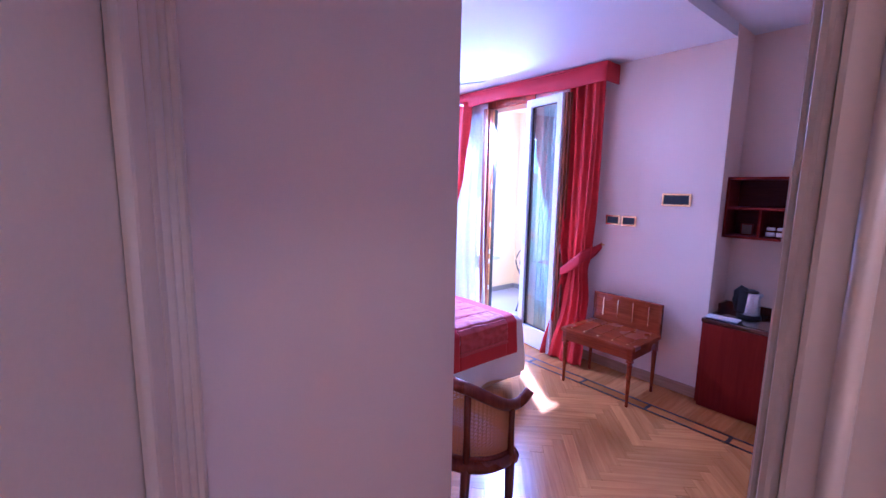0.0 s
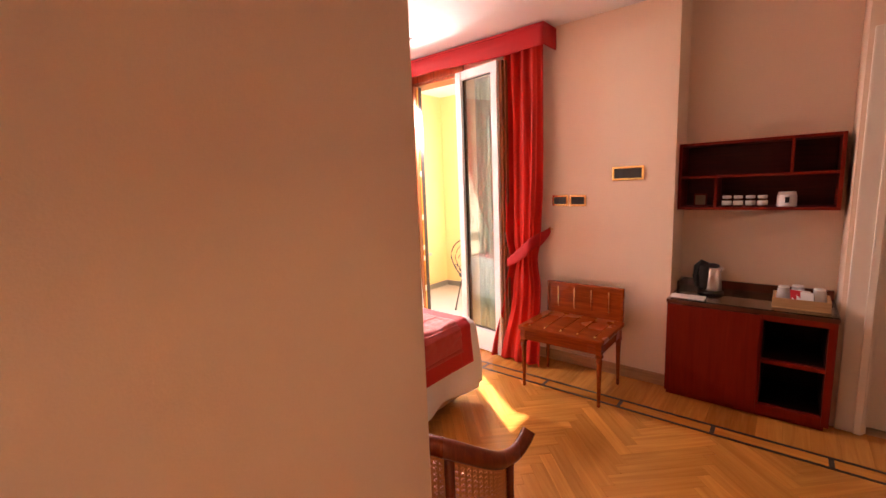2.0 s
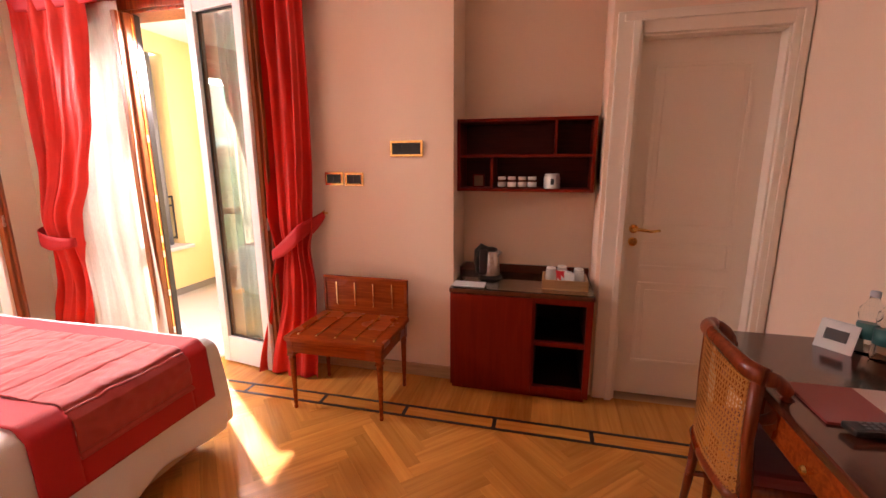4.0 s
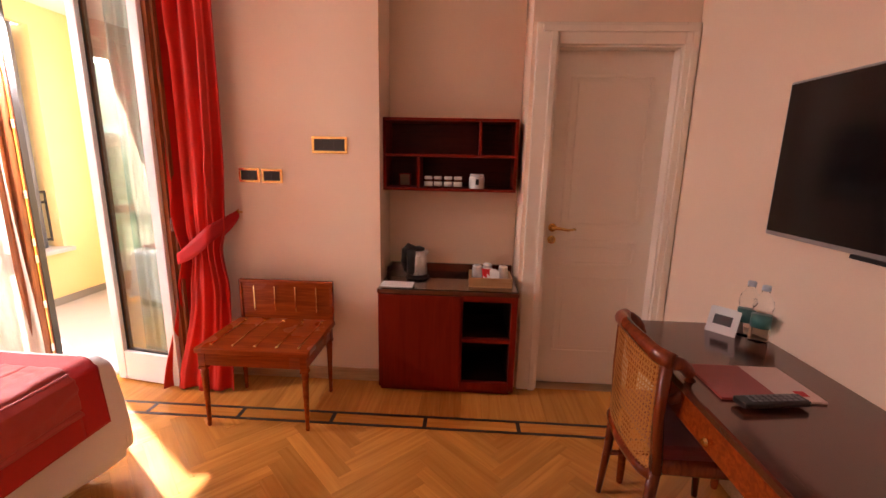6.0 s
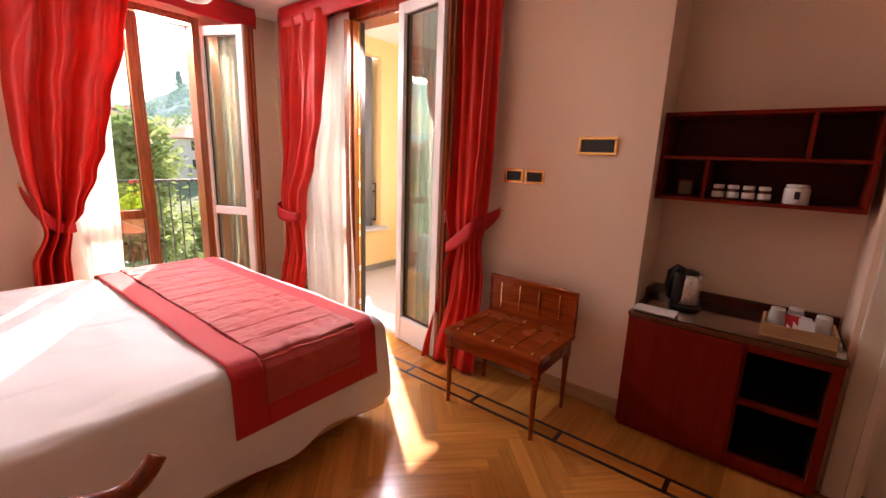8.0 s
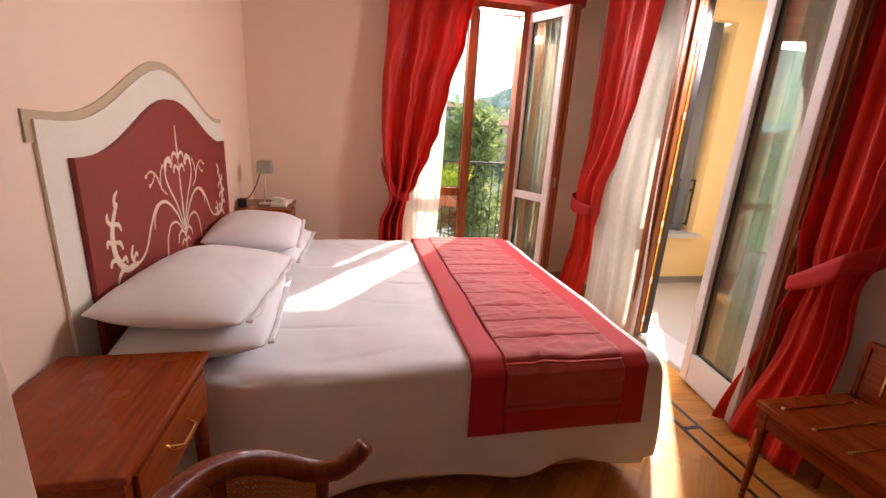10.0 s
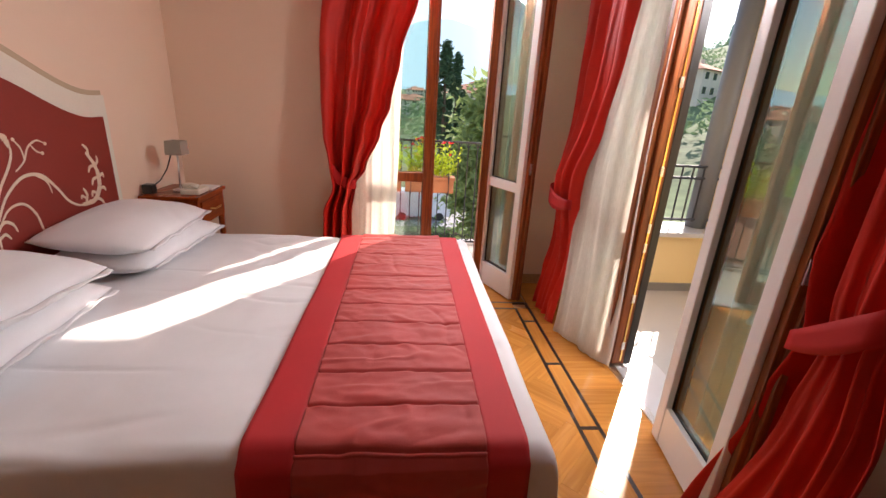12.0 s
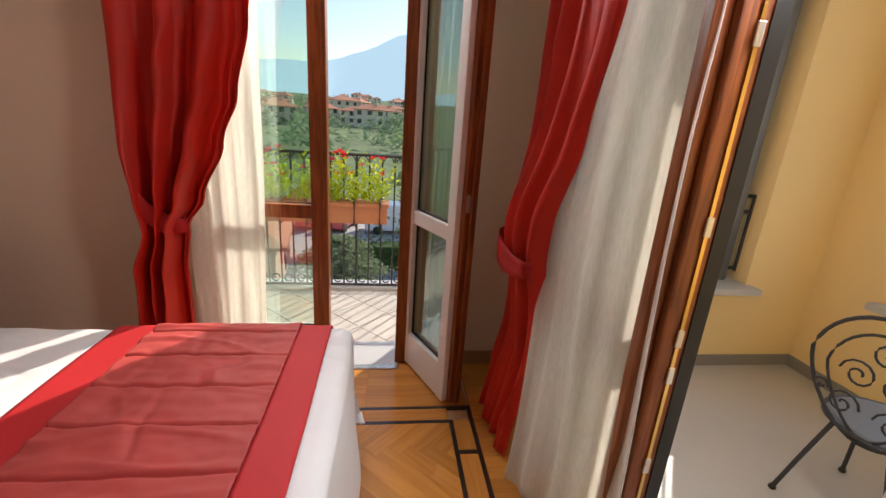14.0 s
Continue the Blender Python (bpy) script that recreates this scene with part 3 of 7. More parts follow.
def pelmet(label, axis, plane, lo, hi, wall):
    """A padded cloth pelmet box below the ceiling: front with a soft lower edge, and two returns."""
    pl = thing("pelmet", label, "pelmet", (plane, lo, 2.4) if axis == "y" else (lo, plane, 2.4), "pelmets")

    def front(u, v):
        a = lo + (hi - lo) * u
        z = 2.55 - (0.135 + 0.012 * math.sin(9 * u) + 0.01 * noise.noise((u * 6, 0, 1))) * v
        d = plane - 0.012 * math.sin(math.pi * v) + 0.008 * noise.noise((u * 8, v * 2, 4))
        return (d, a, z) if axis == "y" else (a, d, z)
    ob = part("front", sheet(bmesh.new(), 60, 8, front), M_PELMET, pl, "", True)
    thick(ob, 0.014)
    for a in (lo, hi - 0.014):
        b = (plane, wall, a, a + 0.014, 2.415, 2.55) if axis == "y" else (a, a + 0.014, plane, wall, 2.415, 2.55)
        part("return", boxed(*b, bevel=0.004), M_PELMET, pl)
    b = (plane - 0.01, wall, lo, hi, 2.55, 2.565) if axis == "y" else (lo, hi, plane - 0.01, wall, 2.55, 2.565)
    part("top_board", boxed(*b, bevel=0.003), M_PELMET, pl)
    return pl


pelmet("crimson cloth pelmet above the loggia door", "y", 3.63, 2.50, 4.70, EAST)
pelmet("crimson cloth pelmet above the terrace door", "x", 4.90, 1.90, 3.52, NORTH)


# ---- bed ----
BX0, BX1, BY0, BY1, BZ = 0.93, 2.915, 2.66, 4.46, 0.585
bed = thing("bed", "double bed with white linen and a beige base", "bed", (1.9, 3.56, 0))
part("base", boxed(BX0, BX1 - 0.015, BY0 + 0.04, BY1 - 0.04, 0.06, 0.30, 0.03), M_BEDBASE, bed, "beige upholstered base")
part("mattress", boxed(BX0, BX1 - 0.03, BY0 + 0.04, BY1 - 0.04, 0.30, BZ - 0.02, 0.05), M_LINEN, bed, "white mattress")
for x in (1.05, 2.75):
    for y in (BY0 + 0.2, BY1 - 0.2):
        part("leg", lathe(bmesh.new(), [(0.022, 0), (0.03, 0.07)], (x, y, 0), 12), M_BLACK, bed)


def drape_point(x, y, out, top, hem):
    """Bends a flat cloth point over the mattress edges: the part past an edge hangs down."""
    def fold(t, lo, hi):
        r = 0.045
        if t > hi - r:
            s = t - (hi - r)
            if s < r * 1.57:
                return hi - r + r * math.sin(s / r), r * (1 - math.cos(s / r))
            return hi + 0.06 * (s - r * 1.57), r + (s - r * 1.57)
        if t < lo + r:
            s = lo + r - t
            if s < r * 1.57:
                return lo + r - r * math.sin(s / r), r * (1 - math.cos(s / r))
            return lo - 0.06 * (s - r * 1.57), r + (s - r * 1.57)
        return t, 0.0
    px, dx = fold(x, -5, BX1)
    py, dy = fold(y, BY0, BY1)
    return px, py, max(top - dx - dy, hem) if dx and dy else top - dx - dy


def cover(u, v):
    x, y = BX0 + (BX1 - BX0 + 0.41) * u, BY0 - 0.44 + (BY1 - BY0 + 0.88) * v
    px, py, z = drape_point(x, y, 0, BZ, 0.15)
    w = 0.012 * noise.noise((x * 2.1, y * 3.0, 0.3)) + 0.005 * noise.noise((x * 9, y * 5, 1.7)) - 0.010 * max(0, 1 - 16 * abs(noise.noise((x * 0.9 + 0.3 * y, y * 4.1, 14.4)))) * max(0, noise.noise((x * 2.3, y * 2.7, 3.1)) + 0.25) - 0.016 * max(0, 1 - 9 * abs(noise.noise((x * 1.6 + 0.5 * y, y * 3.4, 4.4)))) * max(0, noise.noise((x * 1.3, y * 1.7, 9.1)) + 0.15)
    crease = 0.006 * math.sin(y * 31 + 4 * noise.noise((x * 3, y, 5))) * max(0, noise.noise((x * 2, y * 1.5, 8)))
    if z > BZ - 0.03:
        z += w + crease
    else:
        py += (1 if py > 3.5 else -1) * (0.020 * math.sin(x * 9 + 2 * noise.noise((x * 2, 0, 3))) * (BZ - z) / 0.35 if abs(py - 3.5) > 0.75 else 0)
        px += 0.020 * math.sin(y * 8) * (BZ - z) / 0.35 if px > BX1 - 0.02 else 0
        z += 0.018 * noise.noise((x * 3, y * 3, 6)) * (BZ - z) / 0.35
    return px, py, z


cov = part("coverlet", sheet(bmesh.new(), 250, 250, cover), M_LINEN, bed, "white cotton bedspread with soft creases", True)
thick(cov, 0.006)

RX0, RX1 = 2.12, 2.838
runner = thing("bed_runner", "red quilted bed runner with a brighter border across the bed", "bed runner", (2.47, 3.56, BZ))


def runner_sheet(x0, x1, s0, s1, lift, cols, rows, quilt=False):
    def place(u, v):
        x, y = x0 + (x1 - x0) * u, s0 + (s1 - s0) * v
        px, py, z = drape_point(min(x, 2.85), y, 0, BZ + 0.012 + lift, 0.2)
        k = 1 if z > BZ - 0.02 else 0
        wav = 0.010 * noise.noise((x * 2.1, y * 3.0, 0.3))
        if quilt:
            seam = abs(((y - 2.2) / 0.155) % 1.0 - 0.5) * 2
            wav += 0.013 * min(1, (1 - seam) * 9) - 0.006 + 0.006 * max(0, seam - 0.45) * noise.noise((x * 26, y * 6, 11.0)) - 0.007 * max(0, 1 - 8 * abs(noise.noise((x * 5.5 + 2 * y, y * 4, 16.6)))) * max(0, noise.noise((x * 4, y * 5, 1.1)) + 0.2) + 0.005 * max(0, 1 - 6 * abs(noise.noise((x * 3.2 + y, y * 9, 6.6)))) + 0.0045 * noise.noise((x * 7, y * 22, 2.5)) + 0.003 * noise.noise((x * 22, y * 30, 7))
        if k:
            z += wav
        else:
            py += (-1 if py < 3.5 else 1) * (lift + 0.012 + wav)
        return px, py, z
    return sheet(bmesh.new(), cols, rows, place)


S0, S1 = BY0 - 0.27, BY1 + 0.27
thick(part("quilted_panel", runner_sheet(RX0 + 0.13, RX1 - 0.11, S0 + 0.10, S1 - 0.10, 0.004, 90, 460, True), M_RUNNER, runner, "dusky red quilted panel", True), 0.005)
for a, b in ((RX0, RX0 + 0.132), (RX1 - 0.112, RX1)):
    thick(part("side_border", runner_sheet(a, b, S0, S1, 0.004, 10, 160), M_BORDER, runner, "bright red border", True), 0.006)
for a, b in ((S0, S0 + 0.10), (S1 - 0.10, S1)):
    thick(part("end_border", runner_sheet(RX0 + 0.13, RX1 - 0.11, a, b, 0.004, 30, 10), M_BORDER, runner, "bright red border", True), 0.006)


def pillow(at, turn, size=(0.50, 0.80, 0.165), seed=0.0, tilt=0.0):
    """A plump pillow in a cotton slip with pinched corners and a flat hem."""
    p = thing("pillow", "plump white cotton pillow at the head of the bed", "pillow", group="pillows")
    bm = bmesh.new()

    def half(sign):
        def place(u, v):
            a, b = u * 2 - 1, v * 2 - 1
            puff = max(0.0, (1 - abs(a) ** 2.6) * (1 - abs(b) ** 2.6)) ** 0.66
            pinch = 1 - 0.10 * (a * a * b * b) - 0.05 * (1 - abs(a)) * abs(b) ** 4 - 0.05 * (1 - abs(b)) * abs(a) ** 4
            z = sign * size[2] / 2 * puff + 0.012 * noise.noise((a * 1.2 + seed, b * 1.3, sign)) * puff + 0.004 * noise.noise((a * 3, b * 2.2 + seed, sign)) * puff - 0.006 * max(0, 1 - 8 * abs(noise.noise((a * 1.1 + seed, b * 1.9 + a, 7.7)))) * abs(a) * puff
            return a * size[0] / 2 * pinch, b * size[1] / 2 * pinch, z
        sheet(bm, 36, 44, place)
    half(1), half(-1)
    bmesh.ops.remove_doubles(bm, verts=bm.verts, dist=0.0012)
    bmesh.ops.recalc_face_normals(bm, faces=bm.faces)
    part("slip", bm, M_LINEN, p, "", True)
    hem = bmesh.new()
    sheet(hem, 3, 30, lambda u, v: (size[0] / 2 * (0.95 + 0.08 * u), (v * 2 - 1) * size[1] / 2 * 0.86, 0.004 * math.sin(v * 17 + seed) + 0.006 * u * math.sin(v * 31)))
    thick(part("hem", hem, M_LINEN, p, "flat hemmed edge", True), 0.004)
    p.matrix_basis = Matrix.Translation(at) @ pose(0, 0, 0, 0, tilt, turn)
    return p


pillow((1.17, 3.07, BZ + 0.08), 3, seed=1.0)
pillow((1.16, 3.05, BZ + 0.20), -4, seed=2.2, tilt=4)
pillow((1.17, 4.03, BZ + 0.07), -2, seed=3.7)
pillow((1.14, 4.00, BZ + 0.175), 4, seed=4.1, tilt=4)


# ---- headboard ----
HB0, HB1 = 2.83, 4.317
HBC = (HB0 + HB1) / 2


def crown(y, shoulder, rise, half):
    t = abs(y - HBC) / half
    return shoulder + rise * (0.5 + 0.5 * math.cos(math.pi * min(1, t * 1.06))) ** 1.1 + 0.03 * max(0, t - 0.8)


def plate(lo, hi, z0, top, x0, x1, n=60):
    bm = bmesh.new()
    for i in range(n):
        ya, yb = lo + (hi - lo) * i / n, lo + (hi - lo) * (i + 1) / n
        v = [bm.verts.new(p) for p in ((x0, ya, z0), (x0, yb, z0), (x0, yb, top(yb)), (x0, ya, top(ya)), (x1, ya, z0), (x1, yb, z0), (x1, yb, top(yb)), (x1, ya, top(ya)))]
        for f in ((3, 2, 1, 0), (4, 5, 6, 7), (2, 3, 7, 6), (0, 1, 5, 4)) + (((0, 4, 7, 3),) if i == 0 else ()) + (((1, 2, 6, 5),) if i == n - 1 else ()):
            bm.faces.new([v[k] for k in f])
    bmesh.ops.remove_doubles(bm, verts=bm.verts, dist=0.0005)
    return bm


hb = thing("headboard", "dark red headboard with cream painted scrolls and a curved top", "headboard", (WEST + 0.02, HBC, 0.3))
part("surround", plate(HB0 - 0.11, HB1 + 0.06, 0.10, lambda y: crown(y, 1.352, 0.222, 0.80), WEST + 0.001, WEST + 0.012), M_FRESCO, hb, "cream curved band")
part("shade_line", plate(HB0 - 0.14, HB1 + 0.05, 1.30, lambda y: crown(y, 1.376, 0.232, 0.82), WEST + 0.0005, WEST + 0.006), paint("tan_band", (0.52, 0.40, 0.26), 0.8, 0.06, 8, 160, 0.05), hb, "thin tan outline")
part("panel", plate(HB0, HB1, 0.12, lambda y: crown(y, 1.245, 0.21, 0.757), WEST + 0.012, WEST + 0.030), M_DARKRED, hb, "dark red panel")
M_SCROLL = paint("cream_scroll", (0.72, 0.58, 0.44), 0.7, 0.08, 30, 200, 0.1)


def scroll(points, r, lobes=0, name="scroll"):
    """A painted stroke: a thin, tapering raised line on the panel; lobes give it a leafy, notched edge."""
    n = len(points)
    smoothed = []
    for i in range(n - 1):
        p0, p1, p2, p3 = points[max(i - 1, 0)], points[i], points[i + 1], points[min(i + 2, n - 1)]
        for k in range(8):
            t = k / 8
            smoothed.append(tuple(0.5 * (2 * p1[c] + (p2[c] - p0[c]) * t + (2 * p0[c] - 5 * p1[c] + 4 * p2[c] - p3[c]) * t * t + (3 * p1[c] - p0[c] - 3 * p2[c] + p3[c]) * t ** 3) for c in (0, 1)))
    smoothed.append(points[-1])
    m = len(smoothed)
    radii = [r * (0.35 + 0.65 * math.sin(math.pi * min(1, 0.12 + 0.86 * i / m))) * (1 + (0.45 * abs(math.sin(math.pi * lobes * i / m)) - 0.2 if lobes else 0)) for i in range(m)]
    bm = tube(bmesh.new(), [(WEST + 0.031, HBC + y, z) for y, z in smoothed], radii, 8)
    for v in bm.verts:
        v.co.x = WEST + 0.031 + (v.co.x - WEST - 0.031) * min(0.25, 0.0022 / r)
    part(name, bm, M_SCROLL, hb, "cream painted scroll")


def berry(y, z, r=0.008):
    bm = tube(bmesh.new(), [(WEST + 0.0305, HBC + y, z), (WEST + 0.0325, HBC + y, z), (WEST + 0.033, HBC + y, z)], [r, r, r * 0.5], 10)
    part("berry", bm, M_SCROLL, hb, "cream painted berry")


scroll([(0, 0.76), (0.003, 0.95), (0.0, 1.08), (0, 1.19)], 0.007)
scroll([(0, 1.19), (0.001, 1.23), (0, 1.28), (0, 1.345)], 0.0085)
scroll([(0, 0.93), (0, 0.97), (0, 1.0)], 0.009)
for s in (-1, 1):
    # the two tiers of drooping leaves on the spike
    scroll([(0, 1.195), (s * 0.028, 1.222), (s * 0.055, 1.218), (s * 0.066, 1.195)], 0.008)
    scroll([(0, 1.14), (s * 0.030, 1.165), (s * 0.052, 1.158), (s * 0.060, 1.132)], 0.008)
    # the long arm that ends in the leaf
    scroll([(s * 0.012, 0.86), (s * 0.075, 0.955), (s * 0.17, 1.022), (s * 0.265, 1.018), (s * 0.335, 0.95), (s * 0.39, 0.875), (s * 0.46, 0.838), (s * 0.53, 0.85)], 0.0075)
    scroll([(s * 0.24, 1.02), (s * 0.29, 0.985), (s * 0.305, 0.93)], 0.005)
    scroll([(s * 0.47, 0.838), (s * 0.555, 0.842), (s * 0.606, 0.895), (s * 0.618, 0.965), (s * 0.598, 1.03), (s * 0.560, 1.085)], 0.015, 0, "acanthus_leaf")
    for (y0, z0), (y1, z1), (y2, z2) in (((0.56, 0.85), (0.60, 0.838), (0.625, 0.805)), ((0.60, 0.89), (0.638, 0.895), (0.652, 0.875)), ((0.617, 0.95), (0.648, 0.965), (0.655, 0.945)), ((0.606, 1.01), (0.632, 1.035), (0.628, 1.06)),
                                         ((0.575, 1.06), (0.575, 1.10), (0.548, 1.125)), ((0.602, 1.015), (0.570, 1.010), (0.555, 0.985)), ((0.612, 0.955), (0.575, 0.945), (0.562, 0.918)), ((0.585, 0.875), (0.555, 0.885), (0.545, 0.862))):
        scroll([(s * y0, z0), (s * y1, z1), (s * y2, z2)], 0.0085, 0, "acanthus_lobe")
    scroll([(s * 0.495, 0.842), (s * 0.512, 0.880), (s * 0.495, 0.915)], 0.009, 0, "acanthus_lobe")
    scroll([(s * 0.505, 0.860), (s * 0.478, 0.880), (s * 0.470, 0.865)], 0.007, 0, "acanthus_lobe")
    # the arm with a bud
    scroll([(s * 0.008, 0.88), (s * 0.06, 0.99), (s * 0.125, 1.075), (s * 0.152, 1.135), (s * 0.14, 1.185)], 0.0065)
    scroll([(s * 0.148, 1.15), (s * 0.135, 1.19), (s * 0.10, 1.198), (s * 0.075, 1.18), (s * 0.09, 1.165)], 0.013, 3)
    # the twig with berries
    scroll([(s * 0.15, 1.05), (s * 0.20, 1.085), (s * 0.235, 1.14), (s * 0.285, 1.165), (s * 0.325, 1.15)], 0.005)
    scroll([(s * 0.205, 1.09), (s * 0.20, 1.14), (s * 0.175, 1.175)], 0.0045)
    scroll([(s * 0.25, 1.15), (s * 0.275, 1.12), (s * 0.30, 1.11)], 0.004)
    berry(s * 0.328, 1.148), berry(s * 0.174, 1.178), berry(s * 0.303, 1.109)
    # the low curl
    scroll([(s * 0.006, 0.83), (s * 0.07, 0.905), (s * 0.145, 0.915), (s * 0.195, 0.86), (s * 0.215, 0.78), (s * 0.255, 0.735), (s * 0.285, 0.755), (s * 0.272, 0.785)], 0.0062)
    scroll([(s * 0.40, 0.69), (s * 0.33, 0.665), (s * 0.26, 0.685)], 0.008)
    # small leaves at the foot
    scroll([(0, 0.835), (s * 0.040, 0.862), (s * 0.075, 0.845), (s * 0.088, 0.81)], 0.007)
    scroll([(0, 0.80), (s * 0.030, 0.815), (s * 0.052, 0.79)], 0.006)


# ---- bathroom door ----
DY0, DY1, DTOP = 0.015, 0.715, 2.05
dr = tagged(new("door_3"), "white lacquered panelled door, shut, with a brass handle", "door", "", "structure")
OFFSET[dr] = Vector()
DX = EAST + 0.075
part("slab", boxed(DX, DX + 0.045, DY0 + 0.03, DY1 - 0.03, 0.008, DTOP - 0.02, 0.003), M_WHITE, dr, "white door slab")
for z0, z1 in ((0.22, 0.72), (0.80, 0.96), (1.04, DTOP - 0.14)):
    for a, b, c, d in ((DY0 + 0.12, DY1 - 0.12, z0, z0 + 0.02), (DY0 + 0.12, DY1 - 0.12, z1 - 0.02, z1), (DY0 + 0.12, DY0 + 0.14, z0 + 0.02, z1 - 0.02), (DY1 - 0.14, DY1 - 0.12, z0 + 0.02, z1 - 0.02)):
        part("panel_moulding", boxed(DX - 0.007, DX, a, b, c, d, 0.003), M_WHITE, dr)
    part("panel", boxed(DX - 0.004, DX, DY0 + 0.165, DY1 - 0.165, z0 + 0.045, z1 - 0.045, 0.003), M_WHITE, dr)
for y0, y1 in ((DY0, DY0 + 0.03), (DY1 - 0.03, DY1)):
    part("jamb", boxed(EAST - 0.002, EAST + 0.13, y0, y1, 0, DTOP + 0.01, 0.003), M_WHITE, dr)
part("jamb_head", boxed(EAST - 0.002, EAST + 0.13, DY0 + 0.03, DY1 - 0.03, DTOP - 0.02, DTOP + 0.01, 0.003), M_WHITE, dr)
for y0, y1 in ((DY0 - 0.055, DY0 + 0.02), (DY1 - 0.02, DY1 + 0.10)):
    part("casing", boxed(EAST - 0.025, EAST, y0, y1, 0, DTOP + 0.10, 0.006), M_WHITE, dr)
    part("casing_bead", boxed(EAST - 0.036, EAST - 0.024, y0 + 0.01, y0 + 0.045, 0, DTOP + 0.085, 0.005), M_WHITE, dr)
part("casing_head", boxed(EAST - 0.025, EAST, DY0 + 0.02, DY1 - 0.02, DTOP - 0.01, DTOP + 0.10, 0.006), M_WHITE, dr)
part("head_bead", boxed(EAST - 0.039, EAST - 0.022, DY0 - 0.04, DY1 + 0.07, DTOP + 0.05, DTOP + 0.085, 0.005), M_WHITE, dr)
HY = DY1 - 0.075
bm = tube(bmesh.new(), [(DX, HY, 1.03), (DX - 0.05, HY, 1.03), (DX - 0.055, HY - 0.03, 1.032), (DX - 0.052, HY - 0.085, 1.022), (DX - 0.05, HY - 0.13, 1.03)], [0.011, 0.010, 0.010, 0.008, 0.007], 12)
part("handle", bm, M_BRASS, dr, "curved brass lever handle", True)
for z in (1.03, 0.955):
    part("rose", tube(bmesh.new(), [(DX + 0.001, HY, z), (DX - 0.010, HY, z), (DX - 0.012, HY, z)], [0.025, 0.025, 0.018], 20), M_BRASS, dr, "round brass rose")

# ---- entrance door, standing ajar ----
M_ENTRY = paint("cream_door_lacquer", (0.60, 0.46, 0.30), 0.42, 0.03, 2, 90, 0.02, coat=0.1)
ent = tagged(new("door_4"), "cream panelled entrance door standing open", "door", "", "structure")
OFFSET[ent] = Vector()
part("slab", boxed(0, 0.84, -0.045, 0, 0.01, 2.08, 0.004), M_ENTRY, ent)
for z0, z1 in ((0.2, 0.85), (1.0, 1.95)):
    for a, b, c, d in ((0.12, 0.72, z0, z0 + 0.03), (0.12, 0.72, z1 - 0.03, z1), (0.12, 0.18, z0 + 0.03, z1 - 0.03), (0.66, 0.72, z0 + 0.03, z1 - 0.03)):
        part("panel_moulding", boxed(a, b, -0.066, -0.045, c, d, 0.009), M_ENTRY, ent)
# rebated free edge with a rounded lip, and a hollow moulding beside it
part("edge_lip", boxed(0.835, 0.862, -0.068, -0.046, 0.01, 2.09, 0.008), M_ENTRY, ent)
part("edge_bead", tube(bmesh.new(), [(0.826, -0.050, 0.012), (0.826, -0.050, 2.085)], 0.011, 12), M_ENTRY, ent, "", True)
part("stile_moulding", tube(bmesh.new(), [(0.785, -0.046, 0.05), (0.785, -0.046, 2.04)], 0.016, 12), M_ENTRY, ent, "", True)
part("stile_moulding", boxed(0.745, 0.770, -0.056, -0.0452, 0.05, 2.04, 0.005), M_ENTRY, ent)
ent.matrix_basis = pose(0.11, 0.73, 0, 0, 0, 64)
jm = tagged(new("door_frame_entrance"), "cream painted frame of the entrance door", "door frame", "", "structure")
OFFSET[jm] = Vector()
part("jamb", boxed(0.90, 0.94, 0.52, 0.69, 0, 2.12, 0.006), M_ENTRY, jm)
part("jamb", boxed(0.06, 0.10, 0.56, 0.72, 0, 2.12, 0.006), M_ENTRY, jm)
part("head", boxed(0.10, 0.90, 0.56, 0.72, 2.09, 2.12, 0.004), M_ENTRY, jm)
part("casing", boxed(0.91, 1.0, 0.69, 0.708, 0, 2.2, 0.007), M_ENTRY, jm)
part("casing_bead", boxed(0.93, 0.965, 0.708, 0.717, 0, 2.18, 0.004), M_ENTRY, jm)
for y in (0.545, 0.60, 0.655):
    part("jamb_bead", tube(bmesh.new(), [(0.900, y, 0.01), (0.900, y, 2.085)], 0.009 if y != 0.60 else 0.014, 12), M_ENTRY, jm, "", True)
# the corridor's ceiling lamp behind the doorway
cl = thing("corridor_lamp", "round opal glass ceiling lamp in the corridor", "ceiling lamp", (0.42, -0.32, CEILING + 0.085))
part("rose", lathe(bmesh.new(), [(0.10, -0.03), (0.11, -0.015), (0.11, 0.0)], (0.42, -0.32, CEILING + 0.085)), M_BRASS, cl, "brass rose", True)
part("bowl", lathe(bmesh.new(), [(0.02, -0.115), (0.09, -0.10), (0.13, -0.065), (0.14, -0.03)], (0.42, -0.32, CEILING + 0.085), 28), M_OPAL, cl, "lit opal glass bowl", True)

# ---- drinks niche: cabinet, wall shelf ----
# near-black copy of the wood: the compartments' shade put into its colour
M_INSIDE = timber("shaded_compartment_board", (0.012, 0.003, 0.002), (0.020, 0.005, 0.004), (0, 1, 0), 0.6, 0.0, 0.05, 1.0, 0.1)
cab = thing("minibar_cabinet", "mahogany minibar cabinet with a door and two open compartments", "cabinet", (3.93, 1.26, 0))
CX, CY0, CY1, CH = 3.705, 0.845, 1.672, 0.665
part("plinth", boxed(CX + 0.03, 4.155, CY0 + 0.02, CY1 - 0.005, 0, 0.055, 0.003), M_MAHOG, cab)
part("side", boxed(CX, 4.155, CY1 - 0.02, CY1, 0.035, CH - 0.025, 0.002), M_MAHOG, cab)
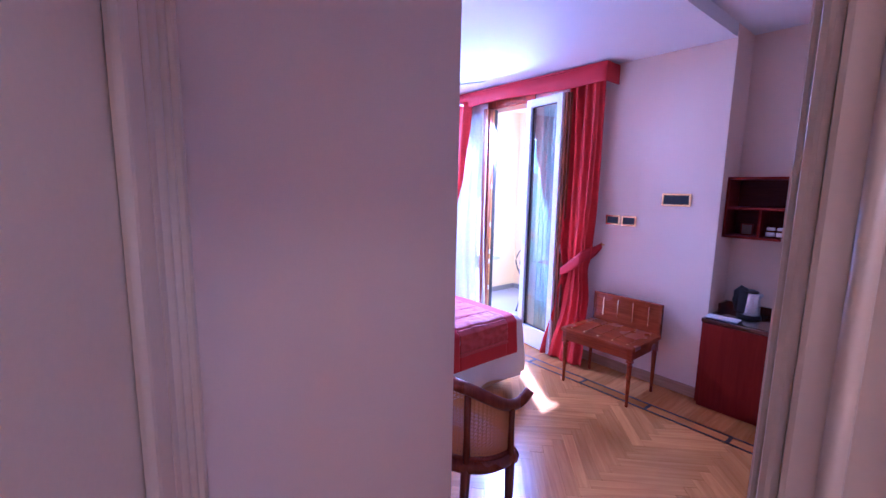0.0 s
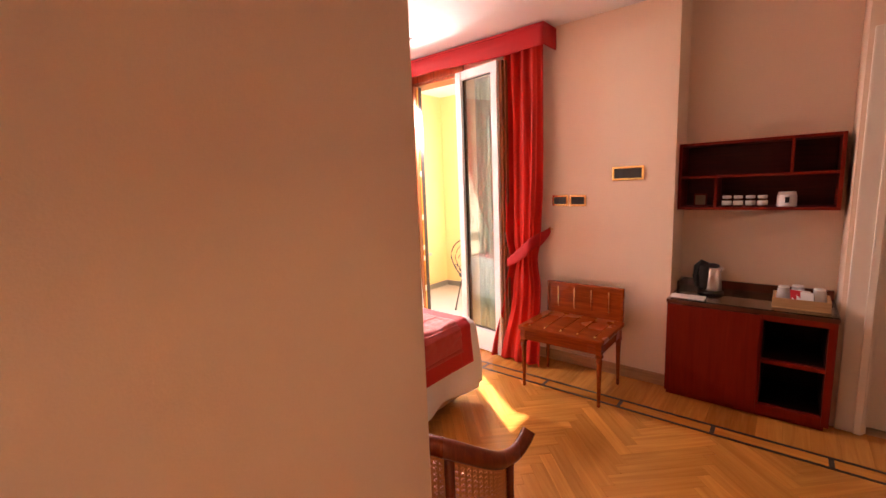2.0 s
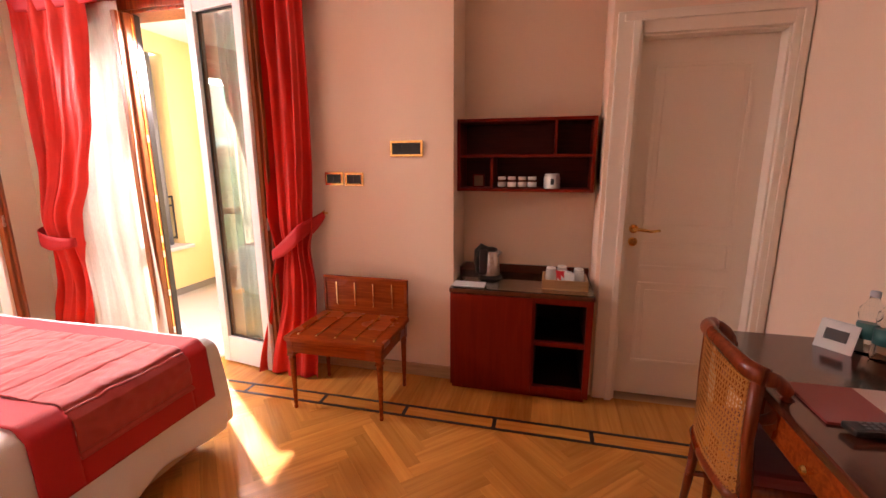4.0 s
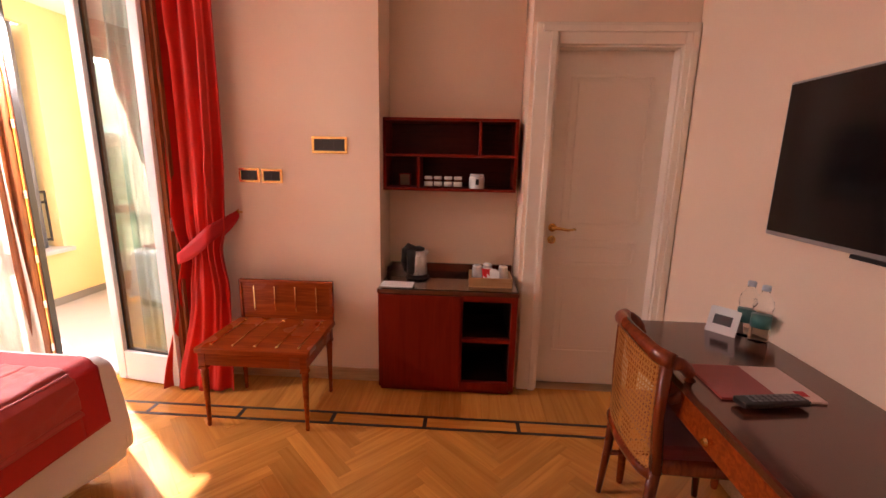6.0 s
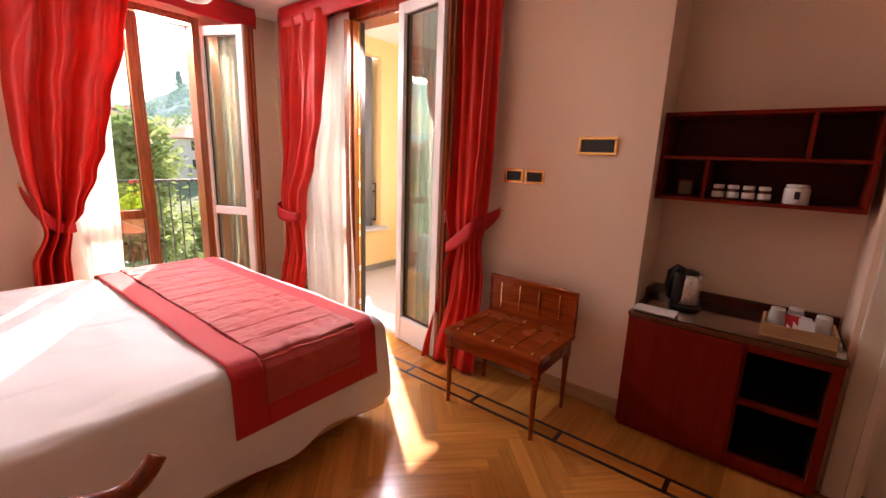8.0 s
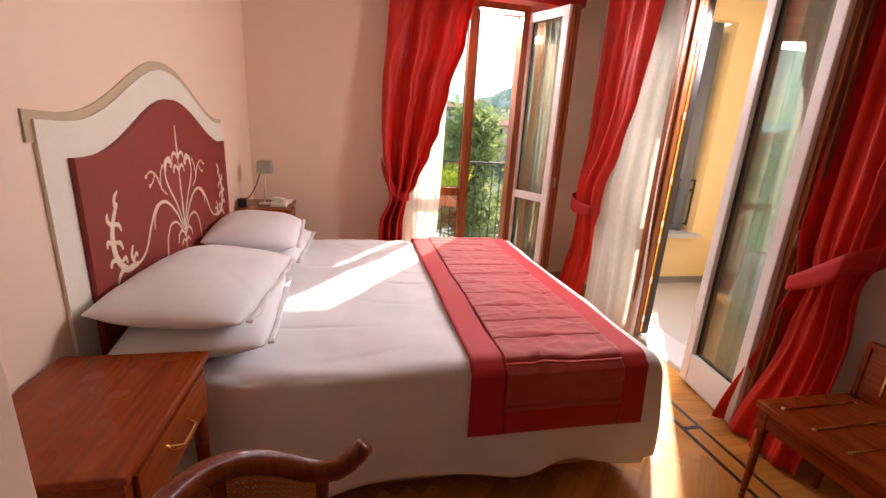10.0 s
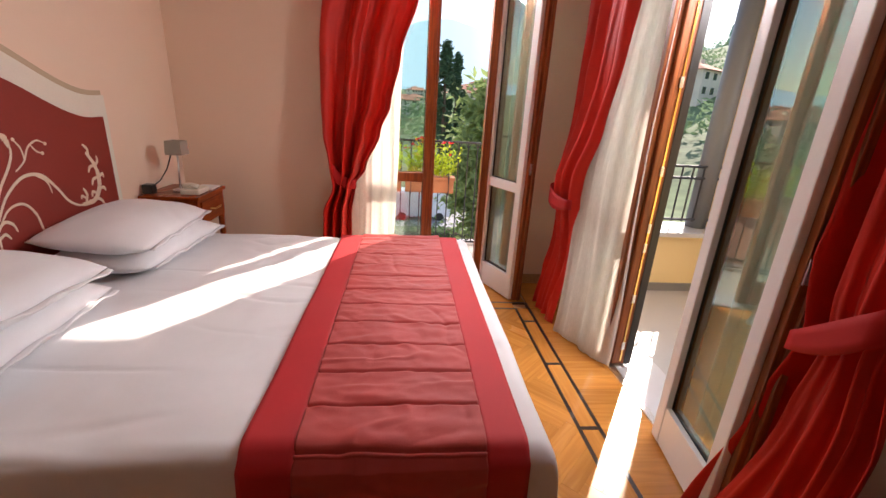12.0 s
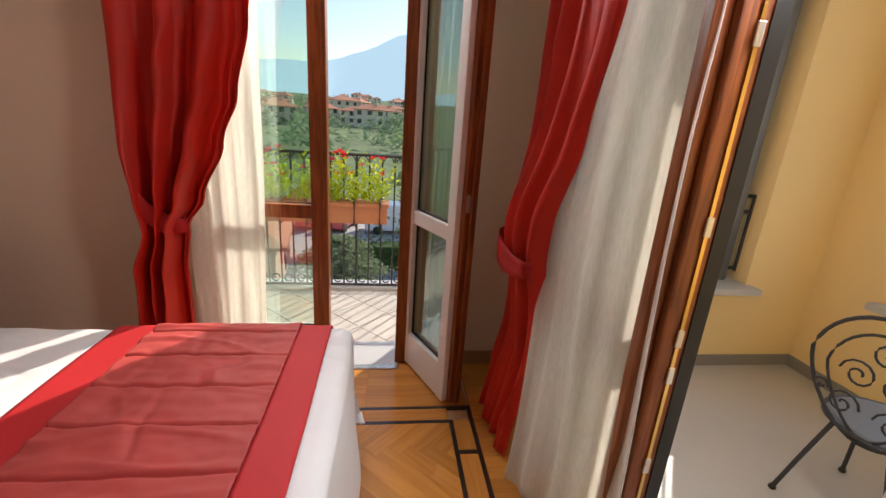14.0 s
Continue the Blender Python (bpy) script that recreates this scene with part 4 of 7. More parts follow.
part("side", boxed(CX, 4.155, CY0, CY0 + 0.035, 0.035, CH - 0.025, 0.002), M_MAHOG, cab)
part("divider", boxed(CX, 4.13, 1.165, 1.19, 0.085, CH - 0.025, 0.002), M_MAHOG, cab)
part("bottom", boxed(CX, 4.13, CY0 + 0.035, CY1 - 0.02, 0.035, 0.085, 0.002), M_MAHOG, cab)
part("back", boxed(4.13, 4.15, CY0 + 0.035, CY1 - 0.02, 0.085, CH - 0.025), M_INSIDE, cab, "back board coloured black for the compartment's shade")
# thin black boards added inside each compartment to paint its shade
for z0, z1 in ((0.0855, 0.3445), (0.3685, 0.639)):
    part("lining", boxed(CX + 0.03, 4.129, CY0 + 0.0355, CY0 + 0.0395, z0, z1), M_INSIDE, cab, "added black board for the compartment's shade")
    part("lining", boxed(CX + 0.03, 4.129, 1.1605, 1.1645, z0, z1), M_INSIDE, cab, "added black board for the compartment's shade")
    part("lining", boxed(CX + 0.03, 4.129, CY0 + 0.04, 1.16, z0, z0 + 0.003), M_INSIDE, cab, "added black board for the compartment's shade")
part("shelf", boxed(CX + 0.004, 4.13, CY0 + 0.035, 1.165, 0.345, 0.368, 0.002), M_MAHOG, cab)
part("door", boxed(CX - 0.012, CX, 1.178, CY1 - 0.004, 0.045, CH - 0.03, 0.002), M_MAHOG, cab, "flat mahogany door")
part("top_rail", boxed(CX - 0.004, CX + 0.02, CY0, 1.165, CH - 0.06, CH - 0.026, 0.002), M_MAHOG, cab)
ct = thing("cabinet_top", "polished dark wooden top with an upstand and glass sheet", "worktop", (3.93, 1.26, CH - 0.02))
part("slab", boxed(CX - 0.008, 4.158, CY0 - 0.006, CY1 + 0.004, CH - 0.025, CH, 0.003), M_DESK, ct)
part("upstand", boxed(4.135, 4.158, CY0, CY1, CH, CH + 0.06, 0.003), M_DESK, ct)
part("upstand", boxed(4.0, 4.135, CY1 - 0.018, CY1, CH, CH + 0.06, 0.003), M_DESK, ct)
part("glass_sheet", boxed(CX - 0.004, 4.13, CY0, CY1 - 0.02, CH + 0.001, CH + 0.007, 0.001), M_SHEETGLASS, ct, "sheet of clear glass")

# darker copy of the veneer; the shelf's inner shade goes into the back's colour
M_SHELFBACK = timber("shaded_shelf_board", (0.048, 0.006, 0.003), (0.075, 0.010, 0.005), (0, 1, 0), 0.5, 0.0, 0.05, 1.0, 0.15)
sh = thing("wall_shelf", "mahogany wall shelf with four compartments", "shelf", (4.05, 1.26, 1.23))
SX, SY0, SY1, SZ0, SZ1 = 3.92, 0.868, 1.677, 1.230, 1.660
part("top", boxed(SX, 4.155, SY0, SY1, SZ1 - 0.018, SZ1, 0.002), M_MAHOG, sh)
part("bottom", boxed(SX, 4.155, SY0, SY1, SZ0, SZ0 + 0.018, 0.002), M_MAHOG, sh)
for y in (SY0, SY1 - 0.018):
    part("side", boxed(SX, 4.155, y, y + 0.018, SZ0 + 0.018, SZ1 - 0.018, 0.002), M_MAHOG, sh)
part("back", boxed(4.14, 4.155, SY0 + 0.018, SY1 - 0.018, SZ0 + 0.018, SZ1 - 0.018), M_SHELFBACK, sh, "back board darkened for the shelf's inner shade")
SM = 1.442
part("middle", boxed(SX + 0.004, 4.14, SY0 + 0.018, SY1 - 0.018, SM - 0.008, SM + 0.008, 0.002), M_MAHOG, sh)
part("divider", boxed(SX + 0.004, 4.14, 1.085, 1.101, SM + 0.008, SZ1 - 0.018, 0.002), M_MAHOG, sh)
part("divider", boxed(SX + 0.004, 4.14, 1.455, 1.471, SZ0 + 0.018, SM - 0.008, 0.002), M_MAHOG, sh)

# jars, a tin and a framed card on the shelf
M_JAR = plain("jar_contents", (0.10, 0.035, 0.015), 0.2)
M_PAPER = paint("white_paper", (0.78, 0.77, 0.74), 0.7, 0.03, 20, 200, 0.02)
M_LIDS = plain("white_lid", (0.72, 0.71, 0.68), 0.35)
jar = thing("jam_jar", "small glass jar of jam with a white lid and label", "jar", group="jars on the shelf")
part("glass", lathe(bmesh.new(), [(0.022, 0), (0.026, 0.006), (0.026, 0.045), (0.020, 0.053)], sides=20), M_JAR, jar, "dark filled glass", True)
part("lid", lathe(bmesh.new(), [(0.0235, 0.052), (0.0245, 0.054), (0.0245, 0.068), (0.022, 0.07)], sides=20), M_LIDS, jar, "white lid", True)
part("label", lathe(bmesh.new(), [(0.0268, 0.010), (0.0268, 0.038)], sides=20), M_PAPER, jar, "white paper label", True)
jar.matrix_basis = pose(3.975, 1.405, SZ0 + 0.018)
for y in (1.345, 1.282, 1.222):
    copy_thing(jar, pose(3.975, y, SZ0 + 0.018))
tin = thing("tea_tin", "round white tin with a dark printed label", "tin", (3.99, 1.105, SZ0 + 0.018))
part("can", lathe(bmesh.new(), [(0.046, 0), (0.048, 0.004), (0.048, 0.066), (0.045, 0.072)], (3.99, 1.105, SZ0 + 0.018)), M_LIDS, tin, "", True)
part("lid", lathe(bmesh.new(), [(0.042, 0.072), (0.043, 0.084), (0.040, 0.088)], (3.99, 1.105, SZ0 + 0.018)), M_LIDS, tin, "", True)
part("label", boxed(3.9405, 3.9435, 1.093, 1.113, SZ0 + 0.042, SZ0 + 0.076), M_BLACK, tin, "dark label bar")
card = thing("framed_card", "small framed card leaning in the shelf", "card", (4.05, 1.56, SZ0 + 0.018))
part("frame", boxed(4.05, 4.06, 1.525, 1.60, SZ0 + 0.018, SZ0 + 0.10, 0.002), M_MAHOG, card)
part("card_face", boxed(4.046, 4.0495, 1.533, 1.592, SZ0 + 0.026, SZ0 + 0.092), paint("brown_card", (0.25, 0.15, 0.09), 0.6, 0.1, 30, 200, 0.02), card)

# kettle, papers and the tray of cups
ket = thing("kettle", "black and steel electric kettle on its base", "kettle", (3.965, 1.465, CH + 0.007))
K = (3.965, 1.465, CH + 0.007)
part("power_base", lathe(bmesh.new(), [(0.074, 0), (0.074, 0.012), (0.062, 0.022)], K), M_BLACK, ket, "", True)
part("body", lathe(bmesh.new(), [(0.060, 0.023), (0.062, 0.03), (0.058, 0.10), (0.048, 0.165), (0.044, 0.178)], K), M_STEEL, ket, "brushed steel body", True)
part("lid", lathe(bmesh.new(), [(0.045, 0.178), (0.042, 0.192), (0.02, 0.20)], K), M_BLACK, ket, "", True)
bm = tube(bmesh.new(), [(K[0] - 0.02, K[1] + 0.02, K[2] + 0.192), (K[0] - 0.02, K[1] + 0.055, K[2] + 0.205), (K[0] - 0.02, K[1] + 0.082, K[2] + 0.175), (K[0] - 0.02, K[1] + 0.088, K[2] + 0.11), (K[0] - 0.02, K[1] + 0.075, K[2] + 0.05), (K[0] - 0.02, K[1] + 0.055, K[2] + 0.03)], [0.016, 0.022, 0.022, 0.020, 0.018, 0.014], 12)
part("handle", bm, M_BLACK, ket, "black handle", True)
part("back_shell", boxed(K[0] - 0.064, K[0] + 0.05, K[1] + 0.008, K[1] + 0.066, K[2] + 0.024, K[2] + 0.195, 0.022), M_BLACK, ket, "black back shell")
part("spout", tube(bmesh.new(), [(K[0], K[1] - 0.038, K[2] + 0.155), (K[0], K[1] - 0.064, K[2] + 0.175)], [0.02, 0.012], 10), M_STEEL, ket, "", True)
pp = thing("leaflet", "white printed leaflet lying on the cabinet top", "leaflet", (3.78, 1.55, CH + 0.008))
part("sheet", boxed(3.725, 3.83, 1.47, 1.665, CH + 0.0075, CH + 0.011, 0.0005), M_PAPER, pp)
tray = thing("tray", "light wooden tray with cups and sachets", "tray", (3.86, 0.995, CH + 0.007))
M_TRAY = timber("light_tray_wood", (0.42, 0.22, 0.09), (0.55, 0.32, 0.15), (0, 1, 0), 0.4, 0.1)
TY0, TY1, TX0, TX1, TZ = 0.875, 1.135, 3.775, 3.975, CH + 0.0075
part("tray_bottom", boxed(TX0, TX1, TY0, TY1, TZ, TZ + 0.008), M_TRAY, tray)
for b in ((TX0, TX0 + 0.01, TY0, TY1), (TX1 - 0.01, TX1, TY0, TY1), (TX0 + 0.01, TX1 - 0.01, TY0, TY0 + 0.01), (TX0 + 0.01, TX1 - 0.01, TY1 - 0.01, TY1)):
    part("tray_side", boxed(*b, TZ + 0.008, TZ + 0.058, 0.002), M_TRAY, tray)
M_TUMBLER = plain("frosted_tumbler", (0.85, 0.84, 0.82), 0.15, 0.0, 0.55)
cup = thing("glass_tumbler", "upturned clear glass tumbler on the tray", "glass", group="tumblers on the tray")
g = part("bowl", lathe(bmesh.new(), [(0.035, 0), (0.034, 0.04), (0.029, 0.09), (0.027, 0.095)], sides=20), M_TUMBLER, cup, "", True)
g.visible_shadow = False
part("foot", lathe(bmesh.new(), [(0.0275, 0.095), (0.026, 0.102)], sides=20), M_LIDS, cup, "pale paper cap", True)
cup.matrix_basis = pose(3.88, 1.085, TZ + 0.009)
for x, y in ((3.88, 0.925), (3.93, 1.02)):
    copy_thing(cup, pose(x, y, TZ + 0.009))
sach = thing("sachets", "bundle of white and red paper sachets", "sachets", (3.86, 1.0, TZ + 0.008))
for k, (y, a, mt) in enumerate(((0.975, -12, M_PAPER), (0.995, 6, M_PAPER), (1.015, 14, M_PAPER), (1.03, -6, M_BORDER))):
    part("sachet", boxed(-0.03, 0.03, -0.003, 0.003, 0, 0.085, 0.001, turn=pose(3.85 + 0.008 * k, y, TZ + 0.009, a, 0, 80 + a)), mt, sach)


# ---- switches and thermostat ----
def wall_plate(label, y0, y1, z0, z1, category):
    pl = thing("switch_plate" if category == "switch" else "thermostat", label, category, (EAST - 0.004, (y0 + y1) / 2, z0), "wall switches" if category == "switch" else "")
    d = 0.015
    for a, b, c, e in ((y0, y1, z0, z0 + d), (y0, y1, z1 - d, z1), (y0, y0 + d, z0 + d, z1 - d), (y1 - d, y1, z0 + d, z1 - d)):
        part("rim", boxed(EAST - 0.010, EAST - 0.0005, a, b, c, e, 0.003), M_BRASS, pl)
    part("face", boxed(EAST - 0.007, EAST - 0.0005, y0 + d, y1 - d, z0 + d, z1 - d, 0.001), M_BLACK, pl, "black face")
    n = 2 if category == "switch" else 3
    for k in range(n):
        w = (y1 - y0 - 2 * d) / n
        part("button", boxed(EAST - 0.0105, EAST - 0.007, y0 + d + k * w + 0.003, y0 + d + (k + 1) * w - 0.003, z0 + d + 0.004, z1 - d - 0.004, 0.0015), M_BLACK, pl)
    return pl


wall_plate("brass-rimmed black wall switch", 2.404, 2.532, 1.262, 1.346, "switch")
wall_plate("brass-rimmed black wall switch", 2.264, 2.392, 1.260, 1.344, "switch")
wall_plate("brass-rimmed black room thermostat", 1.868, 2.078, 1.440, 1.536, "thermostat")

# ---- luggage bench ----
lb = thing("luggage_bench", "cherry wood luggage bench with brass strips and a low back", "luggage bench", (3.47, 2.23, 0))
LX0, LX1, LY0, LY1, LZ = 3.262, 3.70, 1.945, 2.515, 0.455
part("seat", boxed(LX0 - 0.012, LX1, LY0 - 0.012, LY1 + 0.012, LZ - 0.03, LZ, 0.008), M_CHERRY, lb, "polished wooden seat")
for b in ((LX0 + 0.004, LX0 + 0.024, LY0 + 0.03, LY1 - 0.03), (LX1 - 0.03, LX1 - 0.01, LY0 + 0.03, LY1 - 0.03), (LX0 + 0.03, LX1 - 0.03, LY0 + 0.004, LY0 + 0.024), (LX0 + 0.03, LX1 - 0.03, LY1 - 0.024, LY1 - 0.004)):
    part("apron", boxed(*b, LZ - 0.10, LZ - 0.03, 0.002), M_CHERRY, lb)
for x in (LX0 + 0.018, LX1 - 0.035):
    for y in (LY0 + 0.018, LY1 - 0.018):
        bm = boxed(x - 0.018, x + 0.018, y - 0.018, y + 0.018, LZ - 0.105, LZ - 0.03, 0.002)
        box(bm, x - 0.021, x + 0.021, y - 0.021, y + 0.021, LZ - 0.122, LZ - 0.108, 0.004)
        lathe(bm, [(0.009, 0), (0.012, 0.012), (0.010, 0.02), (0.017, LZ - 0.16), (0.02, LZ - 0.14), (0.014, LZ - 0.122)], (x, y, 0), 12)
        part("leg", bm, M_CHERRY, lb, "tapered turned leg")
part("backrest", boxed(LX1 + 0.002, LX1 + 0.022, LY0, LY1, LZ - 0.02, 0.69, 0.006), M_CHERRY, lb, "panelled low back")
for b in ((LY0, LY1, 0.672, 0.692), (LY0, LY0 + 0.018, LZ, 0.672), (LY1 - 0.018, LY1, LZ, 0.672)):
    part("back_rim", boxed(LX1 - 0.006, LX1 + 0.024, *b, 0.003), M_CHERRY, lb)
for k in range(4):
    y = LY0 + 0.10 + k * (LY1 - LY0 - 0.19) / 3
    part("brass_strip", boxed(LX1 - 0.003, LX1 + 0.002, y - 0.004, y + 0.004, LZ + 0.045, 0.655, 0.001), M_BRASS, lb, "thin brass strip")
for k in range(5):
    y = LY0 + 0.055 + k * (LY1 - LY0 - 0.11) / 4
    part("brass_strip", boxed(LX0 + 0.04, LX1 - 0.05, y - 0.004, y + 0.004, LZ, LZ + 0.004, 0.001), M_BRASS, lb, "thin brass strip")
    for x in (LX0 + 0.04, LX1 - 0.05):
        part("stud", lathe(bmesh.new(), [(0.009, 0), (0.007, 0.006), (0.002, 0.008)], (x, y, LZ), 10), M_BRASS, lb, "brass stud")

# ---- desk, television and what lies on the desk ----
desk = thing("desk", "dark polished mahogany writing desk against the wall", "desk", (2.3, 0.22, 0))
KX0, KX1, KY0, KY1, KZ = 1.30, 3.125, SOUTH + 0.004, 0.475, 0.75
part("tabletop", boxed(KX0, KX1, KY0, KY1, KZ - 0.028, KZ, 0.005), M_DESK, desk, "glossy dark top")
part("apron", boxed(KX0 + 0.03, KX1 - 0.03, KY1 - 0.045, KY1 - 0.025, KZ - 0.14, KZ - 0.028, 0.002), M_CHERRY, desk)
part("apron", boxed(KX1 - 0.05, KX1 - 0.03, KY0 + 0.05, KY1 - 0.05, KZ - 0.14, KZ - 0.028, 0.002), M_CHERRY, desk)
for x0, x1 in ((1.62, 2.12), (2.16, 2.66)):
    dw = part("drawer", boxed(x0, x1, KY1 - 0.028, KY1 - 0.012, KZ - 0.13, KZ - 0.04, 0.004), M_CHERRY, desk, "drawer front")
    part("knob", tube(bmesh.new(), [((x0 + x1) / 2, KY1 - 0.014, KZ - 0.085), ((x0 + x1) / 2, KY1 + 0.006, KZ - 0.085), ((x0 + x1) / 2, KY1 + 0.014, KZ - 0.085)], [0.007, 0.012, 0.008], 12), M_BRASS, dw, "small brass knob")
for x in (KX0 + 0.06, KX1 - 0.085):
    for y in (KY0 + 0.05, KY1 - 0.045):
        bm = boxed(x - 0.025, x + 0.025, y - 0.025, y + 0.025, KZ - 0.15, KZ - 0.03, 0.003)
        lathe(bm, [(0.012, 0), (0.015, 0.02), (0.023, KZ - 0.18), (0.026, KZ - 0.15)], (x, y, 0), 12)
        part("leg", bm, M_CHERRY, desk, "tapered leg")
tv = thing("television", "black flat television on the wall above the desk", "television", (2.6, SOUTH, 1.16))
part("cabinet", boxed(2.05, 3.005, SOUTH + 0.012, SOUTH + 0.055, 1.165, 1.712, 0.008), plain("silver_plastic", (0.45, 0.45, 0.46), 0.35, 0.6), tv, "silver frame")
part("screen", boxed(2.062, 2.993, SOUTH + 0.055, SOUTH + 0.059, 1.182, 1.702, 0.001), plain("black_screen", (0.006, 0.006, 0.007), 0.16), tv, "black screen")
part("bracket", boxed(2.35, 2.65, SOUTH, SOUTH + 0.012, 1.3, 1.6), M_BLACK, tv)
part("sensor_bar", boxed(2.45, 2.63, SOUTH + 0.03, SOUTH + 0.06, 1.153, 1.166, 0.003), M_BLACK, tv)

M_BOTTLE = pane_glass("clear_plastic", (0.97, 0.99, 0.99), 1.12)
M_WATER = pane_glass("green_band", (0.45, 0.75, 0.66), 1.33)
btl = thing("water_bottle", "clear plastic water bottle with a blue-green label", "bottle", group="water bottles on the desk")
prof = [(0.028, 0), (0.033, 0.006), (0.033, 0.05), (0.031, 0.055), (0.033, 0.06), (0.033, 0.11), (0.029, 0.12), (0.034, 0.14), (0.031, 0.165), (0.014, 0.195), (0.012, 0.205)]
o = part("body", lathe(bmesh.new(), prof, sides=24), M_BOTTLE, btl, "", True)
o.visible_shadow = False
part("label", lathe(bmesh.new(), [(0.0336, 0.060), (0.0336, 0.108)], sides=24), plain("teal_label", (0.04, 0.16, 0.15), 0.3), btl, "blue-green label", True)
part("cap", lathe(bmesh.new(), [(0.014, 0.205), (0.0145, 0.208), (0.0145, 0.222), (0.013, 0.224)], sides=18), plain("pale_cap", (0.5, 0.55, 0.62), 0.4), btl, "pale screw cap", True)
btl.matrix_basis = pose(3.00, 0.030, KZ)
copy_thing(btl, pose(2.94, 0.015, KZ, 0, 0, 40))
tent = thing("tent_card", "folded white card with a dark printed picture", "card", (3.0, 0.1, KZ))
tm = pose(3.03, 0.09, KZ, 0, 0, 40)
for s in (-1, 1):
    part("leaf", boxed(-0.055, 0.055, -0.001, 0.001, 0, 0.105, turn=tm @ pose(0, s * 0.045, 0, s * 22)), M_PAPER, tent)
part("picture", boxed(-0.032, 0.034, -0.0015, 0.0, 0.035, 0.075, turn=tm @ pose(0, 0.0475, 0.002, 22)), M_BLACK, tent, "dark printed picture")
part("picture", boxed(-0.04, 0.04, 0.0, 0.0015, 0.035, 0.085, turn=tm @ pose(0, -0.0475, 0.002, -22)), M_BLACK, tent, "dark printed picture")
fold = thing("folder", "dark red and pink information folder", "folder", (2.6, 0.27, KZ))
part("cover", boxed(2.49, 2.70, 0.235, 0.405, KZ + 0.0005, KZ + 0.008, 0.001), fabric("folder_red", (0.34, 0.024, 0.018), 0.5), fold, "dark red cover")
part("band", boxed(2.49, 2.70, 0.11, 0.2345, KZ + 0.0005, KZ + 0.008, 0.001), paint("folder_pink", (0.70, 0.52, 0.47), 0.6, 0.04, 10), fold, "pale pink band")
part("mark", boxed(2.515, 2.545, 0.14, 0.17, KZ + 0.008, KZ + 0.0086), M_BORDER, fold, "small red mark")
rem = thing("remote_control", "black remote control lying on the folder", "remote control", (2.46, 0.28, KZ + 0.0085))
rm = pose(2.465, 0.285, KZ + 0.0085, 0, 0, 8)
part("shell", boxed(-0.024, 0.024, -0.10, 0.10, 0, 0.018, 0.006, turn=rm), M_BLACK, rem)
for i in range(9):
    for j in range(3):
        part("button", boxed(-0.016 + 0.012 * j, -0.008 + 0.012 * j, -0.085 + 0.018 * i, -0.074 + 0.018 * i, 0.018, 0.0205, 0.001, turn=rm), M_GREY, rem)


# ---- cane chairs ----
M_CANE = plain("cane_strand", (0.56, 0.23, 0.05), 0.5)


def cane(points, cell=0.016):
    """Woven cane over a surface: place(u, v) for a panel, strands both ways and on the bias."""
    place, lu, lv = points
    bm = bmesh.new()

    def strand(a, b, w, lift):
        n = 14
        pts = [Vector(place(a[0] + (b[0] - a[0]) * i / n, a[1] + (b[1] - a[1]) * i / n)) for i in range(n + 1)]
        across = Vector(place(min(1, a[0] + 0.02), a[1])) - Vector(place(a[0], a[1]))
        up = Vector(place(a[0], min(1, a[1] + 0.02))) - Vector(place(a[0], a[1]))
        nrm = across.cross(up).normalized() if across.cross(up).length else Vector((0, 1, 0))
        row = []
        for i, p in enumerate(pts):
            d = (pts[min(i + 1, n)] - pts[max(i - 1, 0)]).normalized()
            side = d.cross(nrm).normalized() * w / 2
            row.append((bm.verts.new(p + side + nrm * lift), bm.verts.new(p - side + nrm * lift)))
        for (p, q), (r, s) in zip(row, row[1:]):
            bm.faces.new((p, q, s, r))
    nu, nv = max(3, round(lu / cell)), max(3, round(lv / cell))
    for i in range(nu + 1):
        strand((i / nu, 0), (i / nu, 1), 0.0062, 0.0)
    for j in range(nv + 1):
        strand((0, j / nv), (1, j / nv), 0.0062, 0.0012)
    for i in range(-nv, nu + 1):
        # bias strands, clipped to the panel
        u0, s = i / nu, nv / nu
        a, b = max(0, -u0 / s), min(1, (1 - u0) / s)
        if b - a > 0.03:
            strand((u0 + s * a, a), (u0 + s * b, b), 0.0035, 0.0024)
            strand((u0 + s * a, 1 - a), (u0 + s * b, 1 - b), 0.0035, -0.0014)
    return bm


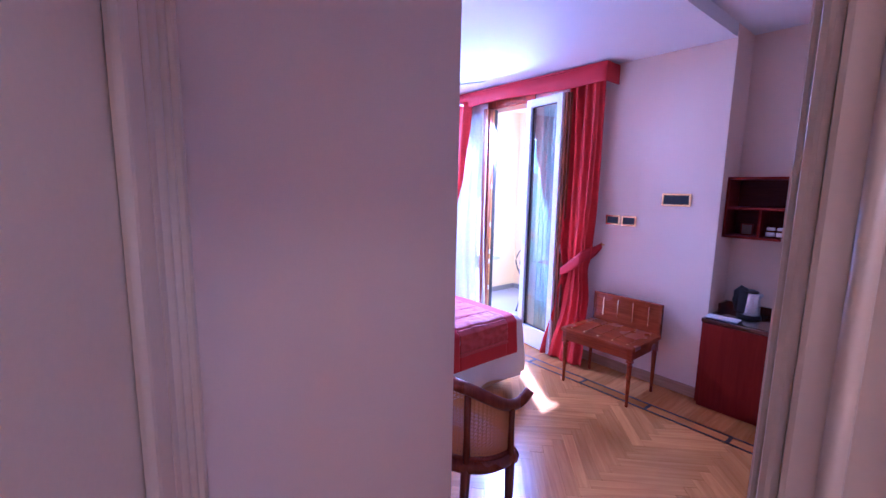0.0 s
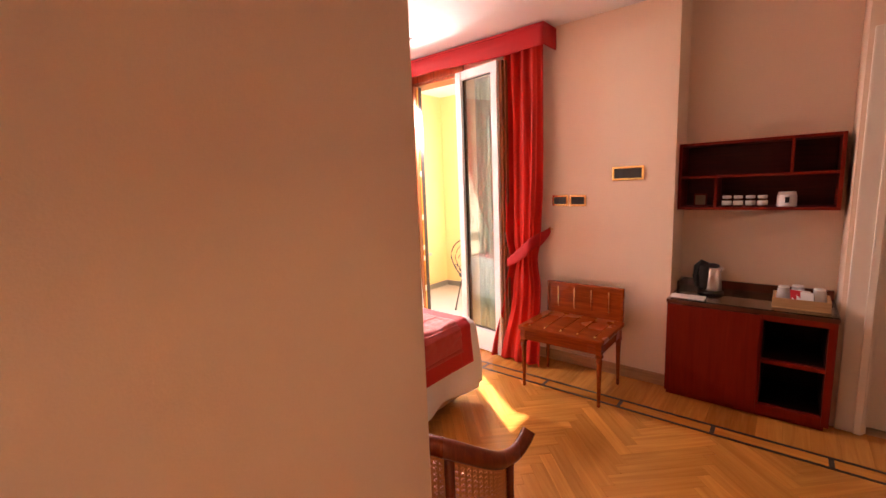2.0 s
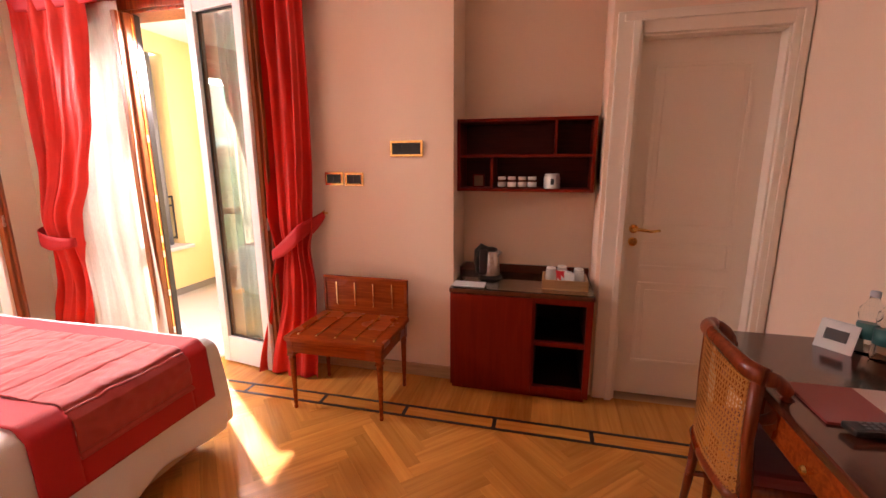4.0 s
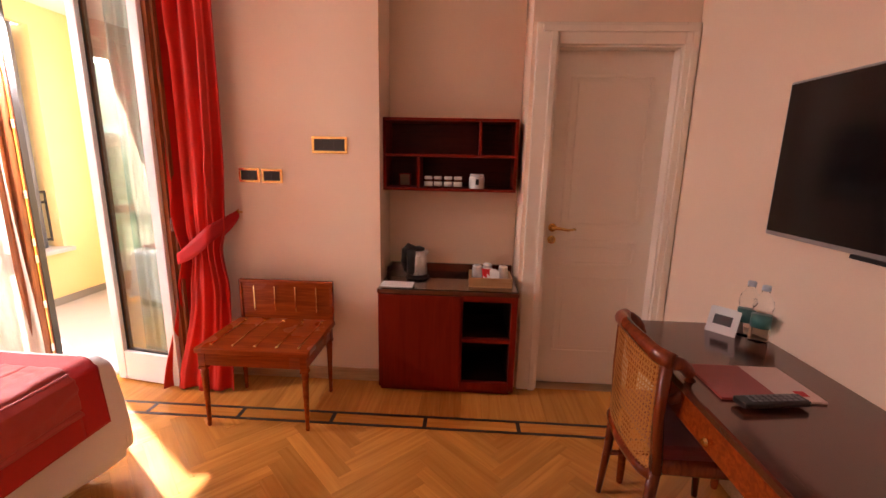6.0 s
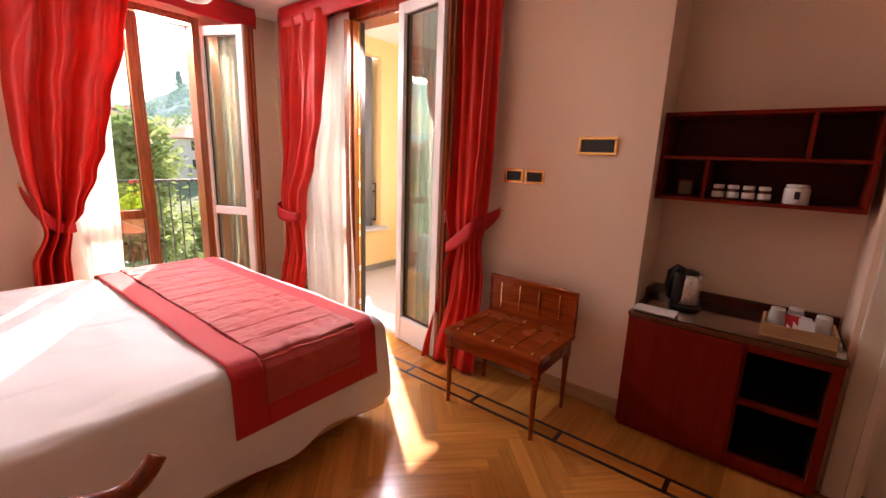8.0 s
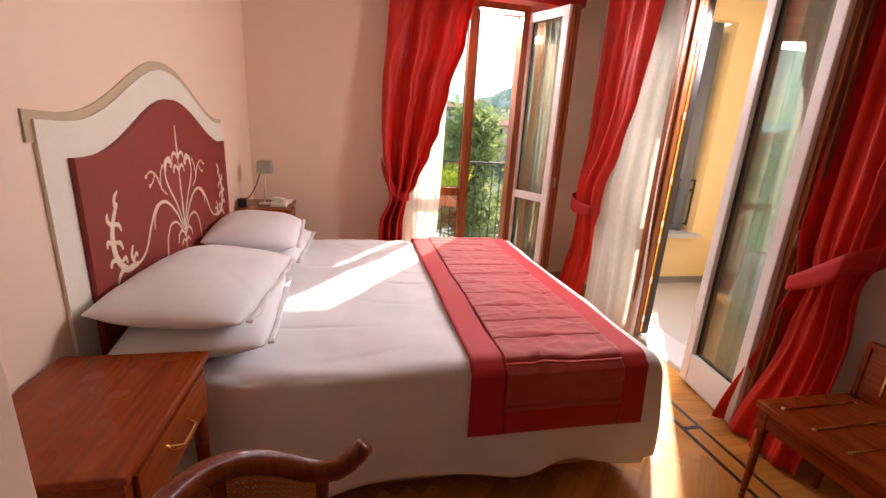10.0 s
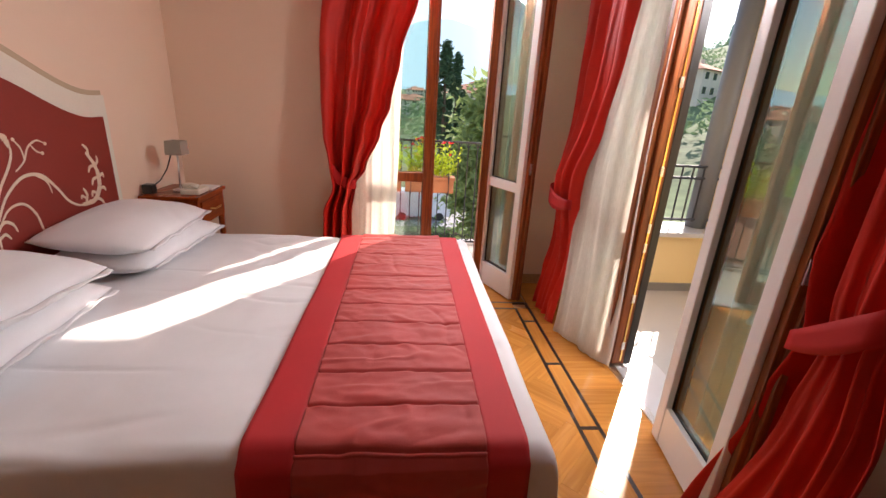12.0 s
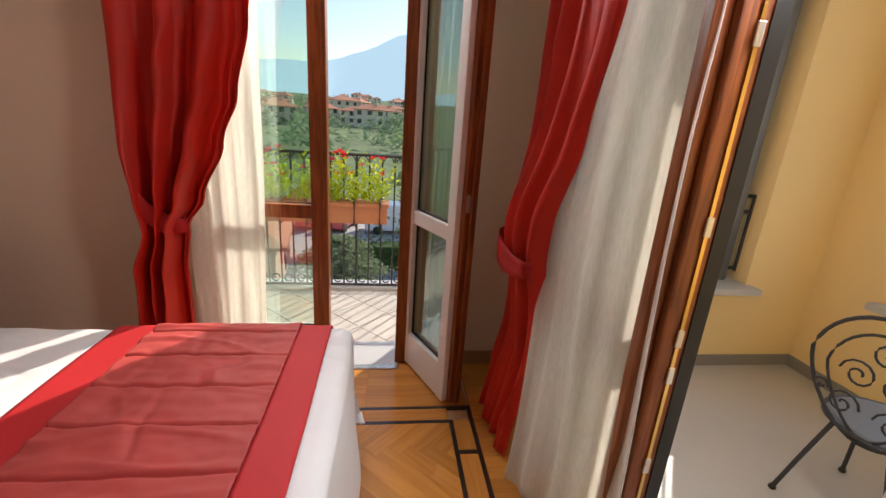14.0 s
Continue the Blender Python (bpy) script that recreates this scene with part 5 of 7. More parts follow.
def tub_chair(name, label, m, seat_mat, arm=0.73, crest=0.875, w=0.27, back=0.24, front=0.19):
    """A tub chair: horseshoe rail with curled ends, posts, cane between them and a seat. It faces +x locally, origin on the floor under its middle."""
    ch = thing(name, label, "chair", group="cane chairs")

    def rail_xy(f):
        t = abs(f - 0.5) * 2
        if t > 0.72:
            g = (t - 0.72) / 0.28
            ang = math.pi / 2
            return front * g, math.copysign(w + 0.018 * g * g, f - 0.5)
        ang = math.pi / 2 * t / 0.72
        return -back * math.cos(ang), math.copysign(w * math.sin(ang), f - 0.5)
    def rail_z(f):
        t = abs(f - 0.5) * 2
        return crest - (crest - arm + 0.025) * (0.5 - 0.5 * math.cos(math.pi * min(1, t / 0.85) ** 1.5)) + (0.045 * ((t - 0.85) / 0.15) ** 2 if t > 0.85 else 0)
    pts = [(*rail_xy(i / 48), rail_z(i / 48)) for i in range(49)]
    bm = tube(bmesh.new(), pts, [0.019 + 0.004 * math.sin(math.pi * i / 48) for i in range(49)], 12, 1.15)
    part("crest_rail", bm, M_CHAIRWOOD, ch, "curved wooden rail with turned-out ends", True)
    seat_z = 0.46
    low = [(*rail_xy(0.07 + 0.86 * i / 40), seat_z) for i in range(41)]
    part("seat_rail", tube(bmesh.new(), low, 0.021, 10, 1.4), M_CHAIRWOOD, ch, "", True)
    part("front_rail", tube(bmesh.new(), [low[0], (front - 0.005, -w * 0.5, seat_z), (front, 0, seat_z), (front - 0.005, w * 0.5, seat_z), low[-1]], 0.020, 10, 1.4), M_CHAIRWOOD, ch, "", True)
    bm = bmesh.new()
    rim = [(x * 0.97, y * 0.97) for x, y, z in low] + [(front - 0.01, w * 0.5), (front - 0.005, 0), (front - 0.01, -w * 0.5)]
    a, b, c = ([bm.verts.new((x, y, z)) for x, y in rim] for z in (seat_z - 0.012, seat_z + 0.03, seat_z + 0.03))
    for v in c:
        v.co.x, v.co.y, v.co.z = v.co.x * 0.75, v.co.y * 0.75, seat_z + 0.05
    n = len(rim)
    for p, q in ((a, b), (b, c)):
        for i in range(n):
            bm.faces.new((p[i], p[(i + 1) % n], q[(i + 1) % n], q[i]))
    bm.faces.new(c), bm.faces.new(a[::-1])
    part("seat", bm, seat_mat, ch, "padded dark red seat", True)
    posts = (0.10, 0.32, 0.68, 0.90)
    for f in posts:
        x, y = rail_xy(f)
        top = rail_z(f)
        bm = tube(bmesh.new(), [(x, y, seat_z - 0.03), (x, y, 0.6), (x, y, top)], [0.018, 0.013, 0.014], 10)
        part("post", bm, M_CHAIRWOOD, ch, "", True)
        kx = 1.0 if f in (0.10, 0.90) else 1.12
        out = [(x, y, seat_z), (x * kx, y * 1.02, 0.22), (x * (1.0 if kx == 1 else 1.28), y * 1.06, 0.0)]
        part("leg", tube(bmesh.new(), out, [0.021, 0.016, 0.011], 10), M_CHAIRWOOD, ch, "", True)
    for f0, f1 in zip(posts, posts[1:]):
        def place(u, v, f0=f0, f1=f1):
            f = f0 + (f1 - f0) * (0.04 + 0.92 * u)
            x, y = rail_xy(f)
            return x, y, seat_z + 0.035 + (rail_z(f) - 0.02 - seat_z - 0.035) * v
        ln = sum((Vector(place(i / 10, 0)) - Vector(place((i + 1) / 10, 0))).length for i in range(10))
        tagged(part("cane_panel", cane((place, ln, 0.26)), M_CANE, ch, "woven cane panel"), kind="stuff")
        part("panel_frame", tube(bmesh.new(), [place(i / 16, 0) for i in range(17)], 0.010, 8), M_CHAIRWOOD, ch, "", True)
    ch.matrix_basis = m
    return ch


M_SEAT = fabric("dark_red_seat", (0.20, 0.018, 0.02), 0.6)
tub_chair("armchair", "dark wooden tub chair with cane back beside the bed", pose(1.612, 1.887, 0, 0, 0, 0), M_SEAT, 0.715, 0.805, 0.235, 0.20, 0.125)


def gondola_chair(name, label, m, seat_mat):
    """A desk chair with a bowed cane back whose rail curls over at both ends. It faces +y locally; the back stands at y = 0."""
    ch = thing(name, label, "chair", group="cane chairs")
    W, TOP, SEAT = 0.205, 0.815, 0.46

    def bow(u):
        """Across the back, u from -1 to 1."""
        return W * u, 0.03 * u * u + (0.02 * (abs(u) - 0.8) / 0.2 if abs(u) > 0.8 else 0)
    rail = [(*bow(-1 + i / 16), TOP + 0.02 * (1 - (i / 16 - 1) ** 2)) for i in range(33)]
    part("crest_rail", tube(bmesh.new(), rail, [0.021 + 0.004 * abs(i / 16 - 1) for i in range(33)], 12, 1.2), M_CHAIRWOOD, ch, "bowed wooden rail", True)
    for s in (-1, 1):
        x, y = bow(s)
        curl = [(x - s * 0.004 * k, y + 0.066 * math.sin(k * 0.36), TOP - 0.075 + 0.075 * math.cos(k * 0.36)) for k in range(9)]
        part("scroll_end", tube(bmesh.new(), curl, [0.023 - 0.0010 * k for k in range(9)], 10), M_CHAIRWOOD, ch, "scrolled rail end", True)
        px, py = bow(s * 0.93)
        part("back_post", tube(bmesh.new(), [(px, py + 0.01, SEAT - 0.04), (px, py - 0.004, 0.62), (px, py, TOP)], [0.022, 0.017, 0.019], 10, 1.2), M_CHAIRWOOD, ch, "", True)
        part("back_leg", tube(bmesh.new(), [(px, py + 0.01, SEAT), (px, py - 0.004, 0.22), (px, py - 0.025, 0)], [0.021, 0.017, 0.012], 10), M_CHAIRWOOD, ch, "", True)
        part("front_leg", tube(bmesh.new(), [(s * 0.20, 0.42, SEAT - 0.03), (s * 0.20, 0.42, 0.2), (s * 0.20, 0.43, 0)], [0.021, 0.017, 0.012], 10), M_CHAIRWOOD, ch, "", True)
        part("seat_rail", tube(bmesh.new(), [(px, py, SEAT - 0.02), (s * 0.205, 0.42, SEAT - 0.02)], 0.02, 10, 1.5), M_CHAIRWOOD, ch, "", True)
        part("stretcher", tube(bmesh.new(), [(px * 0.97, py - 0.02, 0.2), (s * 0.20, 0.42, 0.2)], 0.011, 8), M_CHAIRWOOD, ch, "", True)

    def place(u, v):
        x, y = bow((u * 2 - 1) * 0.90)
        return x, y - 0.004, SEAT - 0.05 + (TOP - 0.005 - SEAT + 0.05) * v
    tagged(part("cane_panel", cane((place, 0.40, 0.30)), M_CANE, ch, "woven cane panel"), kind="stuff")
    part("lower_rail", tube(bmesh.new(), [(*bow(-0.93 + 1.86 * i / 12), SEAT - 0.06) for i in range(13)], 0.016, 10, 1.3), M_CHAIRWOOD, ch, "", True)
    part("front_rail", tube(bmesh.new(), [(-0.2, 0.425, SEAT - 0.02), (0.2, 0.425, SEAT - 0.02)], 0.02, 10, 1.5), M_CHAIRWOOD, ch, "", True)
    part("seat", boxed(-0.195, 0.195, 0.05, 0.43, SEAT - 0.015, SEAT + 0.045, 0.02), seat_mat, ch, "padded dark red seat")
    ch.matrix_basis = m
    return ch


gondola_chair("desk_chair", "wooden chair with bowed cane back drawn up to the desk", pose(2.785, 0.558, 0, 0, 0, 180), M_SEAT)


# ---- bedside tables ----
def nightstand(label, x0, x1, y0, y1, h):
    ns = thing("nightstand", label, "nightstand", ((x0 + x1) / 2, (y0 + y1) / 2, 0), "nightstands")
    part("top", boxed(x0, x1 + 0.015, y0 - 0.015, y1 + 0.015, h - 0.022, h, 0.005), M_CHERRY, ns)
    part("body", boxed(x0, x1, y0, y1, h - 0.19, h - 0.022, 0.003), M_CHERRY, ns)
    d = part("drawer", boxed(x1, x1 + 0.012, y0 + 0.03, y1 - 0.03, h - 0.17, h - 0.04, 0.003), M_CHERRY, ns)
    ym = (y0 + y1) / 2
    part("handle", tube(bmesh.new(), [(x1 + 0.01, ym - 0.05, h - 0.10), (x1 + 0.035, ym - 0.04, h - 0.105), (x1 + 0.035, ym + 0.04, h - 0.105), (x1 + 0.01, ym + 0.05, h - 0.10)], 0.006, 8), M_BRASS, d, "brass bail handle")
    part("lower_shelf", boxed(x0 + 0.01, x1 - 0.01, y0 + 0.01, y1 - 0.01, 0.17, 0.19, 0.003), M_CHERRY, ns)
    for x in (x0 + 0.02, x1 - 0.02):
        for y in (y0 + 0.02, y1 - 0.02):
            part("leg", lathe(bmesh.new(), [(0.012, 0), (0.016, 0.02), (0.021, h - 0.19)], (x, y, 0), 10), M_CHERRY, ns)
    return ns


nightstand("cherry wood nightstand with a brass-handled drawer", 0.885, 1.262, 2.16, 2.625, 0.705)
nightstand("cherry wood nightstand in the corner by the curtain", 0.885, 1.225, 4.52, 4.90, 0.785)
lamp = thing("bedside_lamp", "small bedside lamp with a square taupe shade on the corner nightstand", "table lamp", (1.06, 4.69, 0.785))
part("foot", lathe(bmesh.new(), [(0.045, 0), (0.045, 0.008), (0.012, 0.016)], (1.045, 4.70, 0.7855), 20), M_STEEL, lamp, "round steel foot", True)
part("stem", tube(bmesh.new(), [(1.045, 4.70, 0.79), (1.052, 4.695, 0.92), (1.06, 4.69, 1.04)], 0.006, 8), M_STEEL, lamp, "slim steel stem", True)
bm = bmesh.new()
rings = [[bm.verts.new((1.06 + sx * w, 4.69 + sy * w, z)) for sx, sy in ((-1, -1), (1, -1), (1, 1), (-1, 1))] for w, z in ((0.050, 1.02), (0.046, 1.105), (0.043, 1.105), (0.047, 1.02))]
for r0, r1 in zip(rings, rings[1:] + rings[:1]):
    for k in range(4):
        bm.faces.new((r0[k], r0[(k + 1) % 4], r1[(k + 1) % 4], r1[k]))
part("shade", bm, paint("taupe_shade", (0.36, 0.31, 0.25), 0.7, 0.05, 20), lamp, "square taupe shade")
part("cord", tube(bmesh.new(), [(1.03, 4.68, 1.03), (1.00, 4.66, 0.93), (0.965, 4.63, 0.86), (0.935, 4.60, 0.83)], 0.004, 6), M_BLACK, lamp, "black cord")
ph = thing("telephone", "cream telephone on the corner nightstand", "telephone", (1.155, 4.645, 0.785))
part("body", boxed(1.10, 1.215, 4.57, 4.72, 0.786, 0.82, 0.010), M_FRESCO, ph)
part("handset", tube(bmesh.new(), [(1.115, 4.60, 0.835), (1.155, 4.605, 0.848), (1.20, 4.60, 0.835)], [0.018, 0.012, 0.018], 10), M_FRESCO, ph, "", True)
ac = thing("power_adapter", "small black adapter plugged in above the nightstand", "adapter", (0.90, 4.58, 0.785))
part("shell", boxed(0.89, 0.95, 4.55, 4.61, 0.786, 0.845, 0.008), M_BLACK, ac)
note = thing("notepad", "white notepad on the corner nightstand", "notepad", (1.12, 4.8, 0.785))
part("pages", boxed(1.10, 1.22, 4.74, 4.88, 0.786, 0.797, 0.001), M_PAPER, note)

# ---- ceiling fan ----
FX, FY = 2.43, 3.42
fan = thing("ceiling_fan", "white ceiling fan at rest with a round glass lamp", "ceiling fan", (FX, FY, CEILING))
M_FANWHITE = paint("white_enamel", (0.78, 0.76, 0.72), 0.35, 0.02, 5)
part("canopy", lathe(bmesh.new(), [(0.02, -0.07), (0.06, -0.03), (0.07, 0.0)], (FX, FY, CEILING)), M_FANWHITE, fan, "", True)
part("rod", tube(bmesh.new(), [(FX, FY, CEILING - 0.05), (FX, FY, 2.36)], 0.013), M_FANWHITE, fan, "", True)
part("motor", lathe(bmesh.new(), [(0.05, 2.245), (0.10, 2.26), (0.115, 2.30), (0.10, 2.35), (0.04, 2.365)], (FX, FY, 0)), M_FANWHITE, fan, "", True)
part("lamp_neck", lathe(bmesh.new(), [(0.05, 2.225), (0.055, 2.246)], (FX, FY, 0)), M_BRASS, fan, "", True)
part("globe", lathe(bmesh.new(), [(0.012, 2.06), (0.055, 2.07), (0.092, 2.105), (0.10, 2.145), (0.085, 2.19), (0.05, 2.226)], (FX, FY, 0), 32), M_FANWHITE, fan, "white opal glass globe", True)
for k in range(4):
    m = pose(FX, FY, 2.285, 0, 0, 14 + 90 * k)
    bm = bmesh.new()
    sheet(bm, 16, 6, lambda u, v: (0.17 + 0.45 * u, (v - 0.5) * (0.10 + 0.05 * math.sin(math.pi * min(1, u * 0.7 + 0.1))) * (1 if u < 0.9 else 1 - 4.5 * (u - 0.9)), 0.012 * (v - 0.5) * 2))
    bmesh.ops.transform(bm, matrix=m, verts=bm.verts)
    bl = part("blade", bm, M_FANWHITE, fan, "", True)
    thick(bl, 0.008)
    part("bracket", boxed(0.09, 0.20, -0.02, 0.02, -0.008, 0.0, 0.002, turn=m), M_BRASS, fan)


# ---- loggia ----
setting("loggia_floor", boxed(EAST + 0.2, 6.0, 1.80, 5.45, -0.25, -0.09), M_LOGGIA, "glossy grey stone floor of the loggia", "floor")
bm = bmesh.new()
box(bm, EAST + 0.2, 5.29, 5.22, 5.48, -0.09, 0.445)
box(bm, 5.29, 6.0, 5.22, 5.48, -0.09, 2.55)
box(bm, EAST + 0.2, 6.0, 5.22, 5.30, 2.55, 2.75)
box(bm, EAST + 0.2, 4.12, 5.22, 5.48, 0.445, 2.55)
setting("loggia_wall_north", bm, M_YELLOW, "ochre plastered parapet and pier of the loggia", "wall")
bm = bmesh.new()
box(bm, 5.78, 6.0, 4.80, 5.22, -0.09, 2.75)
box(bm, 5.78, 6.0, 1.80, 4.80, -0.09, 0.50)
box(bm, 5.78, 6.0, 1.80, 2.3, 0.50, 2.75)
box(bm, 5.78, 6.0, 2.3, 4.80, 2.62, 2.75)
setting("loggia_wall_east", bm, M_YELLOW, "ochre plastered parapet of the loggia", "wall")
setting("loggia_wall_south", boxed(EAST + 0.2, 6.0, 1.80, 1.95, -0.09, 2.75), M_YELLOW, "ochre plastered wall of the loggia", "wall")
setting("loggia_ceiling", boxed(EAST + 0.2, 6.0, 1.8, 5.30, 2.75, 2.95), M_CEIL, "pale loggia ceiling", "ceiling")
setting("facade_outer", boxed(EAST + 0.2, EAST + 0.212, 1.95, E_DOOR[0] - 0.05, -0.09, 2.74), M_YELLOW, "ochre plaster facing beside the loggia door", "wall")
setting("loggia_sill_north", boxed(4.06, 5.33, 5.13, 5.52, 0.445, 0.485, 0.004), M_SILL, "pale grey stone sill", "sill")
setting("loggia_sill_east", boxed(5.70, 6.04, 2.3, 4.85, 0.50, 0.54, 0.004), M_SILL, "pale grey stone sill", "sill")
setting("loggia_skirting_north", boxed(EAST + 0.2, 5.78, 5.205, 5.22, -0.09, -0.015, 0.002), M_SKIRTSTONE, "grey stone skirting of the loggia", "skirting")
setting("loggia_skirting_east", boxed(5.765, 5.78, 1.95, 5.205, -0.09, -0.015, 0.002), M_SKIRTSTONE, "grey stone skirting of the loggia", "skirting")
setting("column", lathe(bmesh.new(), [(0.085, 0.485), (0.085, 2.56)], (5.17, 5.38, 0), 24), M_GREY, "dark grey round steel column in the loggia opening", "column", True)


def railing(name, label, pts, z0, z1, rails, bar_gap, scrolls=False):
    """An iron railing along a straight line between two plan points."""
    rl = thing(name, label, "railing", (*pts[0], z0))
    a, b = Vector(pts[0]), Vector(pts[1])
    n = max(2, round((b - a).length / bar_gap))
    for z in rails:
        part("rail", tube(bmesh.new(), [(*a, z), (*b, z)], 0.012, 8), M_IRON, rl)
    for i in range(n + 1):
        p = a + (b - a) * i / n
        part("bar", tube(bmesh.new(), [(*p, z0), (*p, z1)], 0.0075 if i % 12 else 0.012, 6), M_IRON, rl)
        if scrolls and i < n:
            q = p + (b - a) / n * 0.5
            d = (b - a).normalized()
            c = [(*(q + d * 0.033 * math.cos(t)), z0 + 0.055 + 0.033 * math.sin(t)) for t in [k * 0.5 for k in range(12)]]
            part("scroll", tube(bmesh.new(), c, 0.006, 6), M_IRON, rl)
            c = [(*(q + d * 0.04 * math.cos(t)), z1 - 0.05 + 0.045 * math.sin(t)) for t in [k * math.pi / 8 for k in range(9)]]
            part("arch", tube(bmesh.new(), c, 0.005, 6), M_IRON, rl)
    return rl


railing("loggia_railing", "dark iron railing above the loggia sill", ((4.10, 5.33), (5.29, 5.33)), 0.54, 1.03, (0.56, 0.93, 1.03), 0.10)
railing("loggia_railing", "dark iron railing above the outer loggia sill", ((5.90, 2.34), (5.90, 4.76)), 0.59, 1.08, (0.61, 0.98, 1.08), 0.10)
railing("terrace_railing", "wrought iron terrace railing with scrolls", ((-1.0, 6.55), (5.6, 6.55)), -0.10, 1.035, (-0.10, 1.035), 0.105, True)

# terrace with diagonal paving
M_PAVE = paint("terrace_paving", (0.52, 0.47, 0.42), 0.7, 0.08, 5, 90, 0.15, random_hue=0.06)
terrace = setting("terrace", boxed(-1.0, 6.3, NORTH + 0.25, 6.65, -0.4, -0.142), M_PAVE, "pale stone terrace with diagonal paving", "terrace")
setting("terrace_kerb", boxed(-1.0, 6.3, 6.50, 6.68, -0.141, -0.108, 0.006), M_SILL, "pale stone kerb under the railing", "kerb")


def clip(poly, x0, x1, y0, y1):
    """A polygon cut to a rectangle."""
    for axis, lim, sign in ((0, x0, 1), (0, x1, -1), (1, y0, 1), (1, y1, -1)):
        out = []
        for p, q in zip(poly, poly[1:] + poly[:1]):
            a, b = sign * (p[axis] - lim), sign * (q[axis] - lim)
            if a >= 0:
                out.append(p)
            if (a > 0 and b < 0) or (a < 0 and b > 0):
                f = a / (a - b)
                out.append((p[0] + (q[0] - p[0]) * f, p[1] + (q[1] - p[1]) * f))
        poly = out
        if len(poly) < 3:
            return []
    return poly


def slab_mesh(name, poly, centre, turn, z0, z1, material):
    """A flat piece from a plan polygon, in its own frame so that its grain follows it; the rim is eased."""
    c, s = math.cos(-turn), math.sin(-turn)
    loc = [((x - centre[0]) * c - (y - centre[1]) * s, (x - centre[0]) * s + (y - centre[1]) * c) for x, y in poly]
    mx, my = sum(p[0] for p in loc) / len(loc), sum(p[1] for p in loc) / len(loc)
    inner = [(x + (mx - x) * 0.0015 / max(0.0015, math.hypot(x - mx, y - my)), y + (my - y) * 0.0015 / max(0.0015, math.hypot(x - mx, y - my))) for x, y in loc]
    n = len(loc)
    verts = [(x, y, z0) for x, y in loc] + [(x, y, z1 - 0.001) for x, y in loc] + [(x, y, z1) for x, y in inner]
    faces = [tuple(range(2 * n, 3 * n))] + [(i + k * n, (i + 1) % n + k * n, (i + 1) % n + (k + 1) * n, i + (k + 1) * n) for k in (0, 1) for i in range(n)]
    me = bpy.data.meshes.new(name)
    me.from_pydata(verts, [], faces)
    me.materials.append(material)
    return me


def lay(name, parent, poly, centre, turn, z0, z1, material, shared=None):
    me = shared or slab_mesh(name, poly, centre, turn, z0, z1, material)
    ob = new(name, me)
    ob.parent = parent
    ob.matrix_basis = pose(centre[0], centre[1], 0, 0, 0, math.degrees(turn))
    return me


# ---- outside: flower box ----
M_TERRA = paint("terracotta", (0.42, 0.17, 0.085), 0.8, 0.08, 12, 120, 0.15)
M_LEAF = paint("flower_leaves", (0.50, 0.60, 0.04), 0.5, 0.3, 14, 60, 0.0, through_light=0.55)
M_PETAL = paint("red_petals", (0.75, 0.02, 0.03), 0.5, 0.15, 20, 60, 0.0, through_light=0.45)


def leaf_quads(bm, rng, centre, spread, count, size):
    """Many small bent leaves in random turns."""
    for _ in range(count):
        p = Vector([centre[k] + rng.gauss(0, 0.5) * spread[k] for k in range(3)])
        m = Matrix.Translation(p) @ Euler((rng.uniform(-1.1, 1.1), rng.uniform(-1.1, 1.1), rng.uniform(0, 6.3))).to_matrix().to_4x4()
        s = size * rng.uniform(0.6, 1.35)
        v = [bm.verts.new(m @ Vector(q)) for q in ((0, -s, 0), (s * 0.34, 0, s * 0.15), (0, s, 0), (-s * 0.34, 0, s * 0.15))]
        bm.faces.new(v)


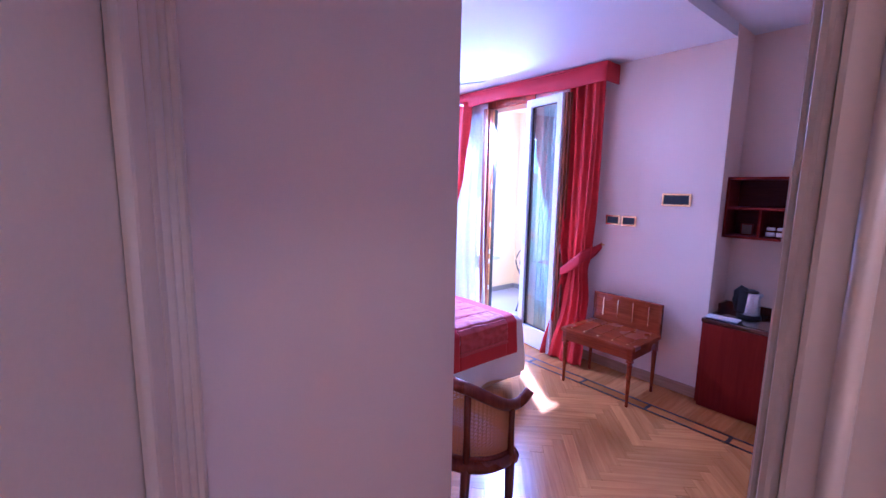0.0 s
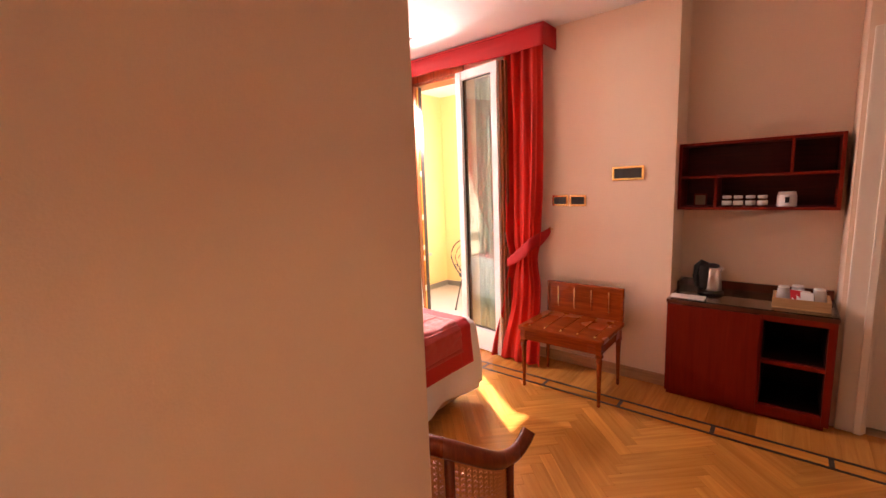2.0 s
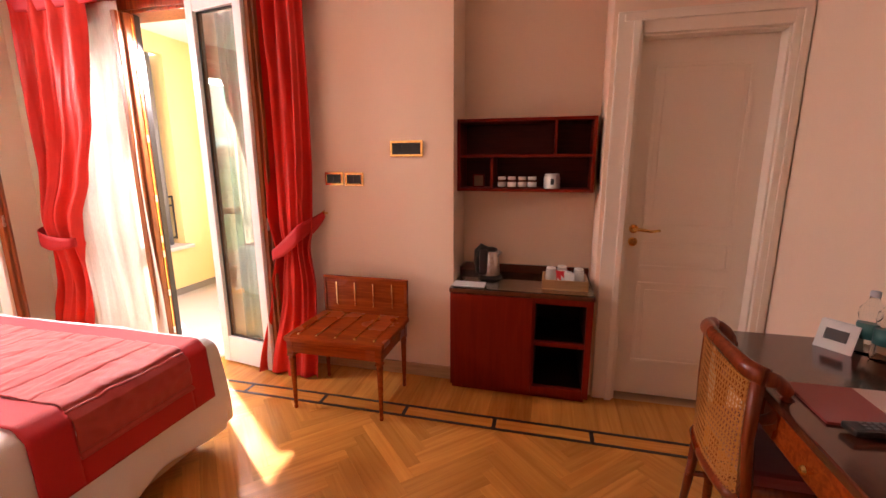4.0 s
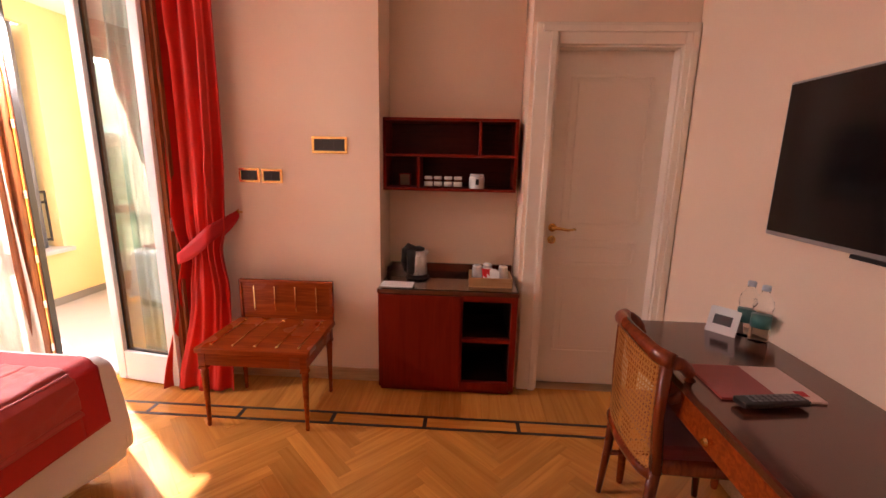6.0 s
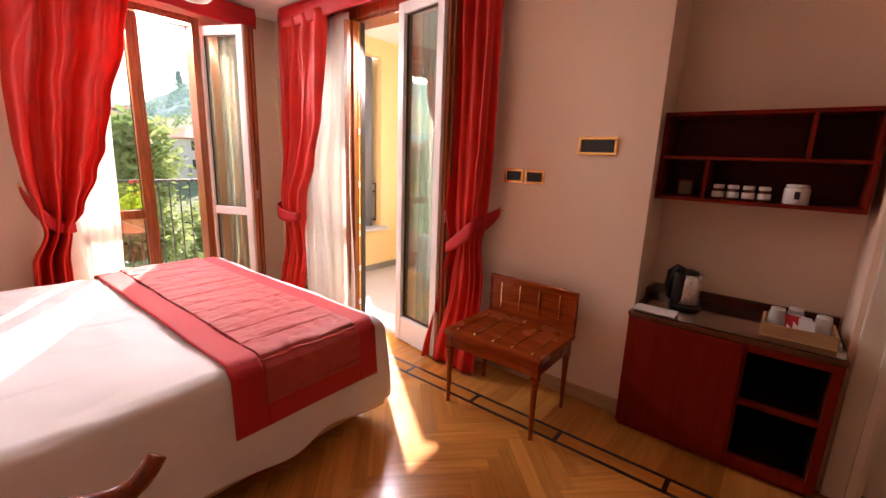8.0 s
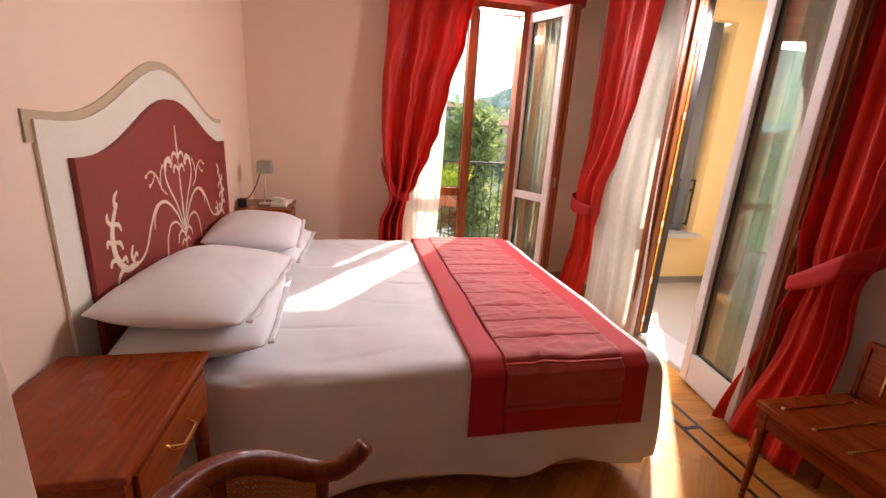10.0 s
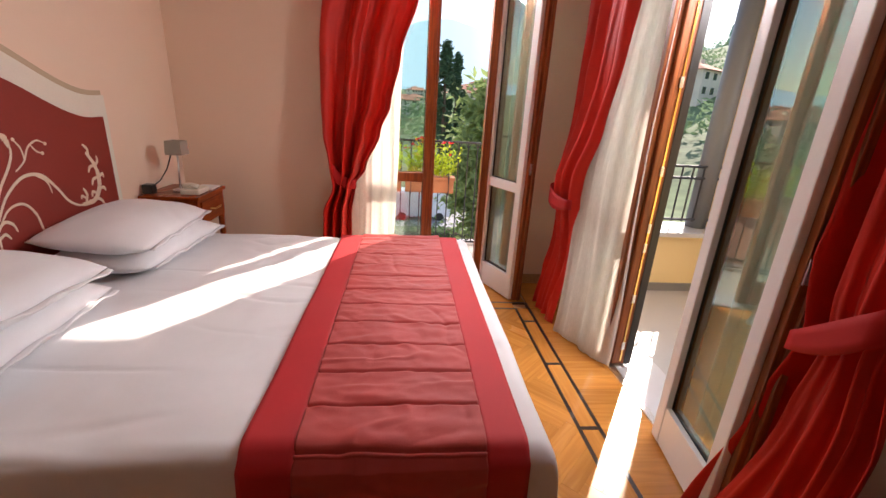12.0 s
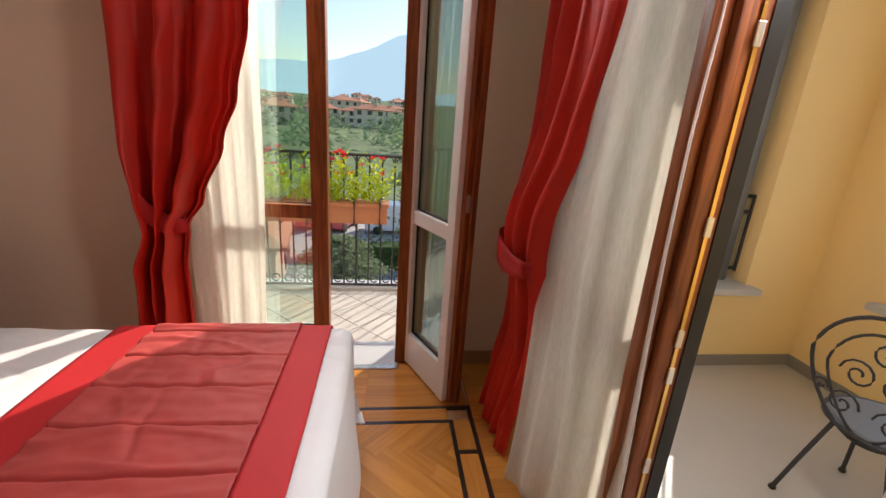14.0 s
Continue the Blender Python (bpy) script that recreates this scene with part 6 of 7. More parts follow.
def flower_box(x0, x1, seed):
    rng = random.Random(seed)
    fb = thing("flower_box", "terracotta flower box with red flowers on the railing", "flower box", ((x0 + x1) / 2, 6.44, 0.50), "flower boxes")
    part("trough", boxed(x0, x1, 6.36, 6.52, 0.50, 0.655, 0.015), M_TERRA, fb, "terracotta trough")
    part("rim", boxed(x0 - 0.012, x1 + 0.012, 6.345, 6.53, 0.64, 0.675, 0.006), M_TERRA, fb)
    for x in (x0 + 0.06, (x0 + x1) / 2, x1 - 0.06):
        part("bracket", tube(bmesh.new(), [(x, 6.56, 0.69), (x, 6.335, 0.69), (x, 6.335, 0.49), (x, 6.56, 0.49)], 0.008, 6), M_IRON, fb)
    bm, blooms = bmesh.new(), []
    # upright shoots with lance-shaped leaves, a bloom on every second one
    for k in range(int((x1 - x0) * 78)):
        bx, by = rng.uniform(x0 + 0.02, x1 - 0.02), rng.uniform(6.38, 6.50)
        ht = rng.uniform(0.16, 0.40)
        lean = Vector((rng.gauss(0, 0.10), rng.gauss(0, 0.13), 0))
        for j in range(13):
            f = (j + rng.random()) / 13
            p = Vector((bx, by, 0.66)) + lean * f + Vector((0, 0, ht * f))
            m = Matrix.Translation(p) @ Euler((rng.uniform(0.35, 1.1), 0, rng.uniform(0, 6.3))).to_matrix().to_4x4()
            ln, wd = rng.uniform(0.055, 0.095) * (1.1 - 0.45 * f), rng.uniform(0.010, 0.016)
            v = [bm.verts.new(m @ Vector(q)) for q in ((0, 0, 0), (wd, ln * 0.45, 0.006), (0, ln, -0.008), (-wd, ln * 0.45, 0.006))]
            bm.faces.new(v)
        if k % 3 == 0:
            blooms.append(Vector((bx, by, 0.66 + ht + 0.015)) + lean)
    tagged(part("foliage", bm, M_LEAF, fb, "fresh yellow-green leaves"), kind="stuff")
    for c in blooms:
        bm = bmesh.new()
        for k in range(6):
            m = Matrix.Translation(c) @ Euler((rng.uniform(0.1, 0.8), 0, k * 1.05 + rng.uniform(-0.3, 0.3))).to_matrix().to_4x4()
            ln, wd = rng.uniform(0.030, 0.048), rng.uniform(0.012, 0.018)
            v = [bm.verts.new(m @ Vector(q)) for q in ((0, 0, 0), (wd, ln * 0.6, 0.008), (0, ln, 0), (-wd, ln * 0.6, 0.008))]
            bm.faces.new(v)
        part("blossom", bm, M_PETAL, fb, "red blossom")
    return fb


flower_box(1.93, 2.46, 3)
flower_box(2.505, 3.03, 5)

# ---- outside: garden, town, hills ----
M_GRASS = paint("valley_green", (0.14, 0.19, 0.08), 0.9, 0.5, 0.06, 0.5, 0.0)
M_ROAD = paint("pale_forecourt", (0.42, 0.41, 0.42), 0.85, 0.08, 0.3, 8, 0.05)
M_HEDGE = paint("hedge_leaves", (0.06, 0.12, 0.03), 0.8, 0.4, 1.5, 9, 0.0, through_light=0.35)
M_OLIVE = paint("olive_leaves", (0.26, 0.31, 0.17), 0.7, 0.3, 2, 9, 0.0, through_light=0.35)
M_WOODS = paint("wood_leaves", (0.22, 0.31, 0.17), 0.8, 0.4, 0.4, 5, 0.0, through_light=0.4)
M_CONIFER = paint("conifer_leaves", (0.33, 0.42, 0.16), 0.7, 0.35, 2, 9, 0.0, through_light=0.45)
M_CYPRESS = paint("cypress_leaves", (0.05, 0.11, 0.05), 0.8, 0.3, 1, 9, 0.0)
M_BARK = paint("bark", (0.10, 0.07, 0.045), 0.9, 0.2, 8, 60, 0.3)
M_ROOF = paint("clay_roof_tiles", (0.48, 0.20, 0.12), 0.85, 0.2, 1.0, 12, 0.2, random_hue=0.15)
M_HOUSE = paint("house_render", (0.76, 0.66, 0.56), 0.85, 0.08, 0.6, 8, 0.05, random_hue=0.12)
M_PINK = paint("pink_house_render", (0.62, 0.36, 0.29), 0.85, 0.06, 0.6, 8, 0.05)
M_WINDOW = plain("dark_window", (0.05, 0.06, 0.07), 0.2)
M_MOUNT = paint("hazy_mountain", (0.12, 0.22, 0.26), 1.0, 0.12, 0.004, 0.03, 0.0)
# blue emission puts the distant haze into the mountain's own material
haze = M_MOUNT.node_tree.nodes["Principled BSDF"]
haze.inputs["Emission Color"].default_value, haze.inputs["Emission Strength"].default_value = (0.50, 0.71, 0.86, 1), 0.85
M_HILL = paint("wooded_hill_hazed", (0.13, 0.23, 0.17), 1.0, 0.45, 0.03, 0.25, 0.0)
M_HILLWOOD = paint("hill_wood_leaves_hazed", (0.14, 0.26, 0.17), 0.8, 0.45, 0.15, 2, 0.0, through_light=0.4)
# faint blue glow added to both hill materials in place of aerial haze
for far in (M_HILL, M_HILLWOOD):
    hill_haze = far.node_tree.nodes["Principled BSDF"]
    hill_haze.inputs["Emission Color"].default_value, hill_haze.inputs["Emission Strength"].default_value = (0.42, 0.66, 0.78, 1), 0.16


def ground_height(x, y):
    """The valley: a forecourt below the house, then slopes that climb to the north and east."""
    d = math.hypot(x - 3, y - 5)
    z = -7.0
    if d > 45:
        east = max(0.0, min(1.0, (math.atan2(x - 3, y - 5) - 0.05) / 0.6))
        k = d - 45
        z += k * 0.045 + east * (k * 0.18 if k < 170 else 170 * 0.18)
        z += 2.5 * noise.noise((x * 0.02, y * 0.02, 0)) * min(1, k / 30)
    return z


def terrain(u, v):
    a = radians(-75 + 170 * u)
    r = 6.0 + 640 * v ** 2.2
    x, y = 3 + r * math.sin(a), 5 + r * math.cos(a)
    return x, y, ground_height(x, y)


tagged(part("ground", sheet(bmesh.new(), 110, 90, terrain), M_GRASS, None, "", True), "green valley ground rising to hills", "ground", "", "structure")
bm = bmesh.new()
sheet(bm, 10, 10, lambda u, v: (-14 + 34 * u, 13 + 26 * v, -6.96))
setting("road", bm, M_ROAD, "pale grey forecourt below the terrace", "road")


def mountain(u, v):
    a = radians(-80 + 170 * u)
    deg = math.degrees(a)
    ridge = 62 + 138 * math.exp(-((deg - 5) / (12 if deg < 5 else 9)) ** 2) + 34 * math.exp(-((deg + 15) / 7) ** 2) + 9 * noise.noise((u * 14, 0.2, 3)) + 5 * noise.noise((u * 60, 0.7, 5)) + 2.5 * noise.noise((u * 190, 0.3, 1)) + 40 * math.exp(-((deg - 60) / 22) ** 2)
    r = 900 + 260 * v
    return 3 + r * math.sin(a), 5 + r * math.cos(a), -20 + (ridge + 20) * v


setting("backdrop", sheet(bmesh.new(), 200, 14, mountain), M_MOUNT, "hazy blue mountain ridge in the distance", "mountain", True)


def near_hill(u, v):
    a = radians(6 + 88 * u)
    r = 150 + 120 * v
    top = 26 + 12 * math.sin(math.pi * min(1, u * 1.2)) + 4 * noise.noise((u * 12, 0, 8)) + 1.5 * noise.noise((u * 50, 0, 2))
    return 3 + r * math.sin(a), 5 + r * math.cos(a), -8 + (top + 8) * min(1, u * 6) ** 0.7 * v ** 0.8 + 2.2 * noise.noise((u * 30, v * 9, 1)) + 1.2 * noise.noise((u * 90, v * 30, 1))


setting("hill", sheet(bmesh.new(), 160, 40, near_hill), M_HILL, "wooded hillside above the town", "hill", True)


rng = random.Random(8)
bm = bmesh.new()
for k in range(900):
    u, v = rng.random(), rng.random() ** 0.7
    x, y, z = near_hill(u, v)
    leaf_quads(bm, rng, (x, y, z + 1.2), (3.4, 3.4, 2.6), 26, 0.9)
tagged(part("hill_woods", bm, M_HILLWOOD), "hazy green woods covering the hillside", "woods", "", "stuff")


def tree(name, label, at, height, crown_from, radius, material, seed, leaves=2600, size=0.13, shape="cone"):
    """A tapered trunk with limbs and a crown of many small leaves in clumps."""
    rng = random.Random(seed)
    t = thing(name, label, "tree", at)
    x, y, z = at
    bm = tube(bmesh.new(), [(x, y, z), (x + 0.1, y, z + height * 0.5), (x, y + 0.05, z + height * 0.97)], [height * 0.022, height * 0.014, height * 0.003], 8)
    for k in range(18):
        h = crown_from + (0.95 - crown_from) * k / 18
        a, r = k * 2.4, radius * ((1 - (h - crown_from) / (1 - crown_from)) if shape == "cone" else 0.8) * 0.8
        tube(bm, [(x, y, z + height * h), (x + r * math.cos(a), y + r * math.sin(a), z + height * h + r * 0.35)], [height * 0.006, height * 0.002], 5)
    part("trunk", bm, M_BARK, t)
    bm = bmesh.new()
    clumps = 70
    for k in range(clumps):
        h = crown_from + (1 - crown_from) * ((k + 0.5) / clumps) ** 0.9
        f = (h - crown_from) / (1 - crown_from)
        wide = radius * ((1 - f) ** 0.8 if shape == "cone" else (0.9 if shape == "column" and f < 0.75 else 3.4 * (1 - f)) if shape == "column" else math.sin(math.pi * (0.12 + 0.85 * f)))
        a, r = rng.uniform(0, 6.28), wide * rng.uniform(0.25, 1.0)
        leaf_quads(bm, rng, (x + r * math.cos(a), y + r * math.sin(a), z + height * h), (radius * 0.28, radius * 0.28, height * 0.03), leaves // clumps, size)
    tagged(part("crown", bm, material, t), kind="stuff")
    return t


tree("conifer", "young light green conifer beyond the terrace", (4.15, 10.6, -6.9), 8.7, 0.3, 1.7, M_CONIFER, 1, 9000, 0.12)
tree("conifer", "bushy green tree beyond the terrace", (6.0, 11.6, -6.9), 7.0, 0.3, 2.0, M_CONIFER, 2, 8000, 0.13, "round")
tree("cypress", "dark green cypress tree in the valley", (5.3, 36.0, -7.0), 12.6, 0.05, 1.25, M_CYPRESS, 3, 6000, 0.22, "column")
tree("cypress", "dark green cypress tree in the valley", (6.4, 37.5, -7.0), 12.0, 0.05, 0.85, M_CYPRESS, 4, 6000, 0.22, "column")
tree("olive_tree", "grey-green olive bush beside the forecourt", (0.9, 22.0, -7.0), 2.8, 0.1, 2.1, M_OLIVE, 5, 7000, 0.12, "round")
hed = thing("hedge", "clipped dark green hedge along the forecourt", "hedge", (6.8, 26, -7))
bm = bmesh.new()
rng = random.Random(11)
for k in range(60):
    leaf_quads(bm, rng, (1.4 + 0.18 * k, 26.0, -6.1), (0.25, 1.2, 0.9), 120, 0.10)
tagged(part("leaves", bm, M_HEDGE, hed), kind="stuff")
part("core", boxed(1.4, 12.2, 25.4, 26.6, -7, -5.6, 0.15), M_HEDGE, hed)
bm = bmesh.new()
for k in range(1100):
    a, r = radians(rng.uniform(-45, 80)), rng.uniform(60, 420)
    x, y = 3 + r * math.sin(a), 5 + r * math.cos(a)
    leaf_quads(bm, rng, (x, y, ground_height(x, y) + rng.uniform(0.8, 3.0)), (3.2, 3.2, 2.6), 34, 0.8)
tagged(part("far_trees", bm, M_WOODS), "green woods scattered over the valley", "woods", "", "stuff")


def house(label, at, w, d, h, turn, wall_mat, seed, floors=2):
    """A house with a hipped tile roof, eaves and rows of windows on its four sides."""
    hs = thing("house", label, "house", group="houses of the town")
    part("wall", boxed(-w / 2, w / 2, -d / 2, d / 2, -3, h, 0.03), wall_mat, hs)
    bm = bmesh.new()
    e, rise = 0.5, min(w, d) * 0.22
    rx = max(0.2, w / 2 - d / 2 * 0.8)
    lo = [bm.verts.new(p) for p in ((-w / 2 - e, -d / 2 - e, h), (w / 2 + e, -d / 2 - e, h), (w / 2 + e, d / 2 + e, h), (-w / 2 - e, d / 2 + e, h))]
    under = [bm.verts.new((v.co.x, v.co.y, h - 0.15)) for v in lo]
    r0, r1 = bm.verts.new((-rx, 0, h + rise)), bm.verts.new((rx, 0, h + rise))
    bm.faces.new((lo[0], lo[1], r1, r0)), bm.faces.new((lo[2], lo[3], r0, r1)), bm.faces.new((lo[1], lo[2], r1)), bm.faces.new((lo[3], lo[0], r0)), bm.faces.new(under[::-1])
    for i in range(4):
        bm.faces.new((under[i], under[(i + 1) % 4], lo[(i + 1) % 4], lo[i]))
    part("roof", bm, M_ROOF, hs, "red clay tile roof")
    part("chimney", boxed(w * 0.15, w * 0.15 + 0.6, -0.3, 0.3, h + rise * 0.4, h + rise + 0.7, 0.03), wall_mat, hs)
    for fl in range(floors):
        z = h * (fl + 0.42) / floors
        n = max(2, int(w / 2.6))
        for k in range(n):
            x = -w / 2 + w * (k + 0.5) / n
            part("window", boxed(x - 0.45, x + 0.45, -d / 2 - 0.03, -d / 2 + 0.05, z - 0.2, z + 1.1, 0.01), M_WINDOW, hs)
            for s in (-0.68, 0.46):
                part("shutter", boxed(x + s, x + s + 0.22, -d / 2 - 0.06, -d / 2 - 0.001, z - 0.2, z + 1.1, 0.01), M_HEDGE, hs)
        for s in (-1, 1):
            part("window", boxed(s * w / 2 - 0.03, s * w / 2 + 0.03, -0.45, 0.45, z - 0.2, z + 1.1, 0.01), M_WINDOW, hs)
    x, y = at
    hs.matrix_basis = pose(x, y, ground_height(x, y), 0, 0, turn)
    return hs


def parked_car(name, label, category, at, turn, ln, wd, ht, material, boxy=False):
    """A parked vehicle: lower body, cabin with glazing and four wheels. It runs along its own x."""
    v = thing(name, label, category, group="parked vehicles")
    lower = ht * (0.9 if boxy else 0.52)
    part("body", boxed(-ln / 2, ln / 2, -wd / 2, wd / 2, 0.28, 0.28 + lower, 0.09), material, v)
    if not boxy:
        bm = bmesh.new()
        z0, z1 = 0.25 + lower, 0.25 + ht
        lo = [bm.verts.new((x * ln, y * wd, z0)) for x, y in ((-0.36, -0.46), (0.26, -0.46), (0.26, 0.46), (-0.36, 0.46))]
        hi = [bm.verts.new((x * ln, y * wd, z1)) for x, y in ((-0.26, -0.38), (0.12, -0.38), (0.12, 0.38), (-0.26, 0.38))]
        for i in range(4):
            bm.faces.new((lo[i], lo[(i + 1) % 4], hi[(i + 1) % 4], hi[i]))
        part("windows", bm, M_WINDOW, v, "dark glazing")
        part("roof", boxed(-0.27 * ln, 0.13 * ln, -0.39 * wd, 0.39 * wd, z1 - 0.02, z1 + 0.05, 0.03), material, v)
    for x in (-0.31, 0.31):
        for y in (-1, 1):
            wheel = tube(bmesh.new(), [(x * ln, y * (wd / 2 - 0.20), 0.31), (x * ln, y * (wd / 2 + 0.01), 0.31)], 0.31, 16)
            part("wheel", wheel, M_BLACK, v, "black tyre")
    v.matrix_basis = pose(*at, 0, 0, turn)
    return v


M_CARRED = paint("red_car_paint", (0.62, 0.09, 0.08), 0.25, 0.03, 2, 60, 0.0, coat=0.5)
M_CARWHITE = paint("white_van_paint", (0.82, 0.82, 0.82), 0.3, 0.03, 2, 60, 0.0, coat=0.4)
parked_car("car", "small red car parked on the forecourt", "car", (-0.4, 34.6, -6.96), 75, 3.7, 1.65, 1.4, M_CARRED)
parked_car("car", "small red car parked at the forecourt edge", "car", (-2.9, 35.0, -6.96), 80, 3.8, 1.65, 1.4, M_CARRED)
parked_car("van", "long white van parked behind the hedge", "van", (3.7, 33.8, -6.96), 4, 4.6, 1.9, 2.1, M_CARWHITE, True)

house("pink house with a tiled roof below the terrace", (-5.6, 24.0), 7.0, 8.0, 2.9, 8, M_PINK, 1)
house("violet-pink house with a tiled roof on the slope", (29.5, 72.0), 9.0, 8.0, 5.2, 15, M_HOUSE, 2)
house("pale villa standing among trees up the slope", (62.0, 92.0), 10.0, 8.0, 5.5, 30, M_HOUSE, 3)
for k, (deg, up) in enumerate(((20.5, 9.0), (22.3, 6.5), (36.2, 9.5), (37.4, 10.5), (38.6, 7.5), (28.0, 6.0))):
    x, y, z = near_hill((deg - 6) / 88, 0.97)
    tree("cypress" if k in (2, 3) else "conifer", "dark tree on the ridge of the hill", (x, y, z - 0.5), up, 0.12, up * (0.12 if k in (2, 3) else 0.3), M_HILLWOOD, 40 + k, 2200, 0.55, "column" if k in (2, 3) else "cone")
rng = random.Random(21)
for k in range(95):
    a, r = radians(rng.uniform(-34, 17)), 135 + 330 * rng.random() ** 1.2
    house("town house with pale walls and a red tiled roof", (3 + r * math.sin(a), 5 + r * math.cos(a)), rng.uniform(7, 11), rng.uniform(6, 8.5), rng.uniform(4, 6), rng.uniform(-35, 35), M_HOUSE, k)

# ---- loggia chair of wrought iron ----
GX, GY, GZ = 0.0, 0.0, 0.0
ic = thing("garden_chair", "dark wrought iron chair with a scrolled balloon back in the loggia", "chair")


def balloon(k, w, z0, z1, narrow):
    """A hoop narrower at the seat than at its middle; k from 0 to 1 round it."""
    t = math.pi * (1.5 - 2 * k)
    h = 0.5 + 0.5 * math.sin(t)
    return GX + w * math.cos(t) * (narrow + (1 - narrow) * min(1.0, h * 1.7)), GY - 0.05 * h, GZ + z0 + (z1 - z0) * h


part("back_hoop", tube(bmesh.new(), [balloon(k / 36, 0.225, 0.40, 0.90, 0.75) for k in range(37)], 0.0075, 8), M_IRON, ic, "", True)
part("inner_hoop", tube(bmesh.new(), [balloon(k / 36, 0.165, 0.42, 0.84, 0.6) for k in range(37)], 0.0055, 8), M_IRON, ic, "", True)
for cx, cz, r, w in ((-0.075, 0.53, 0.055, 1), (0.075, 0.53, 0.055, -1), (-0.06, 0.66, 0.060, -1), (0.06, 0.66, 0.060, 1), (0.0, 0.76, 0.055, 1), (-0.16, 0.56, 0.032, 1), (0.16, 0.56, 0.032, -1)):
    part("scroll", tube(bmesh.new(), [(GX + cx + w * (r - 0.0026 * k) * math.cos(k * 0.5), GY - 0.03, GZ + cz + (r - 0.0026 * k) * math.sin(k * 0.5)) for k in range(20)], 0.0045, 6), M_IRON, ic, "", True)
part("seat_ring", tube(bmesh.new(), [(GX + 0.205 * math.cos(k * math.pi / 14), GY + 0.19 + 0.205 * math.sin(k * math.pi / 14), GZ + 0.425) for k in range(29)], 0.009, 8), M_IRON, ic, "", True)
part("seat", lathe(bmesh.new(), [(0.19, 0.425), (0.195, 0.432), (0.185, 0.438), (0.01, 0.436)], (GX, GY + 0.19, GZ), 28), M_GREY, ic, "grey sheet metal seat")
for x, y, fx, fy in ((-0.09, 0.0, -0.19, -0.02), (0.09, 0.0, 0.19, -0.02), (-0.14, 0.33, -0.18, 0.42), (0.14, 0.33, 0.18, 0.42)):
    part("leg", tube(bmesh.new(), [(GX + x, GY + y, GZ + 0.42), (GX + (x + fx) / 2 * 1.02, GY + (y + fy) / 2, GZ + 0.21), (GX + fx, GY + fy, GZ + 0.012)], 0.009, 8), M_IRON, ic)
    part("foot", lathe(bmesh.new(), [(0.012, 0), (0.016, 0.006), (0.012, 0.018)], (GX + fx, GY + fy, GZ), 10), M_BLACK, ic)

ic.matrix_basis = pose(4.79, 4.07, -0.09, 0, 0, -80)

# ---- parquet: border, inlay and herringbone ----
X_IN, X_A, X_B = 3.345, 3.445, 3.465        # inner line, outer line and its far edge
Y_IN, Y_A, Y_B = 4.615, 4.715, 4.735
for poly in ([(X_IN, SOUTH), (X_IN + 0.02, SOUTH), (X_IN + 0.02, Y_IN + 0.02), (X_IN, Y_IN + 0.02)], [(X_A, SOUTH), (X_B, SOUTH), (X_B, Y_B), (X_A, Y_B)],
             [(WEST, Y_IN), (X_IN, Y_IN), (X_IN, Y_IN + 0.02), (WEST, Y_IN + 0.02)], [(WEST, Y_A), (X_A, Y_A), (X_A, Y_B), (WEST, Y_B)]):
    lay("inlay", floor, poly, poly[0], 0, -0.012, 0.0006, M_INLAY)
CROSS = [0.335, 0.844, 1.353, 1.868, 2.392, 2.915, 3.39, 3.915, 4.43]
ys = [SOUTH] + CROSS + [Y_IN + 0.02]
for y in CROSS:
    poly = [(X_IN + 0.02, y - 0.011), (X_A, y - 0.011), (X_A, y + 0.011), (X_IN + 0.02, y + 0.011)]
    lay("inlay", floor, poly, poly[0], 0, -0.012, 0.0006, M_INLAY)
for a, b in zip(ys, ys[1:]):
    lo, hi = a + (0.011 if a in CROSS else 0), b - (0.011 if b in CROSS else 0)
    poly = [(X_IN + 0.02, lo), (X_A, lo), (X_A, hi), (X_IN + 0.02, hi)]
    lay("plank", floor, poly, (X_IN + 0.05, lo), math.pi / 2, -0.012, 0, M_PLANK)
for k in range(5):
    x = 0.95 + 0.5 * k
    poly = [(x, Y_IN + 0.02), (min(x + 0.5, X_IN), Y_IN + 0.02), (min(x + 0.5, X_IN), Y_A), (x, Y_A)]
    lay("plank", floor, poly, (x, Y_IN + 0.03), 0, -0.012, 0, M_PLANK)
    poly = [(x, Y_B), (x + 0.5, Y_B), (x + 0.5, NORTH), (x, NORTH)]
    lay("plank", floor, poly, (x, Y_B), 0, -0.012, 0, M_PLANK)
y = SOUTH
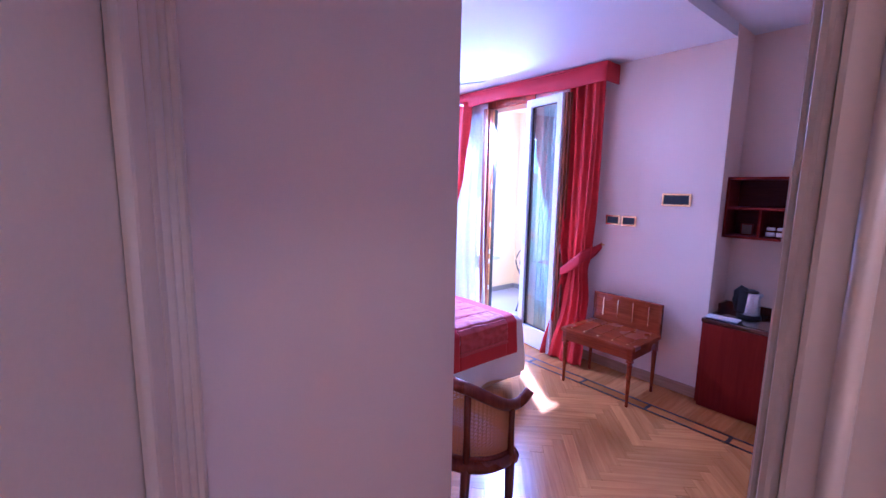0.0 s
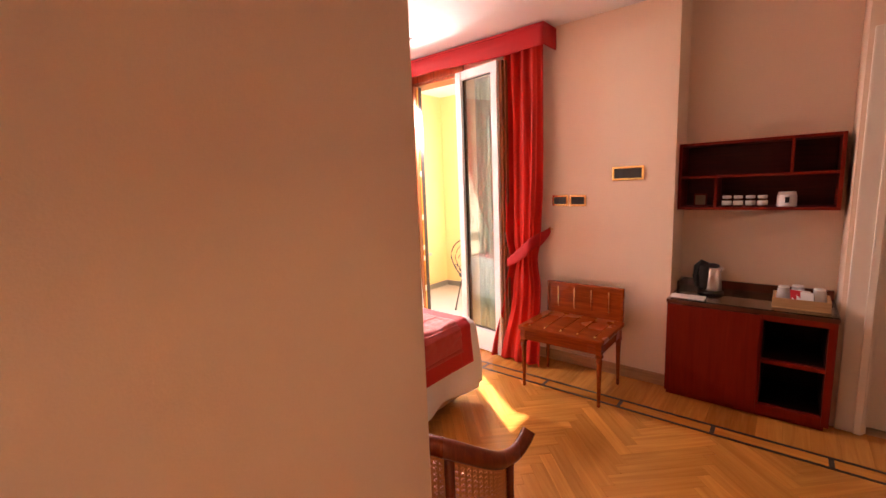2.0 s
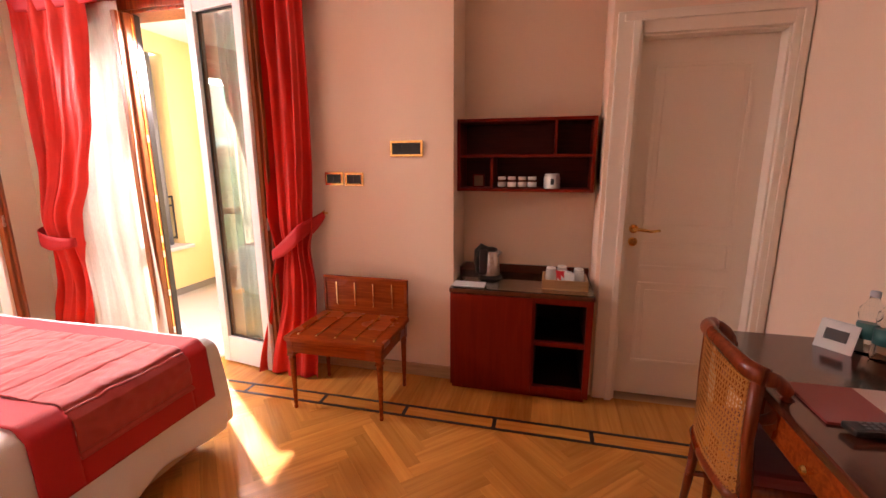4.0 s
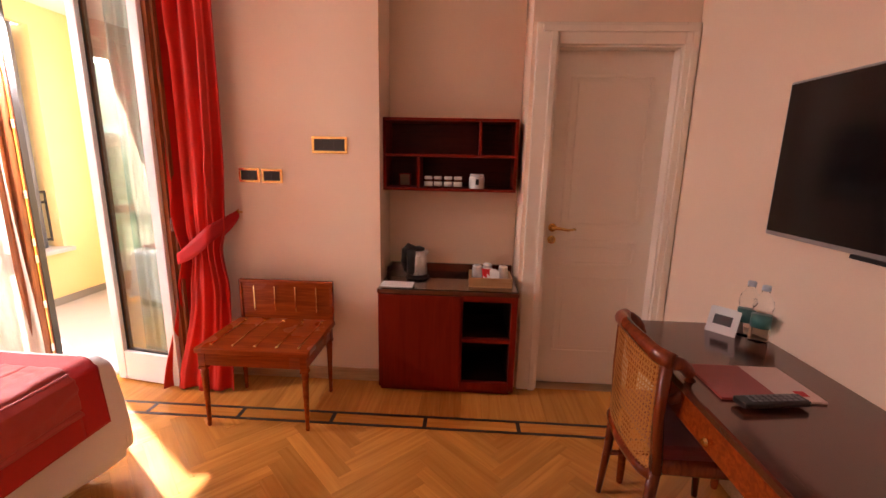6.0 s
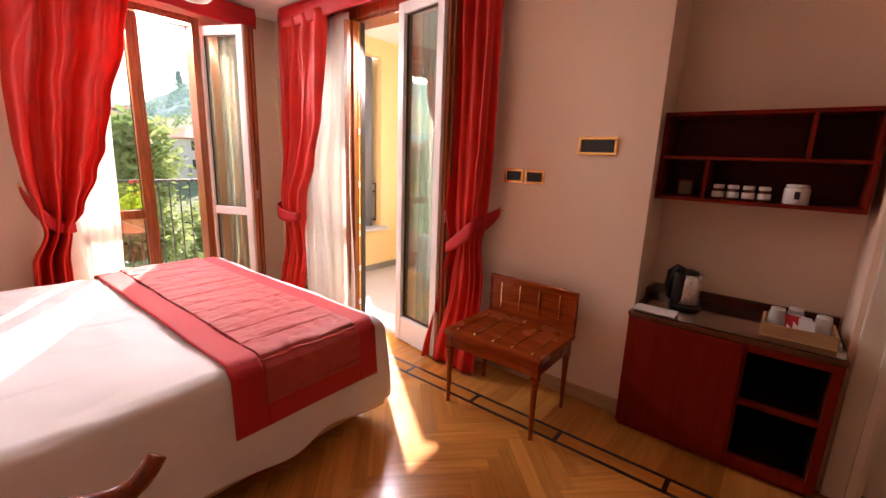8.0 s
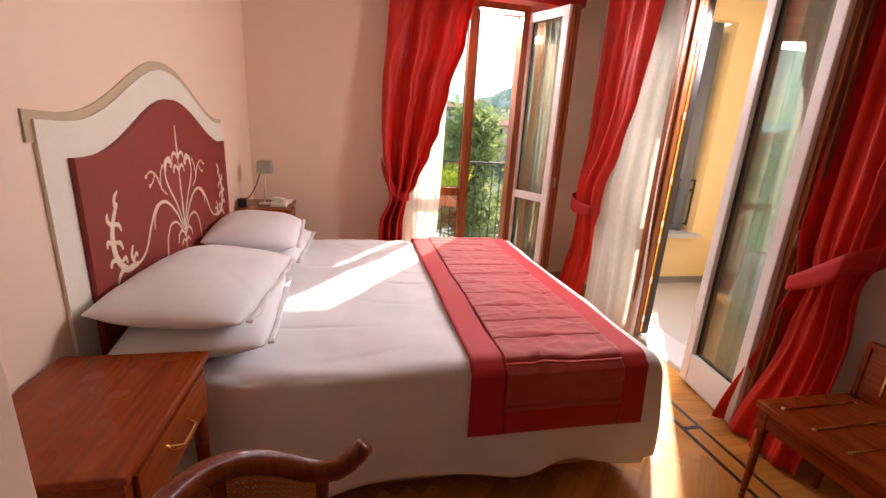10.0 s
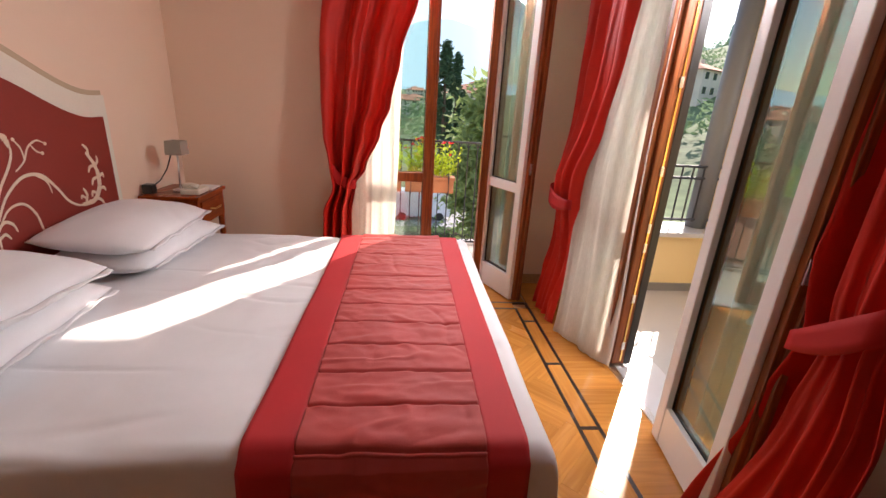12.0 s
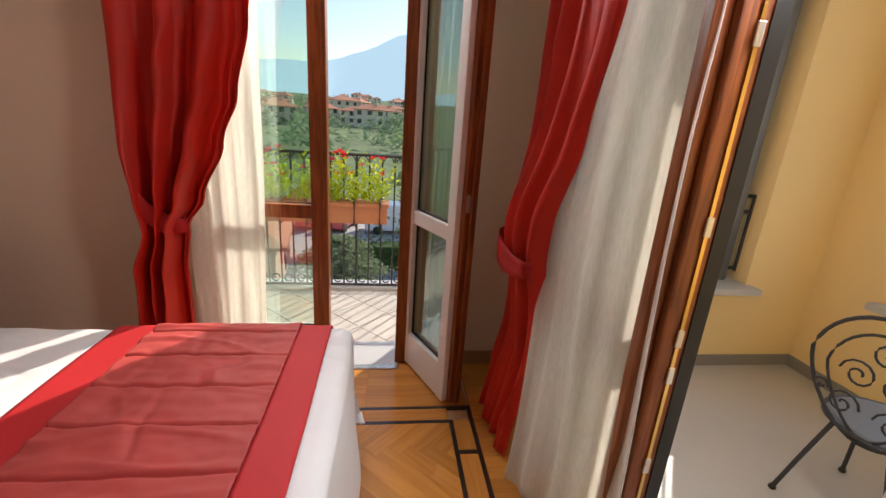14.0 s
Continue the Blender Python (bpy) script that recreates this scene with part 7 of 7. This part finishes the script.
while y < NORTH:
    poly = [(X_B, y), (EAST, y), (EAST, min(y + 0.12, NORTH)), (X_B, min(y + 0.12, NORTH))]
    lay("plank", floor, poly, (X_B, y), 0, -0.012, 0, M_PLANK)
    y += 0.12
PW, PL = 0.070, 0.49
shared = {}
q = 0.7071
for i in range(-70, 60):
    for j in range(-8, 9):
        for kind in (0, 1):
            # herringbone cell in its own frame, turned by 45 degrees
            if kind == 0:
                a0, b0, a1, b1 = i * PW, i * PW, i * PW + PL, i * PW + PW
            else:
                a0, b0, a1, b1 = i * PW + PL, i * PW + PW - PL, i * PW + PL + PW, i * PW + PW
            a0, a1, b0, b1 = a0 + j * PL, a1 + j * PL, b0 - j * PL, b1 - j * PL
            corners = [(2.764 + q * (a + b), 1.704 + q * (a - b)) for a, b in ((a0, b1), (a1, b1), (a1, b0), (a0, b0))]
            poly = clip(corners, -0.25, X_IN, SOUTH, Y_IN)
            if not poly:
                continue
            area = abs(sum(p[0] * r[1] - r[0] * p[1] for p, r in zip(poly, poly[1:] + poly[:1]))) / 2
            if area < 0.0004:
                continue
            turn = math.pi / 4 if kind == 0 else -math.pi / 4
            start = corners[0] if kind == 0 else corners[1]
            whole = area > PW * PL * 0.999
            if whole and kind in shared:
                lay("plank", floor, poly, start, turn, -0.012, 0, M_PLANK, shared[kind])
            else:
                me = lay("plank", floor, poly, start, turn, -0.012, 0, M_PLANK)
                if whole:
                    shared[kind] = me

# terrace paving slabs
for i in range(-14, 30):
    for j in range(-30, 14):
        a0, b0 = i * 0.30, j * 0.30
        corners = [(2.0 + q * (a - b), 5.4 + q * (a + b)) for a, b in ((a0, b0), (a0 + 0.294, b0), (a0 + 0.294, b0 + 0.294), (a0, b0 + 0.294))]
        poly = clip(corners, 1.2, 4.2, NORTH + 0.25, 6.50)
        if len(poly) > 2 and abs(sum(p[0] * r[1] - r[0] * p[1] for p, r in zip(poly, poly[1:] + poly[:1]))) > 0.002:
            lay("slab", terrace, poly, corners[0], math.pi / 4, -0.142, -0.135, M_PAVE)
